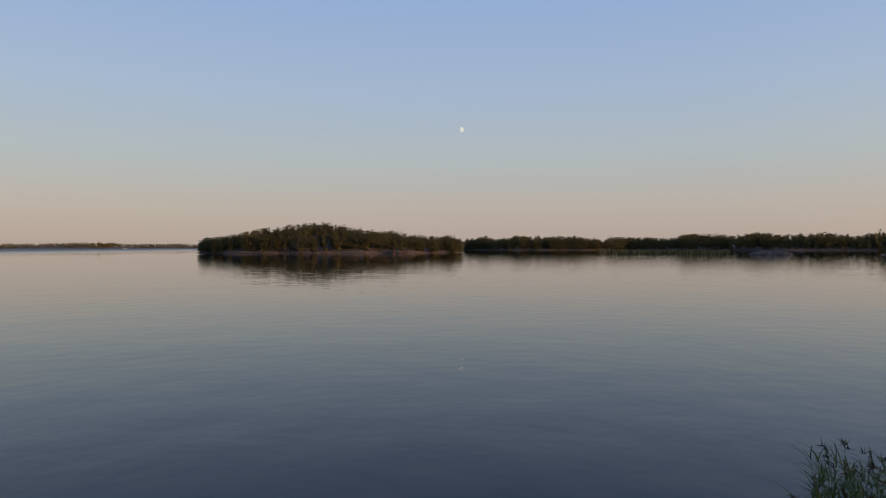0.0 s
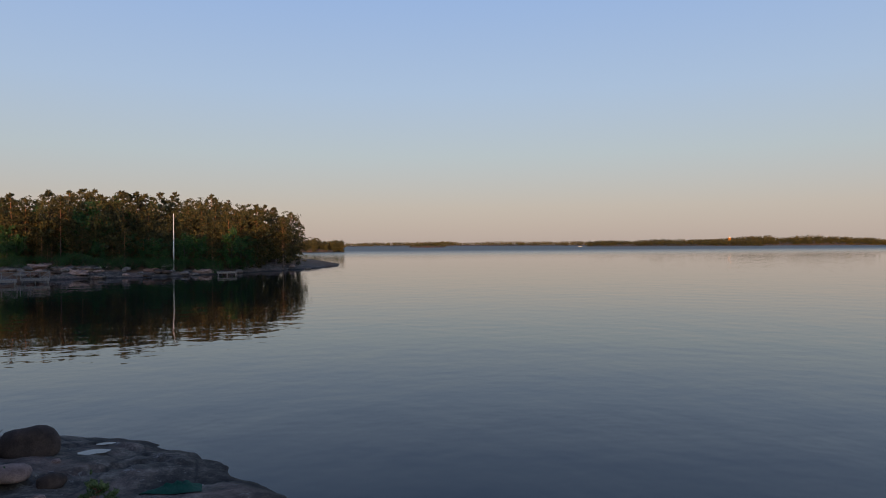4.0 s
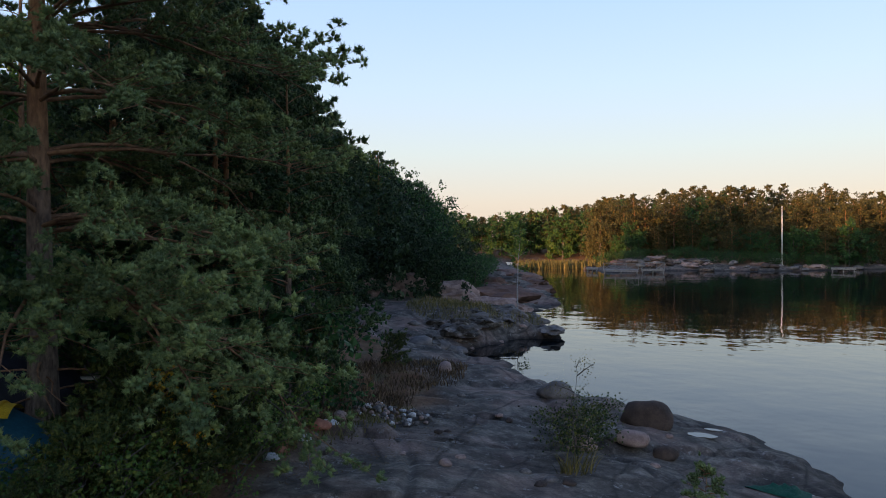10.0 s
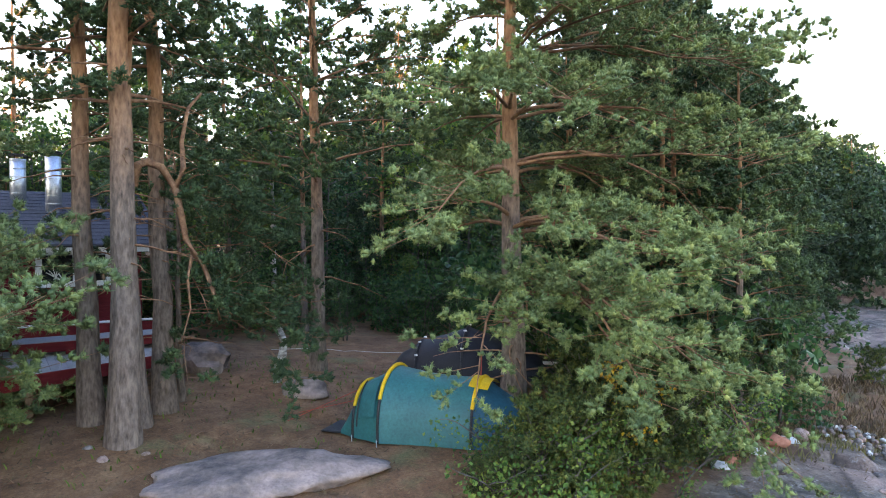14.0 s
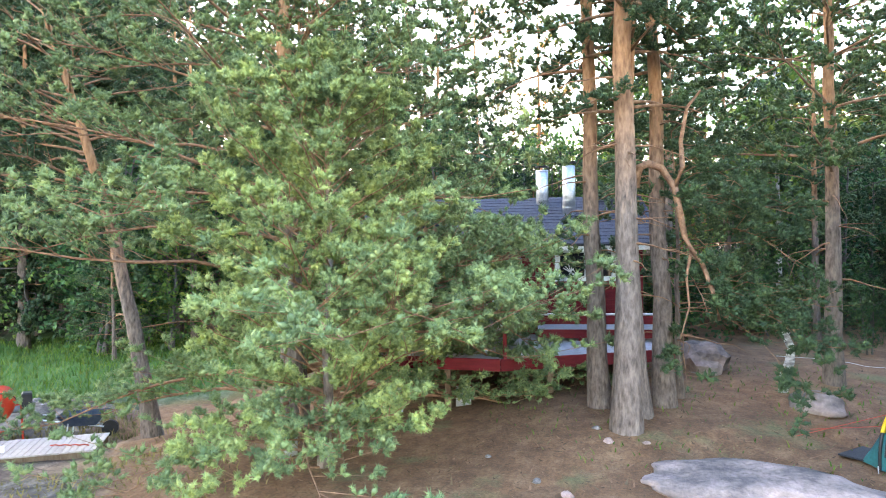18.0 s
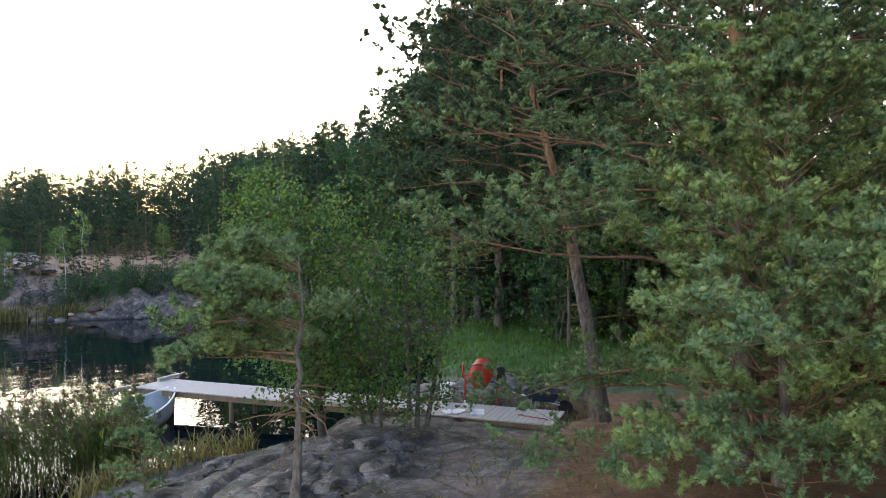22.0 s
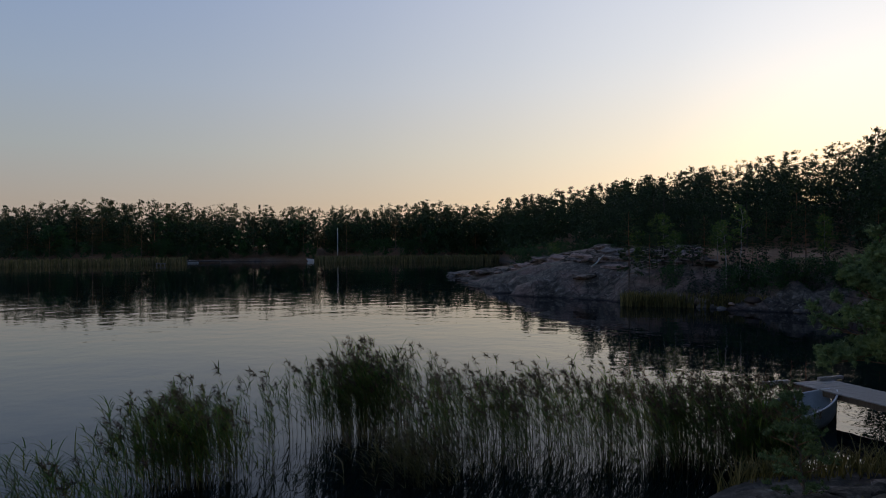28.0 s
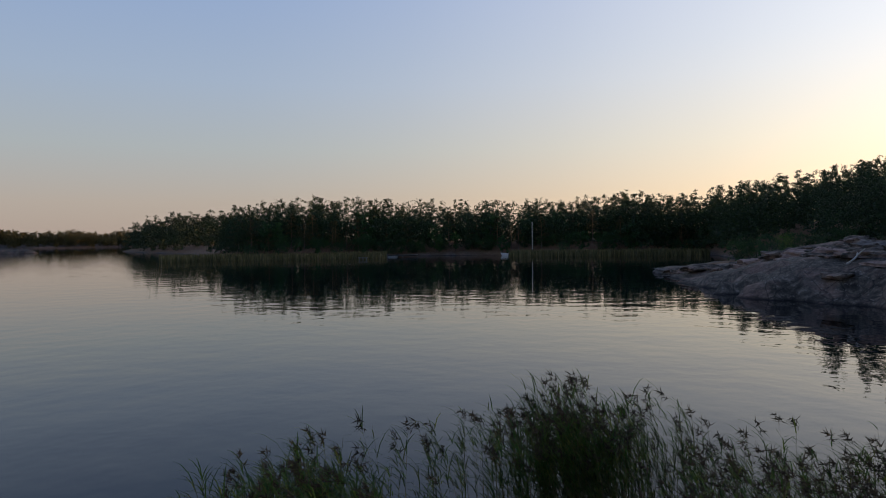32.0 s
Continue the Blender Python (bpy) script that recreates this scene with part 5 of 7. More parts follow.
grass_patch(1, -20.5, -20, 6, 9, 13000, 0.35, "grass", "lush green grass beside the inlet")
grass_patch(2, -17.5, 34, 3.5, 5, 3500, 0.45, "dry_grass", "yellow tufts of grass between shore stones")
grass_patch(3, -4.1, 11.9, 0.35, 0.35, 70, 0.6, "dry_grass", "yellow grass tuft in a rock crack")
grass_patch(4, -13, -13.5, 2.2, 1.5, 1500, 0.25, "dry_grass", "trampled yellow grass at the jetty's land end")
grass_patch(5, -22, -38, 4, 8, 4000, 0.5, "dry_grass", "rank yellow grass at the head of the inlet")

grass_patch(10, -12.2, 17.0, 2.2, 4.2, 3200, 0.32, "plume", "dark brown heather between the slab and the wood")
grass_patch(11, -10.2, 12.6, 0.9, 3.0, 1400, 0.28, "plume", "dark brown heather along the slab")
grass_patch(9, -3.4, -14.3, 2.0, 0.9, 900, 0.7, "dry_grass", "rank dry sedge on the bank below the rock")
# bushes by the camp
jun = [conifer(100 + i, 1.5, 0.0, 0.85, 0.03, 40, 7, 0.14, 14, 0.006, low=1.0, shape=0.75, rise=0.75, droop=0.0, dead=0, mats=("alder_bark", "juniper")) for i in range(2)]
spots = ((153.5, 8.4, 0.34), (151, 8.5, 0.5), (148.6, 8.8, 0.75), (146.0, 9.2, 0.85), (143.5, 9.8, 1.0), (140.5, 10.6, 1.1), (138, 11.6, 1.1), (142, 11.4, 1.2), (136, 13.2, 1.1), (145, 11.0, 1.15), (139, 13.2, 1.4), (134.5, 14.6, 1.2), (132.5, 16.5, 1.4))
for i, (az, r, s) in enumerate(spots):
    x, y = at_polar(az, r)
    tree("juniper_bush", jun[i % 2], x, y, "dense yellow-green juniper bush at the rock's edge", "bush", "junipers by the camp", turn=i * 1.7, size=s)
x, y = at_polar(141.5, 9.9)
tree("rowan_sapling", broadleaf(110, 2.3, 0.5, 0.4, 0.02, 6, 84, 0.06, ("alder_bark", "yellow_leaf")), x, y, "slender rowan sapling with yellow autumn leaves", "sapling")
tree("berry_bush", broadleaf(111, 1.0, 0.06, 0.8, 0.015, 12, 2400, 0.06, ("alder_bark", "juniper"), stems=4), -4.95, 14.3, "low green bush in a rock crack", "bush")
tree("dead_sapling", broadleaf(112, 2.5, 0.3, 0.5, 0.014, 7, 30, 0.03, ("alder_bark", "dry_grass")), -4.15, 12.0, "thin leafless sapling rising from the rock", "sapling")
tree("pine_sapling", conifer(113, 0.8, 0.1, 0.4, 0.015, 10, 5, 0.12, 18, 0.005, dead=0, mats=("bark", "needles_lit")), -2.0, 12.2, "tiny yellow-green pine sapling on the slab", "sapling")
x, y = at_polar(124.2, 23.4)
tree("juniper_bush", jun[0], x, y, "round green bush on the stony shore", "bush", size=0.72)
for az, r in ((113.8, 45), (263, 57.5), (262, 58)):
    x, y = at_polar(az, r)
    tree("birch_tree", broadleaf(int(r) + 3, 6.0, 0.5, 0.9, 0.06, 9, 350, 0.14, ("birch_bark", "leaf")), x, y, "thin leaning white birch on the shore")

for i, (az, r, h) in enumerate(((151.5, 8.6, 0.6), (147.5, 9.0, 1.1), (144.5, 9.4, 1.4), (141, 10.2, 1.6), (137, 12.2, 1.5))):
    x, y = at_polar(az, r)
    tree("leafy_shrub", broadleaf(120 + i, h, 0.05, 0.7, 0.018, 9, 420, 0.06, ("alder_bark", "leaf"), stems=3), x, y, "loose leafy shrub among the junipers", "shrub", "shrubs by the camp")


def litter(seed, cx, cy, rx, ry, n, mat, length, label, lift=0.01):
    """Fallen twigs, cones and leaves lying on the ground."""
    rs_ = np.random.default_rng(seed)
    a, d = rs_.uniform(0, 6.28, n), np.sqrt(rs_.uniform(0, 1, n))
    x, y = cx + rx * d * np.cos(a), cy + ry * d * np.sin(a)
    z = land(x, y)
    p = np.stack([x, y, z + lift], -1)[z > 0.1]
    k = len(p)
    b_ = rs_.uniform(0, 6.28, k)
    dv = np.stack([np.cos(b_), np.sin(b_), rs_.uniform(-0.05, 0.25, k)], -1) * length * rs_.uniform(0.3, 1.4, (k, 1))
    s_ = np.stack([-np.sin(b_), np.cos(b_), 0 * b_], -1) * rs_.uniform(0.006, 0.022, (k, 1))
    up = np.array([0, 0, 0.012])
    v = np.stack([p - s_, p + s_, p + dv + up], 1).reshape(-1, 3)
    ob = part("litter", mesh_of("litter", v, np.arange(3 * k).reshape(-1, 3)), M[mat])
    tagged(ob, label, "litter", kind="stuff")


litter(1, -12, -0.5, 6, 8, 1500, "limb_bark", 0.16, "brown fallen twigs on the needle litter")
litter(2, -12, -0.5, 6, 8, 6000, "plume", 0.10, "brown fallen leaves and cones on the clearing")
litter(3, -8.5, 11, 1.8, 5, 1500, "plume", 0.10, "brown litter along the slab's edge")
litter(4, -6, -10, 4, 4, 2500, "dry_grass", 0.14, "dry grass stalks on the rocky bank")
grass_patch(6, -10.5, -7.5, 4, 3, 1300, 0.16, "dry_grass", "thin dry grass on the clearing")
grass_patch(7, -13, 1, 4, 4, 700, 0.14, "grass", "thin green shoots on the needle litter")
grass_patch(8, -9.2, 11.0, 0.7, 3.4, 900, 0.22, "dry_grass", "dry heather fringe beside the slab")

# crooked pale dead stem
stem = thing("dead_tree", pose(*at_polar(170.6, 14.0), ground_z(*at_polar(170.6, 14.0))), "crooked pale dead tree standing in the clearing", "dead tree")
pth = np.array(((0, 0, -0.1), (0.03, 0.02, 0.3), (0.1, 0.1, 0.55), (-0.02, 0.16, 0.8), (0.0, 0.05, 1.05), (0.12, 0.1, 1.3), (0.08, 0.16, 1.6)))
part("stem", mesh_of("stem", *tube(pth, (0.09, 0.08, 0.085, 0.07, 0.075, 0.06, 0.03), 9), True), M["birch_bark"], stem)

# ---- camp and cottage materials
M["tent_green"] = mottled("teal_tent_fabric", (0.010, 0.095, 0.095), (0.016, 0.135, 0.130), 3, 0.55, bump=0.15, fine=25, spec=0.4)
M["tent_blue"] = mottled("blue_tent_fabric", (0.008, 0.06, 0.085), (0.012, 0.08, 0.11), 3, 0.55, bump=0.15, fine=25)
M["tent_black"] = mottled("black_tent_fabric", (0.006, 0.006, 0.009), (0.013, 0.014, 0.019), 3, 0.6, bump=0.15, fine=25)
M["yellow"] = mottled("yellow_fabric", (0.55, 0.33, 0.01), (0.68, 0.43, 0.02), 8, 0.6, bump=0.1)
M["black"] = mottled("black_plastic", (0.012, 0.012, 0.013), (0.025, 0.025, 0.027), 8, 0.5, bump=0.1)
M["rope"] = mottled("red_cord", (0.35, 0.05, 0.03), (0.5, 0.09, 0.05), 8, 0.8, bump=0)
M["tape"] = mottled("white_cord", (0.5, 0.5, 0.48), (0.7, 0.7, 0.66), 8, 0.8, bump=0)
M["red_wall"] = mottled("falu_red_boards", (0.125, 0.009, 0.012), (0.195, 0.017, 0.020), 2.5, 0.8, bump=0.3, stretch=(1, 1, 6))
M["white_trim"] = mottled("white_paint", (0.66, 0.66, 0.64), (0.78, 0.78, 0.76), 4, 0.6, bump=0.1)
M["deck"] = mottled("grey_weathered_planks", (0.26, 0.26, 0.255), (0.42, 0.415, 0.40), 5, 0.8, bump=0.3, stretch=(1, 6, 1))
M["new_plank"] = mottled("pale_new_planks", (0.36, 0.31, 0.26), (0.52, 0.46, 0.40), 4, 0.75, bump=0.3, stretch=(1, 8, 1))
M["plank_edge"] = mottled("brown_timber", (0.16, 0.10, 0.06), (0.28, 0.19, 0.12), 5, 0.8, bump=0.3, stretch=(6, 1, 1))
M["shingle"] = mottled("blue_grey_roof_felt", (0.018, 0.022, 0.032), (0.040, 0.046, 0.062), 9, 0.85, bump=0.4, fine=80)
M["steel"] = mottled("galvanised_steel", (0.45, 0.48, 0.50), (0.62, 0.64, 0.66), 10, 0.38, 0.85, bump=0.1, fine=30)
M["concrete"] = mottled("pale_grey_panel", (0.32, 0.32, 0.31), (0.46, 0.46, 0.45), 3, 0.85, bump=0.2)
M["mixer"] = mottled("orange_red_enamel", (0.50, 0.035, 0.012), (0.62, 0.06, 0.02), 5, 0.4, bump=0.1)
M["alu"] = mottled("pale_boat_paint", (0.42, 0.46, 0.48), (0.58, 0.61, 0.62), 3, 0.35, 0.1, bump=0.05)
M["barrow"] = mottled("blue_grey_steel_tray", (0.05, 0.08, 0.12), (0.10, 0.13, 0.17), 6, 0.5, 0.3, bump=0.1)
M["net"] = mottled("green_fishing_net", (0.004, 0.060, 0.038), (0.008, 0.105, 0.066), 30, 0.8, bump=0.8, fine=120)
M["orange"] = mottled("orange_paint", (0.55, 0.20, 0.03), (0.65, 0.27, 0.05), 3, 0.7, bump=0)


def glass():
    m, nt, b = material("window_glass", 0.04, 0, 0.5)
    b.inputs["Base Color"].default_value = (0.012, 0.014, 0.016, 1)
    return m


M["glass"] = glass()


def hoops(sections, axis, n=15, bow=0.72):
    """Rows of arch points: (station, half width, height) along an axis."""
    out = []
    for s, w, h in sections:
        t = np.linspace(0, math.pi, n)
        u = np.cos(t)
        c = axis(s)
        out.append([(c[0] + u[i] * w * axis.side[0], c[1] + u[i] * w * axis.side[1], h * math.sin(t[i]) ** bow) for i in range(n)])
    return np.array(out)


class Line:
    def __init__(self, d):
        self.d = np.array(d) / np.hypot(*d)
        self.side = np.array((self.d[1], -self.d[0]))

    def __call__(self, s):
        return self.d * s


def loft(rows, thick=0.0):
    k, n, _ = rows.shape
    i, j = np.meshgrid(np.arange(k - 1), np.arange(n - 1), indexing="ij")
    f = np.stack([i * n + j, i * n + j + 1, (i + 1) * n + j + 1, (i + 1) * n + j], -1).reshape(-1, 4)
    return rows.reshape(-1, 3), f


def between(sections, steps, sag):
    """Stations between the poles, the fabric sagging a little."""
    out = []
    for (a, b) in zip(sections, sections[1:]):
        for k in range(steps):
            t = k / steps
            g = 1 - sag * math.sin(math.pi * t)
            out.append((a[0] + (b[0] - a[0]) * t, (a[1] + (b[1] - a[1]) * t) * g, (a[2] + (b[2] - a[2]) * t) * g))
    return out + [sections[-1]]


def tunnel_tent():
    base = Vector((-10.95, 3.05, 0))
    t = thing("tent", pose(base.x, base.y, ground_z(-10, 3.9)), "teal green tunnel tent with yellow pole sleeves", "tent")
    ax = Line((1.72, 1.95))
    poles = ((0.30, 0.62, 0.78), (0.80, 0.80, 1.05), (2.25, 0.72, 0.92))
    front = between(((0.0, 0.45, 0.12),) + poles[:2], 5, 0.03)
    mid_ = between(poles[1:], 8, 0.05)
    back = between((poles[2], (3.05, 0.5, 0.45), (3.3, 0.3, 0.06)), 4, 0.03)
    part("front_canopy", mesh_of("front_canopy", *loft(hoops(front, ax)), True), M["tent_green"], t)
    part("main_canopy", mesh_of("main_canopy", *loft(hoops(mid_, ax)), True), M["tent_green"], t)
    part("rear_canopy", mesh_of("rear_canopy", *loft(hoops(back, ax)), True), M["tent_blue"], t, "blue rear end of the tent")
    for s, w, h in poles:
        rows_ = hoops(((s, w * 1.015, h * 1.015),), ax, 25)[0]
        sl = part("pole_sleeve", mesh_of("pole_sleeve", *tube(rows_[4:21], np.full(17, 0.032), 8), True), M["yellow"], t, "yellow pole sleeve")
        for r_ in (rows_[:5], rows_[20:]):
            part("pole_end", mesh_of("pole_end", *tube(r_, np.full(5, 0.022), 8), True), M["black"], sl, "black pole end")
    # yellow panel over the rear pole, door seam, vent
    cap = hoops(between(((2.12, 0.745, 0.955), (2.42, 0.72, 0.90)), 3, 0), ax, 25)[:, 8:18]
    part("vent_hood", mesh_of("vent_hood", *loft(cap), True), M["yellow"], t, "yellow vent hood")
    door = hoops(between(((0.38, 0.66, 0.84), (0.72, 0.795, 1.03)), 3, -0.012), ax, 25)[:, 2:9]
    part("door_panel", mesh_of("door_panel", *loft(door * [1, 1, 1.01]), True), M["tent_green"], t)
    edge = hoops(((0.40, 0.70, 0.88),), ax, 25)[0][1:10]
    part("zip", mesh_of("zip", *tube(edge, np.full(9, 0.012), 5), True), M["black"], t, "black door zip")
    for s, w in ((0.3, 0.62), (0.8, 0.8), (2.25, 0.72)):
        for sg in (-1, 1):
            c = ax(s) + ax.side * sg * (w + 0.05)
            bm = bmesh.new()
            cyl(bm, (c[0], c[1], 0.06), (c[0] + 0.03, c[1], -0.12), 0.008, n=6)
            part("peg", bm, M["steel"], t, "steel tent peg")
    for k, (s, w, h, out, back_) in enumerate(((0.3, 0.62, 0.7, 0.2, -1.5), (0.3, 0.62, 0.5, -0.3, -1.7))):
        a = ax(s)
        c = a + ax.d * back_ + ax.side * out
        part("guy_line", mesh_of("guy_line", *tube(np.array(((a[0], a[1], h), (c[0], c[1], 0.02))), (0.006, 0.006), 5)), M["rope"], t, "red guy line")
    bm = bmesh.new()
    box(bm, -0.35, -0.45, 0.0, 0.15, 0.45, 0.03, 0.01)
    g = part("groundsheet", bm, M["black"], t, "dark groundsheet apron")
    g.rotation_euler = (0, 0, math.atan2(1.95, 1.72))


def dome_tent():
    x, y = -13.3, 6.15
    t = thing("tent", pose(x, y, ground_z(x, y)), "low black tunnel tent with small white reflectors", "tent")
    ax = Line((1.1, 1.6))
    poles = ((-0.85, 0.86, 0.74), (0.15, 1.02, 1.02), (1.15, 0.86, 0.74))
    secs = ((-1.65, 0.35, 0.05), (-1.3, 0.66, 0.45)) + poles + ((1.62, 0.66, 0.45), (1.95, 0.35, 0.05))
    part("canopy", mesh_of("canopy", *loft(hoops(between(secs, 4, 0.03), ax, 15, 0.95)), True), M["tent_black"], t)
    for s, w, h in poles:
        r_ = hoops(((s, w * 1.015, h * 1.015),), ax, 25, 0.95)[0]
        part("pole_sleeve", mesh_of("pole_sleeve", *tube(r_, np.full(25, 0.022), 6), True), M["black"], t)
        for k in (5, 9, 14, 19):
            bm = bmesh.new()
            box(bm, *(r_[k] - [0.03, 0.03, -0.015]), *(r_[k] + [0.03, 0.03, 0.045]), 0.006)
            part("reflector", bm, M["white_trim"], t, "small white reflector tab")
    bm = bmesh.new()
    cyl(bm, (1.2, -0.1, 0.75), (1.9, -0.5, 0.02), 0.012, n=6)
    part("guy_line", bm, M["rope"], t, "reddish guy line")


tunnel_tent()
dome_tent()
# pale plank lying behind the pine, cord along the clearing, things on the ground
bm = bmesh.new()
box(bm, -0.55, -0.09, 0, 0.55, 0.09, 0.05, 0.006)
x, y = at_polar(149.2, 14.6)
b = part("bench_plank", bm, M["new_plank"])
b.matrix_world = pose(x, y, ground_z(x, y) + 0.42, 0, 0, 40)
tagged(b, "pale plank seat on two stones", "bench")
b2 = lay("stone", pebbles[1], M["stone"], x, y, "grey stone carrying the plank seat", size=1.1, group="seat stones")
pa, pb = Vector((*at_polar(171, 16), 0)), Vector((*at_polar(157, 15.4), 0))
line = [pa.lerp(pb, k / 14) for k in range(15)]
cord = part("cord", mesh_of("cord", *tube(np.array([(p.x, p.y, ground_z(p.x, p.y) + 0.32 + 0.05 * abs(k - 7) / 7) for k, p in enumerate(line)]), np.full(15, 0.005), 5)), M["tape"])
tagged(cord, "thin white marking cord strung between trees", "cord")

# ---- cottage: red boards, dark felt roof, decks towards the camp
# turned so that local -y faces the camp
HOUSE = Matrix.Translation((*at_polar(190, 17.0), 2.75)) @ Matrix.Rotation(radians(190 - 90), 4, "Z")


def cottage():
    h = thing("cottage", HOUSE, "red boarded cottage with white trim and dark felt roof", "house")
    # front wall pieces round the window; local x: to the right as seen from the camp, y: inwards
    x0, x1, d, top = -4.2, 2.75, 6.4, 2.30
    wx0, wx1, wz0, wz1 = 0.75, 2.05, 1.50, 2.12
    for name, a in (("wall", (x0, 0, -0.75, wx0, 0.16, top)), ("wall", (wx1, 0, -0.75, x1, 0.16, top)), ("wall", (wx0, 0, -0.75, wx1, 0.16, wz0)), ("wall", (wx0, 0, wz1, wx1, 0.16, top)),
                    ("wall", (x0, d, -0.75, x1, d + 0.16, top)), ("wall", (x0, 0.16, -0.75, x0 + 0.16, d, top)), ("wall", (x1 - 0.16, 0.16, -0.75, x1, d, top))):
        part(name, box(bmesh.new(), *a), M["red_wall"], h)
    for i in range(22):
        z = -0.6 + i * 0.13
        if z < wz0 - 0.1:
            part("board", box(bmesh.new(), x0, -0.022, z, x1, -0.002, z + 0.118, 0.005), M["red_wall"], h)
    win = part("window", box(bmesh.new(), wx0, 0.07, wz0, wx1, 0.10, wz1), M["glass"], h, "dark window with white frame")
    for a in ((wx0 - 0.1, -0.05, wz0 - 0.1, wx1 + 0.1, 0.03, wz0 + 0.02), (wx0 - 0.1, -0.05, wz1 - 0.02, wx1 + 0.1, 0.03, wz1 + 0.08), (wx0 - 0.1, -0.05, wz0 + 0.02, wx0 + 0.03, 0.03, wz1 - 0.02),
              (wx1 - 0.03, -0.05, wz0 + 0.02, wx1 + 0.1, 0.03, wz1 - 0.02), (1.37, -0.02, wz0 + 0.02, 1.43, 0.06, wz1 - 0.02)):
        part("window_frame", box(bmesh.new(), *a, 0.006), M["white_trim"], win)
    bm = bmesh.new()
    for k in range(7):
        a = k * 0.9
        cyl(bm, (1.0 + 0.03 * k, 0.05, 1.56), (1.0 + 0.16 * math.cos(a), 0.05, 1.78 + 0.12 * math.sin(a)), 0.012, n=5)
    part("potted_plant", bm, M["white_trim"], win, "pale flowers behind the window")
    for x in (x0 + 0.05, x1 - 0.05):
        part("corner_board", box(bmesh.new(), x - 0.07, -0.045, -0.7, x + 0.07, -0.022, top, 0.004), M["red_wall"], h)
    # main roof
    ridge, ov = 3.62, 0.55
    for sgn, ya, yb in ((-1, -ov, d / 2), (1, d / 2, d + ov)):
        za, zb = (top - 0.06, ridge) if sgn < 0 else (ridge, top - 0.06)
        v = [(x0 - 0.4, ya, za), (x1 + 0.5, ya, za), (x1 + 0.5, yb, zb), (x0 - 0.4, yb, zb)]
        bm = bmesh.new()
        vs = [bm.verts.new(p) for p in v] + [bm.verts.new((p[0], p[1], p[2] + 0.09)) for p in v]
        for q in ((3, 2, 1, 0), (4, 5, 6, 7), (0, 1, 5, 4), (1, 2, 6, 5), (2, 3, 7, 6), (3, 0, 4, 7)):
            bm.faces.new([vs[i] for i in q])
        rf = part("roof", bm, M["shingle"], h, "blue-grey felt roof slope")
        if sgn < 0:
            n = 15
            for k in range(n):
                t = k / n
                yk, zk = ya + (yb - ya) * t, za + (zb - za) * t + 0.09
                yl, zl = ya + (yb - ya) * (t + 1.06 / n), za + (zb - za) * (t + 1.06 / n) + 0.092
                bm = bmesh.new()
                cells = 36
                w = (x1 - x0 + 0.9) / cells
                for c in range(cells):
                    xa = x0 - 0.4 + c * w + (w / 2 if k % 2 else 0)
                    xb = min(xa + w - 0.012, x1 + 0.5)
                    dz = 0.010 + 0.006 * ((c * 7 + k * 3) % 5) / 5
                    q = [bm.verts.new(p) for p in ((xa, yk, zk + dz), (xb, yk, zk + dz), (xb, yl, zl), (xa, yl, zl), (xa, yk, zk), (xb, yk, zk))]
                    bm.faces.new(q[:4])
                    bm.faces.new((q[4], q[5], q[1], q[0]))
                part("shingle_course", bm, M["shingle"], rf)
    part("fascia", box(bmesh.new(), x0 - 0.4, -ov - 0.03, top - 0.14, x1 + 0.5, -ov, top + 0.02, 0.005), M["white_trim"], h, "white eaves board")
    part("gutter", box(bmesh.new(), x0 - 0.4, -ov - 0.10, top - 0.03, x1 + 0.5, -ov - 0.035, top + 0.03, 0.02), M["black"], h, "dark gutter")
    for x, y, zb in ((0.42, 2.6, 3.2), (1.12, 1.7, 2.9)):
        ch = part("chimney", cyl(bmesh.new(), (x, y, zb), (x, y, 4.45), 0.175, n=20), M["steel"], h, "shiny steel chimney pipe", True)
        for k in range(6):
            part("pipe_ring", cyl(bmesh.new(), (x, y, zb + 0.2 + 0.2 * k), (x, y, zb + 0.225 + 0.2 * k), 0.181, n=20), M["steel"], ch)
        part("cowl", cyl(bmesh.new(), (x, y, 4.53), (x, y, 4.57), 0.19, n=16), M["black"], ch, "dark chimney cowl")
        for a in range(3):
            px, py = x + 0.13 * math.cos(a * 2.1), y + 0.13 * math.sin(a * 2.1)
            part("cowl_leg", cyl(bmesh.new(), (px, py, 4.44), (px, py, 4.54), 0.012, n=6), M["black"], ch)
    # porch wing with its own gable towards the camp
    wa, wb, wf, wt, wr = -3.6, -0.55, -2.3, 1.95, 2.75
    part("porch_wall", box(bmesh.new(), wb - 0.14, wf + 0.2, -0.4, wb, -0.03, wt), M["white_trim"], h, "pale porch side wall")
    part("porch_wall", box(bmesh.new(), wa, wf + 0.2, -0.4, wa + 0.14, -0.03, wt), M["white_trim"], h)
    part("porch_wall", box(bmesh.new(), wa + 0.14, wf + 0.2, -0.4, wb - 0.14, wf + 0.34, 1.0), M["concrete"], h, "pale porch front panel")
    part("porch_window", box(bmesh.new(), wa + 0.3, wf + 0.25, 1.02, wb - 0.3, wf + 0.28, wt - 0.05), M["glass"], h)
    for k in range(4):
        x = wa + 0.2 + k * (wb - wa - 0.4) / 3
        part("porch_post", box(bmesh.new(), x - 0.05, wf + 0.2, 1.0, x + 0.05, wf + 0.3, wt, 0.006), M["white_trim"], h)
    mx = (wa + wb) / 2
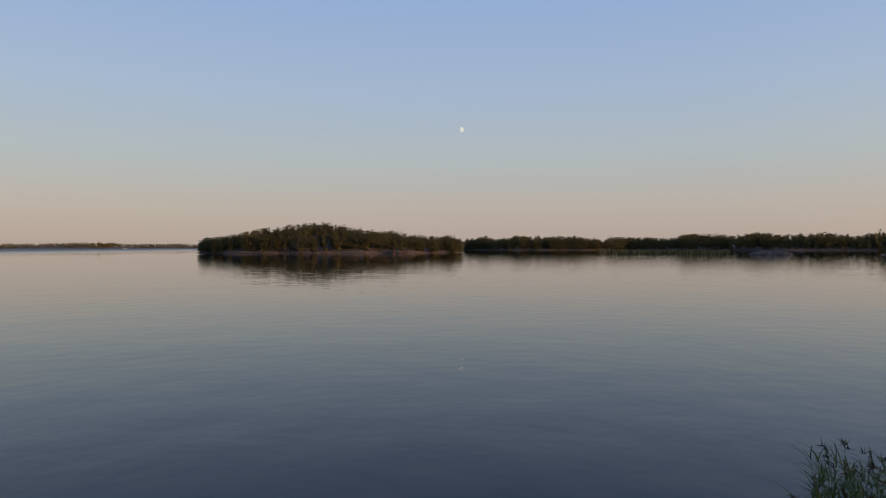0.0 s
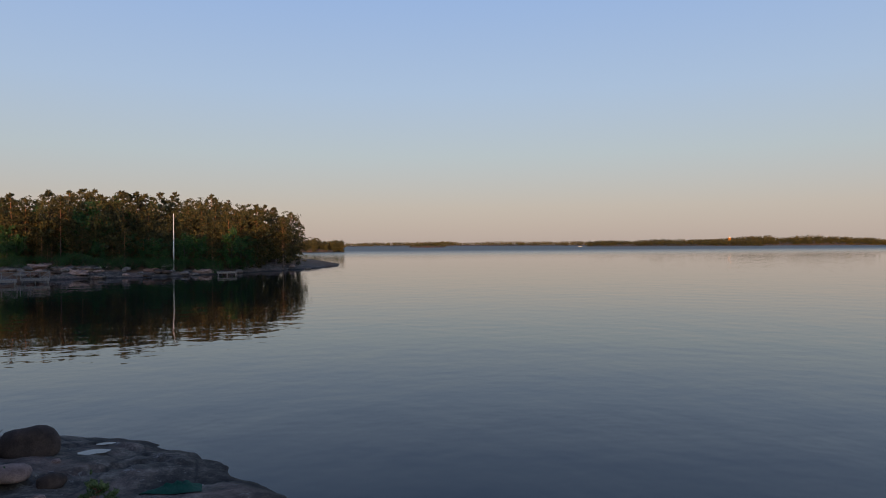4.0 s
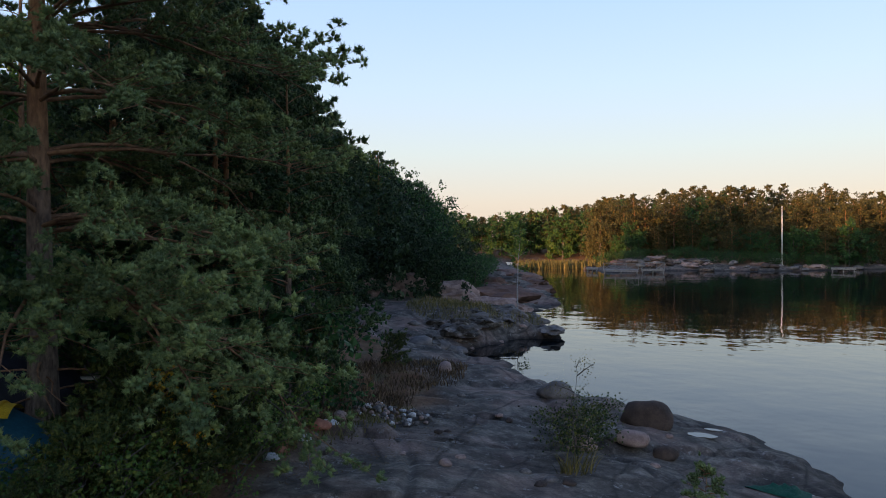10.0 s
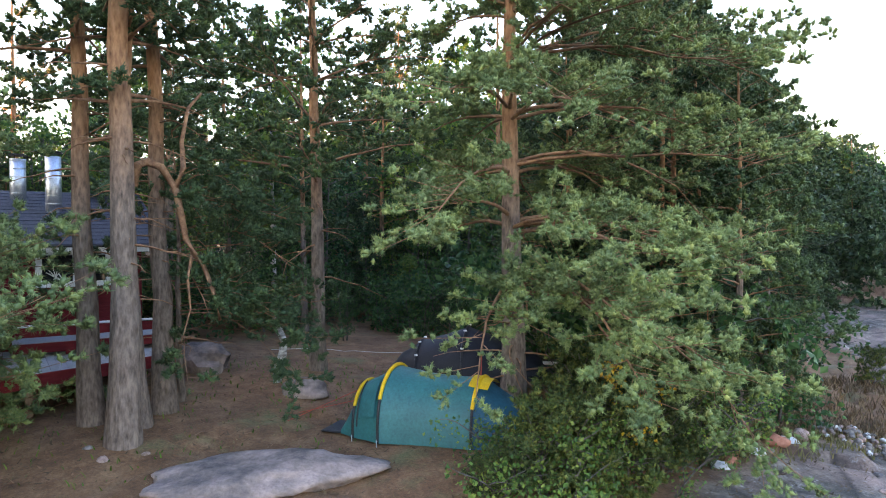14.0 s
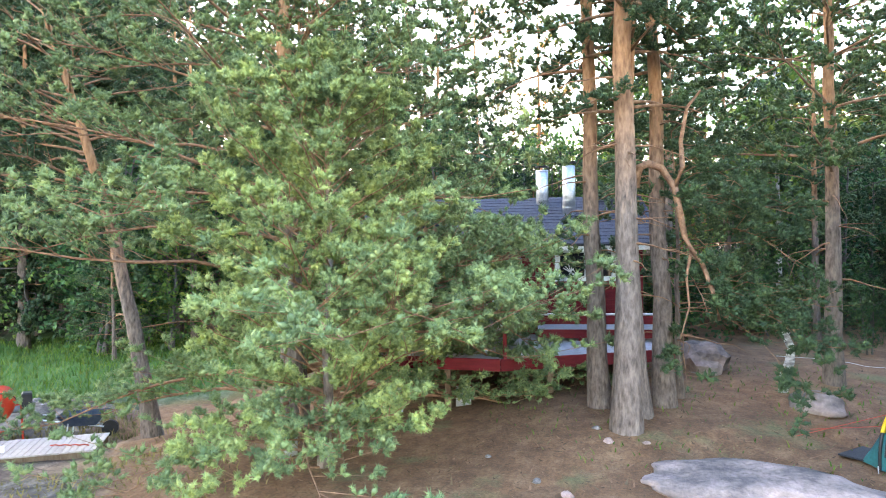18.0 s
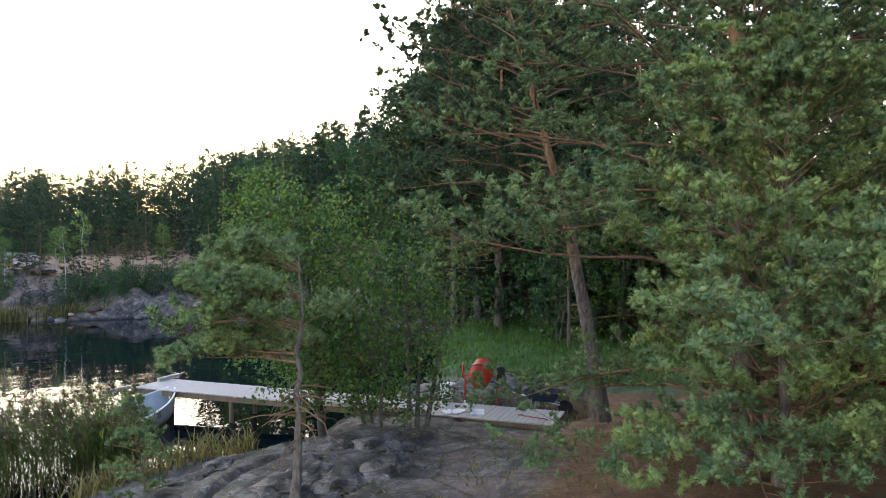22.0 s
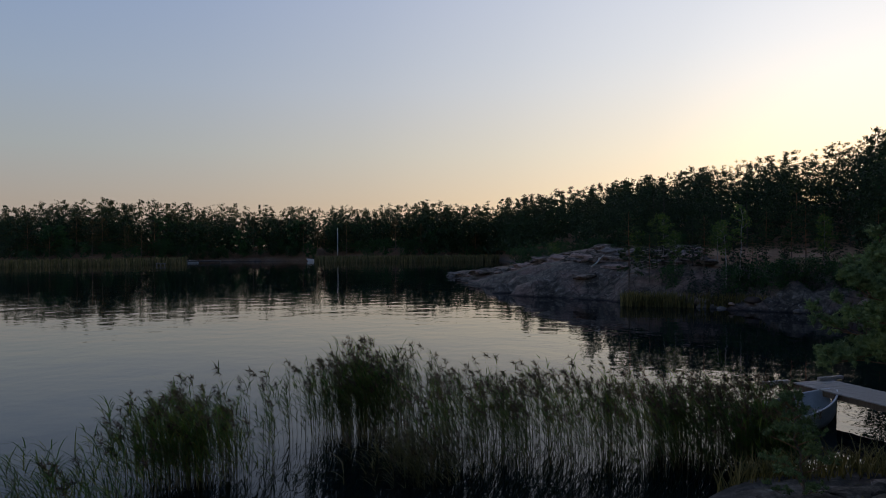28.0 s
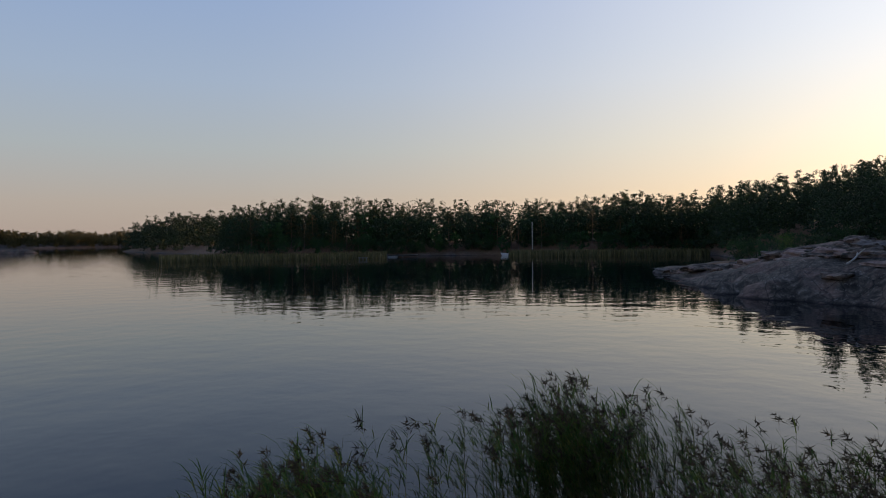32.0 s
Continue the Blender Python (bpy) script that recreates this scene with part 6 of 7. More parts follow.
    for xa, xb, za, zb in ((wa - 0.35, mx, wt - 0.05, wr), (mx, wb + 0.4, wr, wt - 0.05)):
        v = [(xa, wf - 0.25, za), (xb, wf - 0.25, zb), (xb, 1.5, zb), (xa, 1.5, za)]
        bm = bmesh.new()
        vs = [bm.verts.new(p) for p in v] + [bm.verts.new((p[0], p[1], p[2] + 0.08)) for p in v]
        for q in ((3, 2, 1, 0), (4, 5, 6, 7), (0, 1, 5, 4), (1, 2, 6, 5), (2, 3, 7, 6), (3, 0, 4, 7)):
            bm.faces.new([vs[i] for i in q])
        part("porch_roof", bm, M["shingle"], h, "dark felt porch roof")
        v = [(xa, wf - 0.28, za - 0.1), (xb, wf - 0.28, zb - 0.1), (xb, wf - 0.253, zb - 0.1), (xa, wf - 0.253, za - 0.1)]
        bm = bmesh.new()
        vs = [bm.verts.new(p) for p in v] + [bm.verts.new((p[0], p[1], p[2] + 0.12)) for p in v]
        for q in ((3, 2, 1, 0), (4, 5, 6, 7), (0, 1, 5, 4), (1, 2, 6, 5), (2, 3, 7, 6), (3, 0, 4, 7)):
            bm.faces.new([vs[i] for i in q])
        part("bargeboard", bm, M["plank_edge"], h, "brown gable board")


cottage()


def terrace():
    """Two levels of grey planks with red edges and low red rails."""
    t = thing("terrace", HOUSE, "grey plank terrace with red edge boards and rails", "terrace")
    # lower deck: front edge runs obliquely
    x0, x1 = -3.2, 3.0
    def front(x):
        return -4.1 + 0.42 * max(0, x - (-0.55)) - 0.28 * min(0, x + 0.55) * 0.6
    n = 44
    for k in range(n):
        xa, xb = x0 + k * (x1 - x0) / n, x0 + (k + 1) * (x1 - x0) / n - 0.008
        part("plank", box(bmesh.new(), xa, front((xa + xb) / 2), 0.08, xb, -0.35, 0.12), M["deck"], t)
    for a, b_ in ((x0, -0.55), (-0.55, x1)):
        p, q = Vector((a, front(a) - 0.02, 0)), Vector((b_, front(b_) - 0.02, 0))
        dv = q - p
        bm = bmesh.new()
        box(bm, 0, -0.035, -0.10, dv.length, 0.0, 0.132, 0.004)
        e = part("edge_board", bm, M["red_wall"], t, "red edge board")
        e.matrix_local = Matrix.Translation(p) @ Matrix.Rotation(math.atan2(dv.y, dv.x), 4, "Z")
    # upper step along the wall
    part("upper_deck", box(bmesh.new(), 0.2, -1.55, 0.36, 3.0, -0.1, 0.40), M["deck"], t, "raised grey plank step")
    part("step_board", box(bmesh.new(), 0.2, -1.60, 0.20, 3.0, -1.56, 0.39, 0.004), M["red_wall"], t, "red riser board")
    for x in (0.25, 1.15, 2.05, 2.95):
        part("post", box(bmesh.new(), x - 0.045, -1.52, 0.12, x + 0.045, -1.43, 0.35, 0.004), M["red_wall"], t)
    # rail with white top
    for z0, z1 in ((0.52, 0.70),):
        part("rail", box(bmesh.new(), -0.4, -1.66, z0, 3.0, -1.62, z1, 0.004), M["red_wall"], t, "red rail board")
    part("top_rail", box(bmesh.new(), -0.4, -1.70, 0.72, 3.0, -1.56, 0.755, 0.004), M["white_trim"], t, "white rail top")
    part("post", box(bmesh.new(), -0.5, front(-0.5) + 0.05, 0.12, -0.43, front(-0.5) + 0.12, 0.85, 0.004), M["red_wall"], t)
    for x in (-3.0, -1.6, 0.4, 1.8, 2.8):
        part("pillar", box(bmesh.new(), x - 0.06, front(x) + 0.1, -1.0, x + 0.06, front(x) + 0.22, 0.07, 0.005), M["plank_edge"], t)


terrace()
# panels and a planter leaning under the terrace
for az, r, w, hh, mat, name, lab, cat in ((201.6, 13.6, 0.42, 0.62, "concrete", "panel", "pale grey panel leaning under the terrace", "panel"), (195.6, 13.4, 0.3, 0.4, "concrete", "panel", "small pale panel under the terrace", "panel")):
    x, y = at_polar(az, r)
    bm = bmesh.new()
    box(bm, -w / 2, -0.02, 0, w / 2, 0.02, hh, 0.006)
    p = part(name, bm, M[mat])
    p.matrix_world = pose(x, y, ground_z(x, y) - 0.02, -8, 0, az - 90)
    tagged(p, lab, cat)


def planter():
    x, y = at_polar(204.0, 13.7)
    t = thing("planter", pose(x, y, ground_z(x, y), 0, 0, 204 - 90), "grey concrete planter with dark green leaves", "planter")
    bm = bmesh.new()
    box(bm, -0.3, -0.15, 0, 0.3, 0.15, 0.3, 0.015)
    part("trough", bm, M["concrete"], t)
    part("leaves", mesh_of("leaves", *leaves(np.random.default_rng(4), np.random.default_rng(3).normal(0, 1, (160, 3)) * [0.18, 0.09, 0.07] + [0, 0, 0.4], 0.09)), M["leaf_dark"], t)["kind"] = "stuff"


planter()


def lantern():
    x, y = at_polar(210.2, 10.9)
    t = thing("gas_bottle", pose(x, y, ground_z(x, y)), "grey steel bottle with a white cap", "bottle")
    part("body", cyl(bmesh.new(), (0, 0, 0), (0, 0, 0.42), 0.13, n=16), M["concrete"], t, "", True)
    part("shoulder", cyl(bmesh.new(), (0, 0, 0.42), (0, 0, 0.52), 0.13, 0.05, 16), M["concrete"], t)
    part("cap", cyl(bmesh.new(), (0, 0, 0.52), (0, 0, 0.62), 0.05, n=12), M["white_trim"], t, "white cap")


lantern()

# ---- jetty of pale planks, from the bank to the inlet
JA, JB = Vector((-12.15, -11.75, 0.80)), Vector((-5.15, -22.55, 0.80))


def jetty():
    d = JB - JA
    m = Matrix.Translation(JA) @ Matrix.Rotation(math.atan2(d.y, d.x), 4, "Z")
    t = thing("jetty", m, "long narrow jetty of pale new planks", "jetty")
    ln, n = d.length, 92
    me = None
    for k in range(n):
        w = ln / n - 0.010
        if me is None:
            bm = bmesh.new()
            box(bm, 0, -0.72, -0.035, w, 0.72, 0.0, 0.004)
            me = bpy.data.meshes.new("plank")
            bm.to_mesh(me)
            bm.free()
            me.materials.append(M["new_plank"])
        p = part("plank", me, None, t)
        p.matrix_local = Matrix.Translation((k * ln / n, rs.uniform(-0.015, 0.015), rs.uniform(-0.003, 0.003)))
    for y in (-0.6, 0.6):
        part("beam", box(bmesh.new(), 0, y - 0.05, -0.20, ln, y + 0.05, -0.04, 0.006), M["plank_edge"], t, "brown bearer beam")
    part("kerb_beam", box(bmesh.new(), 3.2, 0.62, 0.004, 6.6, 0.74, 0.10, 0.006), M["new_plank"], t, "loose pale kerb beam")
    for y in (-1.1, 0.95):
        part("end_beam", box(bmesh.new(), ln - 0.14, y, 0.004, ln - 0.02, y + 0.9, 0.11, 0.006), M["new_plank"], t)
    for x in (2.2, 4.6, 7.0, 9.4, ln - 0.3):
        for y in (-0.55, 0.55):
            part("pile", cyl(bmesh.new(), (x, y, -2.2), (x, y, -0.06), 0.07, n=10), M["plank_edge"], t)


jetty()


def mixer():
    x, y = at_polar(230.6, 18.8)
    t = thing("cement_mixer", pose(x, y, ground_z(x, y), 0, 0, 230 - 90), "orange-red cement mixer with black motor box", "cement mixer")
    prof = ((-0.36, 0.14), (-0.30, 0.24), (-0.12, 0.31), (0.06, 0.325), (0.10, 0.335), (0.14, 0.325), (0.34, 0.21), (0.38, 0.215))
    n = 24
    v, f = [], []
    for k, (s, r) in enumerate(prof):
        for a in range(n):
            v.append((r * math.cos(a * 6.2832 / n), r * math.sin(a * 6.2832 / n), s))
    f = [(k * n + a, k * n + (a + 1) % n, (k + 1) * n + (a + 1) % n, (k + 1) * n + a) for k in range(len(prof) - 1) for a in range(n)]
    dr = part("drum", mesh_of("drum", v, f, True), M["mixer"], t, "orange-red steel drum")
    dr.matrix_local = pose(0, 0, 0.92, -38, 12, 0)
    part("drum_bottom", cyl(bmesh.new(), (0, 0, -0.37), (0, 0, -0.34), 0.15, n=20), M["mixer"], dr)
    part("drum_band", cyl(bmesh.new(), (0, 0, 0.085), (0, 0, 0.115), 0.342, n=24), M["black"], dr, "dark gear ring")
    for xx in (-0.46, 0.46):
        part("leg", cyl(bmesh.new(), (xx, -0.3, 0), (xx * 0.95, 0.05, 0.85), 0.025, n=8), M["mixer"], t)
        part("leg", cyl(bmesh.new(), (xx, 0.35, 0), (xx * 0.95, 0.05, 0.85), 0.025, n=8), M["mixer"], t)
    part("crossbar", cyl(bmesh.new(), (-0.46, -0.2, 0.32), (0.46, -0.2, 0.32), 0.022, n=8), M["mixer"], t)
    part("yoke", cyl(bmesh.new(), (-0.47, 0.05, 0.86), (0.47, 0.05, 0.86), 0.025, n=8), M["mixer"], t)
    ring = np.array([(-0.50, 0.05 + 0.2 * math.cos(a), 1.0 + 0.2 * math.sin(a)) for a in np.linspace(0, 6.2832, 17)])
    part("hand_wheel", mesh_of("hand_wheel", *tube(ring, np.full(17, 0.02), 7), True), M["mixer"], t, "red tilting wheel")
    bm = bmesh.new()
    box(bm, 0.44, -0.16, 0.66, 0.66, 0.18, 1.14, 0.03)
    part("motor_box", bm, M["black"], t, "black motor housing")
    for xx in (-0.46, 0.46):
        w = part("wheel", cyl(bmesh.new(), (xx - 0.04, 0.35, 0.1), (xx + 0.04, 0.35, 0.1), 0.11, n=16), M["black"], t)


mixer()


def tub():
    x, y = at_polar(233.4, 18.7)
    t = thing("tub", pose(x, y, 0.80, 0, 0, 20), "white plastic tub with a lid", "tub")
    bm = bmesh.new()
    r = box(bm, -0.2, -0.16, 0, 0.2, 0.16, 0.34, 0.02)
    part("body", bm, M["white_trim"], t)
    bm = bmesh.new()
    box(bm, -0.215, -0.175, 0.342, 0.215, 0.175, 0.38, 0.01)
    part("lid", bm, M["white_trim"], t)
    t.location.z = ground_z(x, y) + 0.15
    u, v = at_polar(231.6, 17.4)
    c = thing("bucket", pose(u, v, 0.80), "white bucket standing on the jetty", "bucket")
    bm = bmesh.new()
    cyl(bm, (0, 0, 0), (0, 0, 0.26), 0.10, 0.125, 16)
    part("pail", bm, M["white_trim"], c, "", True)
    part("rim", cyl(bmesh.new(), (0, 0, 0.245), (0, 0, 0.27), 0.133, n=16), M["white_trim"], c)
    ring = np.array([(0.13 * math.cos(a), 0.03, 0.25 + 0.1 * math.sin(a)) for a in np.linspace(0, math.pi, 9)])
    part("bail", mesh_of("bail", *tube(ring, np.full(9, 0.004), 5)), M["steel"], c)
    for i, (az, r, w, l, ang) in enumerate(((232.6, 17.35, 0.3, 0.5, 20), (230.9, 17.3, 0.35, 0.6, 50), (233.4, 17.3, 0.25, 0.4, 70))):
        x, y = at_polar(az, r)
        bm = bmesh.new()
        bmesh.ops.create_grid(bm, x_segments=6, y_segments=6, size=0.5)
        for vv in bm.verts:
            vv.co = Vector((vv.co.x * l, vv.co.y * w, 0.012 + 0.03 * max(0, noise.noise(vv.co * 4 + Vector((i, 0, 0))))))
        g = bmesh.ops.extrude_face_region(bm, geom=bm.faces[:])
        bmesh.ops.translate(bm, verts=[e for e in g["geom"] if isinstance(e, bmesh.types.BMVert)], vec=(0, 0, 0.006))
        s_ = part("paper_sack", bm, M["white_trim"])
        s_.matrix_world = pose(x, y, 0.80, 0, 0, ang)
        tagged(s_, "crumpled white paper sack lying on the jetty", "sack", "sacks on the jetty")
    ring = [Vector((*at_polar(227.5 - 2.5 * k / 8, 17.0 - 0.05 * k), 0.82 + 0.02 * (k % 2))) for k in range(9)]
    hose = part("hose", mesh_of("hose", *tube(np.array(ring), np.full(9, 0.014), 6), True), M["rope"])
    tagged(hose, "dark red hose lying on the jetty", "hose")


tub()


def wheelbarrow():
    x, y = at_polar(225.4, 18.6)
    t = thing("wheelbarrow", pose(x, y, ground_z(x, y), 0, 0, 120), "dark blue-grey wheelbarrow tray beside rubble", "wheelbarrow")
    v = [(-0.3, -0.2, 0.32), (0.35, -0.2, 0.32), (0.35, 0.2, 0.32), (-0.3, 0.2, 0.32), (-0.48, -0.34, 0.6), (0.58, -0.34, 0.6), (0.58, 0.34, 0.6), (-0.48, 0.34, 0.6)]
    bm = bmesh.new()
    vs = [bm.verts.new(p) for p in v]
    for q in ((0, 3, 2, 1), (0, 1, 5, 4), (1, 2, 6, 5), (2, 3, 7, 6), (3, 0, 4, 7)):
        bm.faces.new([vs[i] for i in q])
    bmesh.ops.solidify(bm, geom=bm.faces[:], thickness=0.02)
    part("tray", bm, M["barrow"], t, "blue-grey steel tray")
    for y_ in (-0.25, 0.25):
        part("handle", cyl(bmesh.new(), (-0.95, y_, 0.55), (0.5, y_ * 0.4, 0.25), 0.02, n=8), M["steel"], t)
        part("leg", cyl(bmesh.new(), (-0.25, y_, 0.4), (-0.3, y_, 0.0), 0.018, n=8), M["steel"], t)
    part("wheel", cyl(bmesh.new(), (0.62, -0.05, 0.19), (0.62, 0.05, 0.19), 0.19, n=18), M["black"], t)


wheelbarrow()
for i in range(12):
    x, y = at_polar(226.5 + rs.uniform(-2, 1.5), 17.9 + rs.uniform(-0.4, 0.3))
    lay("stone", pebbles[i % 6], M[("stone", "stone_white", "stone", "black")[i % 4]], x, y, "rubble stone beside the jetty", group="rubble", size=rs.uniform(0.25, 0.5), turn=i)


def rowing_boat():
    """A small open boat, bow towards the jetty's end."""
    t = thing("rowing_boat", pose(-5.45, -21.4, 0.0, 0, 0, math.degrees(math.atan2(2.6, 2.3))), "pale grey open rowing boat moored at the jetty", "boat")
    ln, n, m = 3.9, 14, 9
    outer, inner = [], []
    for i in range(n + 1):
        u = i / n
        w = 0.68 * (math.sin(math.pi * min(0.5, u * 0.85 + 0.02)) ** 0.7) * (1 if u < 0.9 else 1 - (u - 0.9) * 0.8)
        sheer = 0.52 + 0.28 * (1 - u) ** 2
        keel = -0.12 + 0.45 * max(0, 0.25 - u) ** 1.2 * 4 * 0.5
        for rows_, off in ((outer, 0), (inner, 0.035)):
            rows_.append([(u * ln + off * (1 if u < 0.5 else -1), (w - off) * math.cos(a), (keel + off) + (sheer - keel - off) * (1 - abs(math.sin(a)) ** 0.6)) for a in np.linspace(0, math.pi, m)])
    part("hull", mesh_of("hull", *loft(np.array(outer)), True), M["alu"], t)
    part("lining", mesh_of("lining", *loft(np.array(inner)), True), M["alu"], t)
    edge = [r[0] for r in outer] + [outer[-1][-1]] + [r[-1] for r in outer[::-1]]
    part("gunwale", mesh_of("gunwale", *tube(np.array(edge), np.full(len(edge), 0.028), 7), True), M["white_trim"], t, "pale gunwale")
    tr = np.array(outer[-1])
    bm = bmesh.new()
    bm.faces.new([bm.verts.new(p) for p in tr])
    bmesh.ops.solidify(bm, geom=bm.faces[:], thickness=0.04)
    part("transom", bm, M["alu"], t)
    for x in (0.75, 1.9, 3.0):
        part("thwart", box(bmesh.new(), x - 0.13, -0.58 if x > 1 else -0.36, 0.27, x + 0.13, 0.58 if x > 1 else 0.36, 0.31, 0.008), M["new_plank"], t)
    rp = np.array([(0.05, 0, 0.72), (-0.4, -0.2, 0.6), (-0.8, -0.3, 0.8)])
    part("mooring_rope", mesh_of("mooring_rope", *tube(rp, np.full(3, 0.012), 5)), M["tape"], t)


rowing_boat()

# fishing net and float on the slab, pools
x, y = -0.9, 14.1
bm = bmesh.new()
bmesh.ops.create_grid(bm, x_segments=22, y_segments=16, size=0.5)
for v in bm.verts:
    e = max(0, 1 - (v.co.x * 2) ** 2) * max(0, 1 - (v.co.y * 2) ** 2)
    px, py = v.co.x * 1.1, v.co.y * 0.75
    v.co = Vector((px, py, ground_z(x + px, y + py) - ground_z(x, y) + 0.02 + e * (0.10 + 0.16 * abs(noise.noise(Vector((px * 5, py * 5, 0)))))))
ob = part("fishing_net", bm, M["net"], None, "", True)
ob.matrix_world = pose(x, y, ground_z(x, y))
tagged(ob, "heap of green fishing net on the rock", "net")
lay("stone", pebbles[2], M["stone_white"], -0.35, 14.3, "small white net float lying on rock", "float", size=0.16)
pool_m, nt_, b_ = material("rain_pool", 0.02, 0, 0.5)
b_.inputs["Base Color"].default_value = (0.01, 0.012, 0.014, 1)
for x, y, a, b in ((-2.7, 16.9, 0.34, 0.2), (-2.6, 17.9, 0.22, 0.10)):
    bm = bmesh.new()
    for v in bmesh.ops.create_circle(bm, cap_ends=True, radius=1.0, segments=24)["verts"]:
        k = 1 + 0.25 * noise.noise(v.co * 2)
        v.co = Vector((v.co.x * a * k, v.co.y * b * k, 0))
    ob = part("rain_pool", bm, pool_m)
    ob.matrix_world = pose(x, y, max(ground_z(x + dx, y + dy) for dx in (-0.2, 0, 0.2) for dy in (-0.15, 0, 0.15)) + 0.012)
    tagged(ob, "shallow rain pool in the rock", "pool", kind="structure")

# driftwood on the far rock
x, y = at_polar(273.3, 66)
d = thing("driftwood", pose(x, y, max(0.1, ground_z(x, y)), 0, 0, 100), "bleached driftwood trunk on the rock", "driftwood")
part("log", mesh_of("log", *tube(np.array(((0, 0, 0), (0.3, 0.4, 0.35), (0.3, 0.7, 0.75), (0.6, 1.1, 1.2))), (0.08, 0.07, 0.06, 0.03), 8), True), M["stone_white"], d)
part("branch", mesh_of("branch", *tube(np.array(((0.3, 0.55, 0.55), (-0.2, 0.7, 0.85), (-0.5, 0.8, 0.8))), (0.045, 0.035, 0.02), 6), True), M["stone_white"], d)

# ---- across the cove: flagpole, bench, landing stages


def pole(az, r, base, top, label, name="flagpole"):
    x, y = at_polar(az, r)
    t = thing(name, pose(x, y, base), label, "flagpole")
    part("mast", cyl(bmesh.new(), (0, 0, -0.3), (0, 0, top - base), 0.105, 0.065, 10), M["white_trim"], t, "", True)
    part("knob", cyl(bmesh.new(), (0, 0, top - base), (0, 0, top - base + 0.15), 0.08, 0.05, 10), M["white_trim"], t)
    part("foot", box(bmesh.new(), -0.25, -0.25, -0.3, 0.25, 0.25, 0.12, 0.03), M["concrete"], t)


x, y = at_polar(93.4, 124)
pole(93.4, 124, ground_z(x, y), EYE_Z + 124 * math.tan(radians(2.48)), "tall white flagpole with no flag on the point")
x, y = at_polar(294.57, 211)
pole(294.57, 211, max(0.5, ground_z(x, y)), EYE_Z + 211 * math.tan(radians(1.31)), "tall white pole on the far shore")


M["stage_wood"] = mottled("weathered_stage_wood", (0.15, 0.14, 0.13), (0.29, 0.275, 0.255), 6, 0.9, bump=0.3)


def stage(az, r, w, dp, turn, rail, label):
    x, y = at_polar(az, r)
    t = thing("landing_stage", pose(x, y, 0.0, 0, 0, turn), label, "jetty")
    n = max(6, int(w / 0.4))
    for k in range(n):
        part("plank", box(bmesh.new(), -w / 2 + k * w / n, -dp / 2, 0.62, -w / 2 + (k + 1) * w / n - 0.03, dp / 2, 0.68), M["stage_wood"], t)
    for k in range(3):
        xx = -w / 2 + 0.2 + k * (w - 0.4) / 2
        for yy in (-dp / 2 + 0.2, dp / 2 - 0.2):
            part("pile", cyl(bmesh.new(), (xx, yy, -1.5), (xx, yy, 0.6), 0.09, n=8), M["stage_wood"], t)
    part("edge_board", box(bmesh.new(), -w / 2, -dp / 2 - 0.06, 0.35, w / 2, -dp / 2, 0.67), M["stage_wood"], t)
    if rail:
        for k in range(4):
            xx = -w / 2 + k * w / 3
            part("rail_post", box(bmesh.new(), xx - 0.05, -dp / 2, 0.68, xx + 0.05, -dp / 2 + 0.1, 1.65), M["stage_wood"], t)
            if k < 3:
                bm = bmesh.new()
                cyl(bm, (xx, -dp / 2 + 0.05, 0.75), (xx + w / 3, -dp / 2 + 0.05, 1.6), 0.04, n=6)
                part("brace", bm, M["stage_wood"], t)
        part("top_rail", box(bmesh.new(), -w / 2, -dp / 2, 1.6, w / 2, -dp / 2 + 0.1, 1.7), M["stage_wood"], t)


stage(105.3, 105, 5.0, 3, 15, True, "grey plank landing stage on the point with a low rail")
stage(102.8, 107, 3.4, 1.2, 13, True, "grey gangway with weathered cross-braced rails")
stage(107.6, 112, 1.8, 1.2, 15, False, "small grey landing stage at the reeds")
stage(89.4, 119, 3.2, 1.0, 0, False, "low grey landing stage on the point")
stage(305.2, 199, 9.0, 2.0, 35, False, "long pale floating stage at the far shore")
stage(308.4, 178, 2.2, 1.6, 35, False, "small bathing raft off the far shore")


def garden_bench():
    x, y = at_polar(93.9, 124.5)
    t = thing("bench", pose(x, y, ground_z(x, y), 0, 0, 4), "pale wooden bench beside the flagpole", "bench")
    part("seat", box(bmesh.new(), -0.9, -0.25, 0.42, 0.9, 0.25, 0.48), M["concrete"], t)
    for z in (0.65, 0.85, 1.05):
        part("back_slat", box(bmesh.new(), -0.9, 0.22, z, 0.9, 0.27, z + 0.13), M["concrete"], t)
    for x_ in (-0.8, 0.8):
        part("leg", box(bmesh.new(), x_ - 0.05, -0.22, -0.2, x_ + 0.05, 0.25, 0.42), M["concrete"], t)


garden_bench()


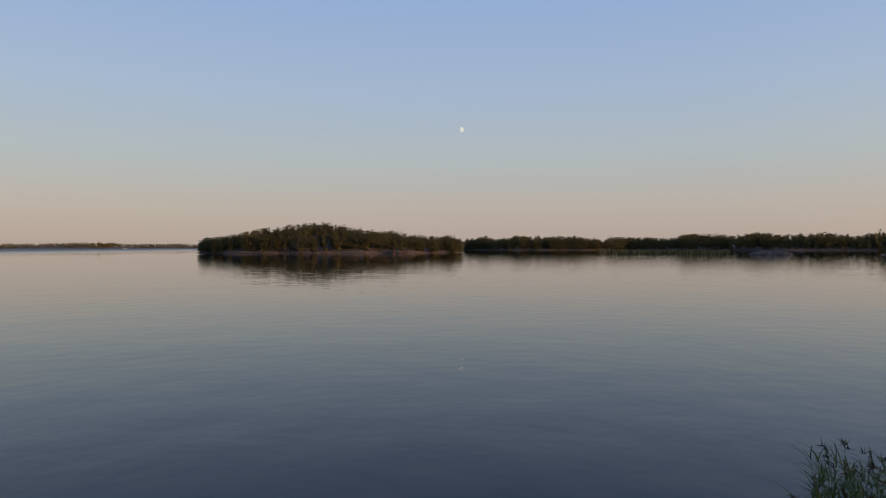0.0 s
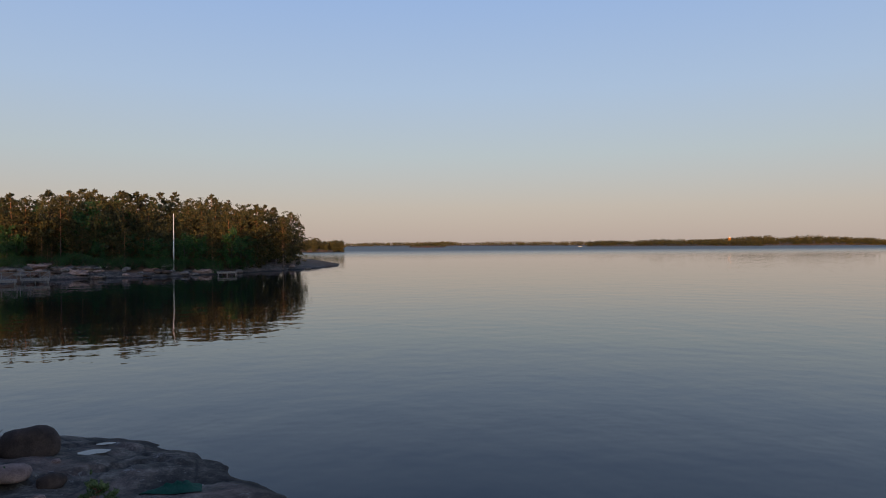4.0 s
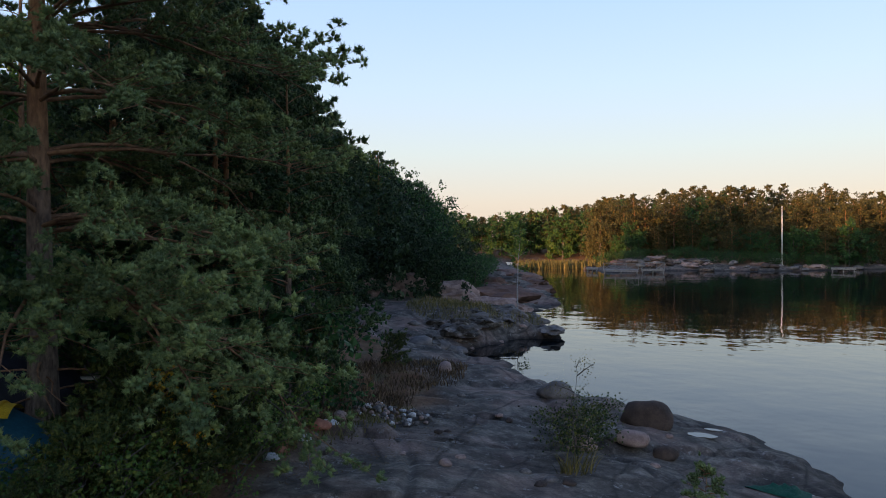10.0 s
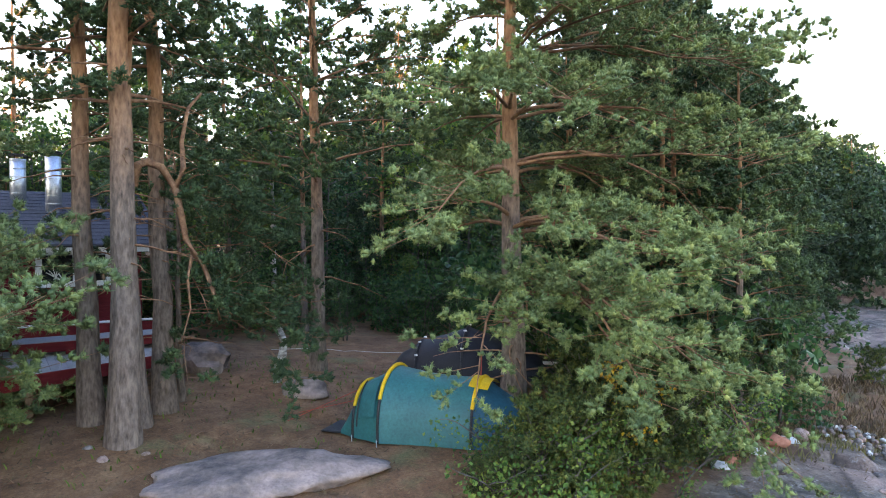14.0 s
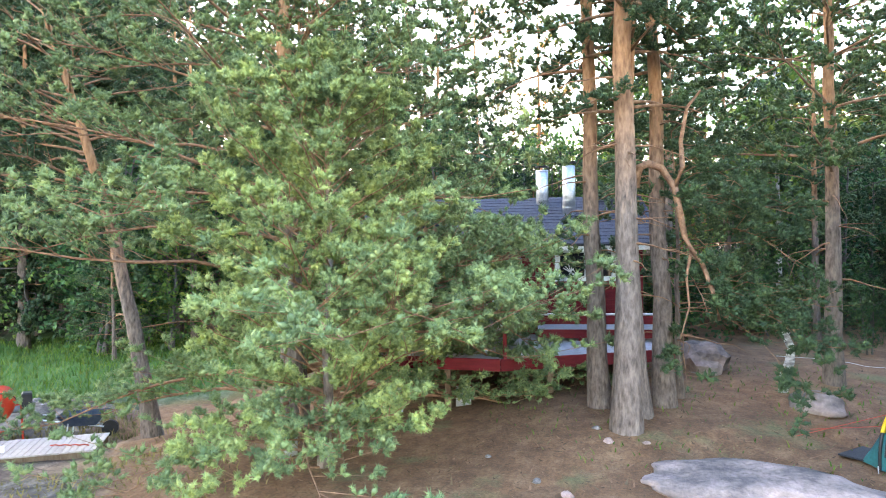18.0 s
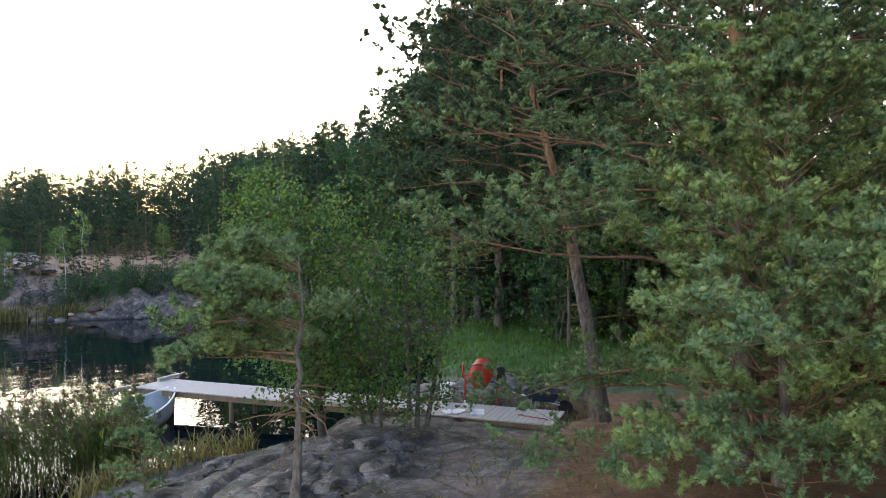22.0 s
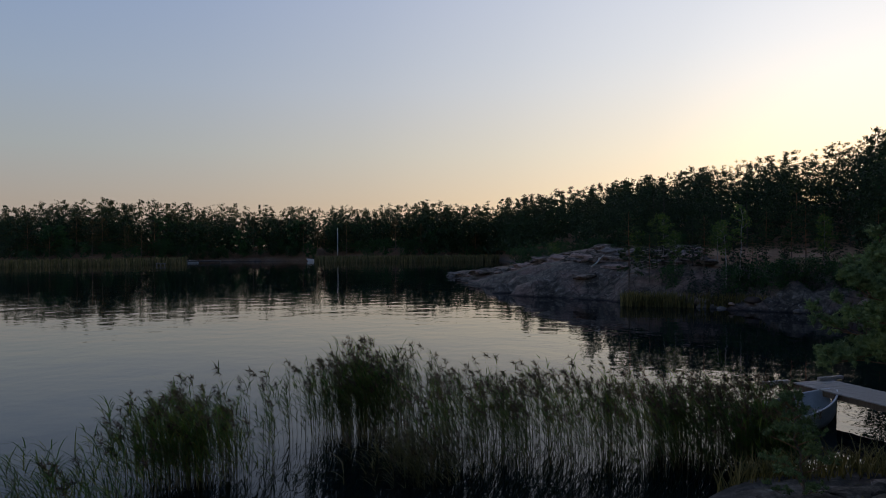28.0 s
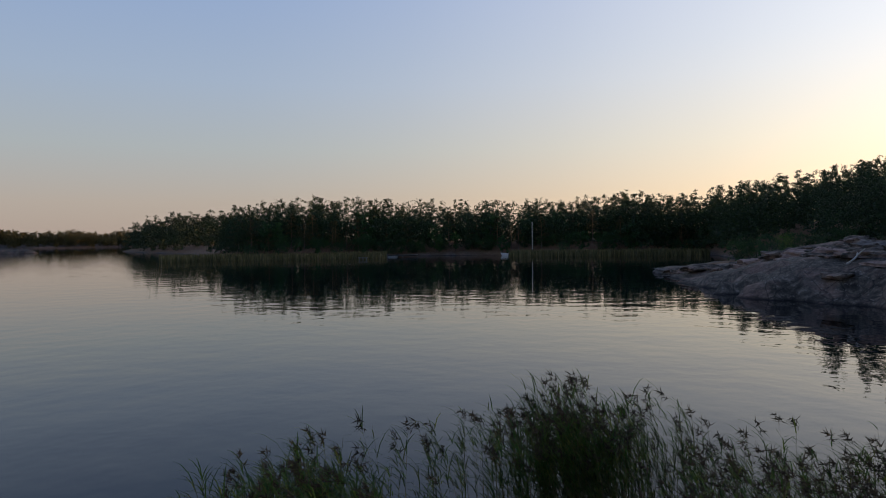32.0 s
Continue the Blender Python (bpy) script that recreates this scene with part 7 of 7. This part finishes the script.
def far_boat(az, r, ln, label):
    x, y = at_polar(az, r)
    t = thing("motor_boat", pose(x, y, 0, 0, 0, az + 80), label, "boat")
    v = [(-ln / 2, -0.7, -0.2), (ln / 2 - 0.8, -0.6, -0.2), (ln / 2 - 0.8, 0.6, -0.2), (-ln / 2, 0.7, -0.2), (-ln / 2, -0.9, 0.6), (ln / 2 - 0.5, -0.7, 0.75), (ln / 2, 0, 0.85), (ln / 2 - 0.5, 0.7, 0.75), (-ln / 2, 0.9, 0.6)]
    bm = bmesh.new()
    vs = [bm.verts.new(p) for p in v]
    for q in ((0, 3, 2, 1), (0, 1, 5, 4), (1, 2, 7, 6, 5), (2, 3, 8, 7), (3, 0, 4, 8), (4, 5, 6, 7, 8)):
        bm.faces.new([vs[i] for i in q])
    part("hull", bm, M["white_trim"], t)
    part("windscreen", box(bmesh.new(), -0.1, -0.5, 0.65, 0.1, 0.5, 1.05), M["glass"], t)
    part("outboard", box(bmesh.new(), -ln / 2 - 0.3, -0.15, 0.2, -ln / 2, 0.15, 1.0), M["black"], t)


far_boat(306.4, 202, 5.5, "white motor boat moored at the far stage")
far_boat(296.6, 203, 4.2, "small pale boat at the far shore")
far_boat(114.0, 136, 3.6, "pale small boat at the head of the cove")
far_boat(60.2, 1380, 9.0, "white motor cruiser far out on the water")
far_boat(25.2, 2050, 12.0, "white boat under the distant coast")

# beacon tower on a distant island, and cabins
x, y = at_polar(48.7, 1760)
t = thing("beacon", pose(x, y, 8), "orange and white beacon tower on a distant island", "beacon")
part("tower", box(bmesh.new(), -2.2, -2.2, -2, 2.2, 2.2, 11, 0.1), M["orange"], t)
part("cap", box(bmesh.new(), -2.5, -2.5, 11.02, 2.5, 2.5, 13, 0.1), M["white_trim"], t)
for az, r, w in ((3.2, 512, 3.2), (4.1, 513, 2.4)):
    x, y = at_polar(az, r)
    t = thing("cabin", pose(x, y, 1.0, 0, 0, az + 90), "small brown cabin on the island shore", "cabin", "shore cabins")
    part("wall", box(bmesh.new(), -w / 2, -1.2, -1.2, w / 2, 1.2, 1.2), M["boulder"], t)
    v = [(-w / 2 - 0.2, -1.4, 1.2), (w / 2 + 0.2, -1.4, 1.2), (w / 2 + 0.2, 1.4, 1.2), (-w / 2 - 0.2, 1.4, 1.2), (-w / 2 - 0.2, 0, 2.0), (w / 2 + 0.2, 0, 2.0)]
    bm = bmesh.new()
    vs = [bm.verts.new(p) for p in v]
    for q in ((0, 1, 5, 4), (2, 3, 4, 5), (1, 2, 5), (3, 0, 4), (3, 2, 1, 0)):
        bm.faces.new([vs[i] for i in q])
    part("roof", bm, M["shingle"], t)

# the half moon
moon_m, nt_, b_ = material("moonlight", 1.0)
b_.inputs["Base Color"].default_value = (0, 0, 0, 1)
b_.inputs["Emission Color"].default_value = (0.95, 0.93, 0.88, 1)
b_.inputs["Emission Strength"].default_value = 0.75
bm = bmesh.new()
pts = [(math.cos(a) * (1 if math.cos(a) > 0 else 0.45), math.sin(a)) for a in np.linspace(0, 6.2832, 33)[:-1]]
bm.faces.new([bm.verts.new((15 * u, 15 * v, 0)) for u, v in pts])
moon = part("moon", bm, moon_m)
c = Vector((math.cos(radians(-1.56)) * math.cos(radians(9.87)), math.sin(radians(-1.56)) * math.cos(radians(9.87)), math.sin(radians(9.87)))) * 4000
moon.matrix_world = look(c, (0, 0, 5)) @ Matrix.Rotation(math.pi, 4, "Y")
tagged(moon, "pale half moon in the dusk sky", "moon", kind="structure")
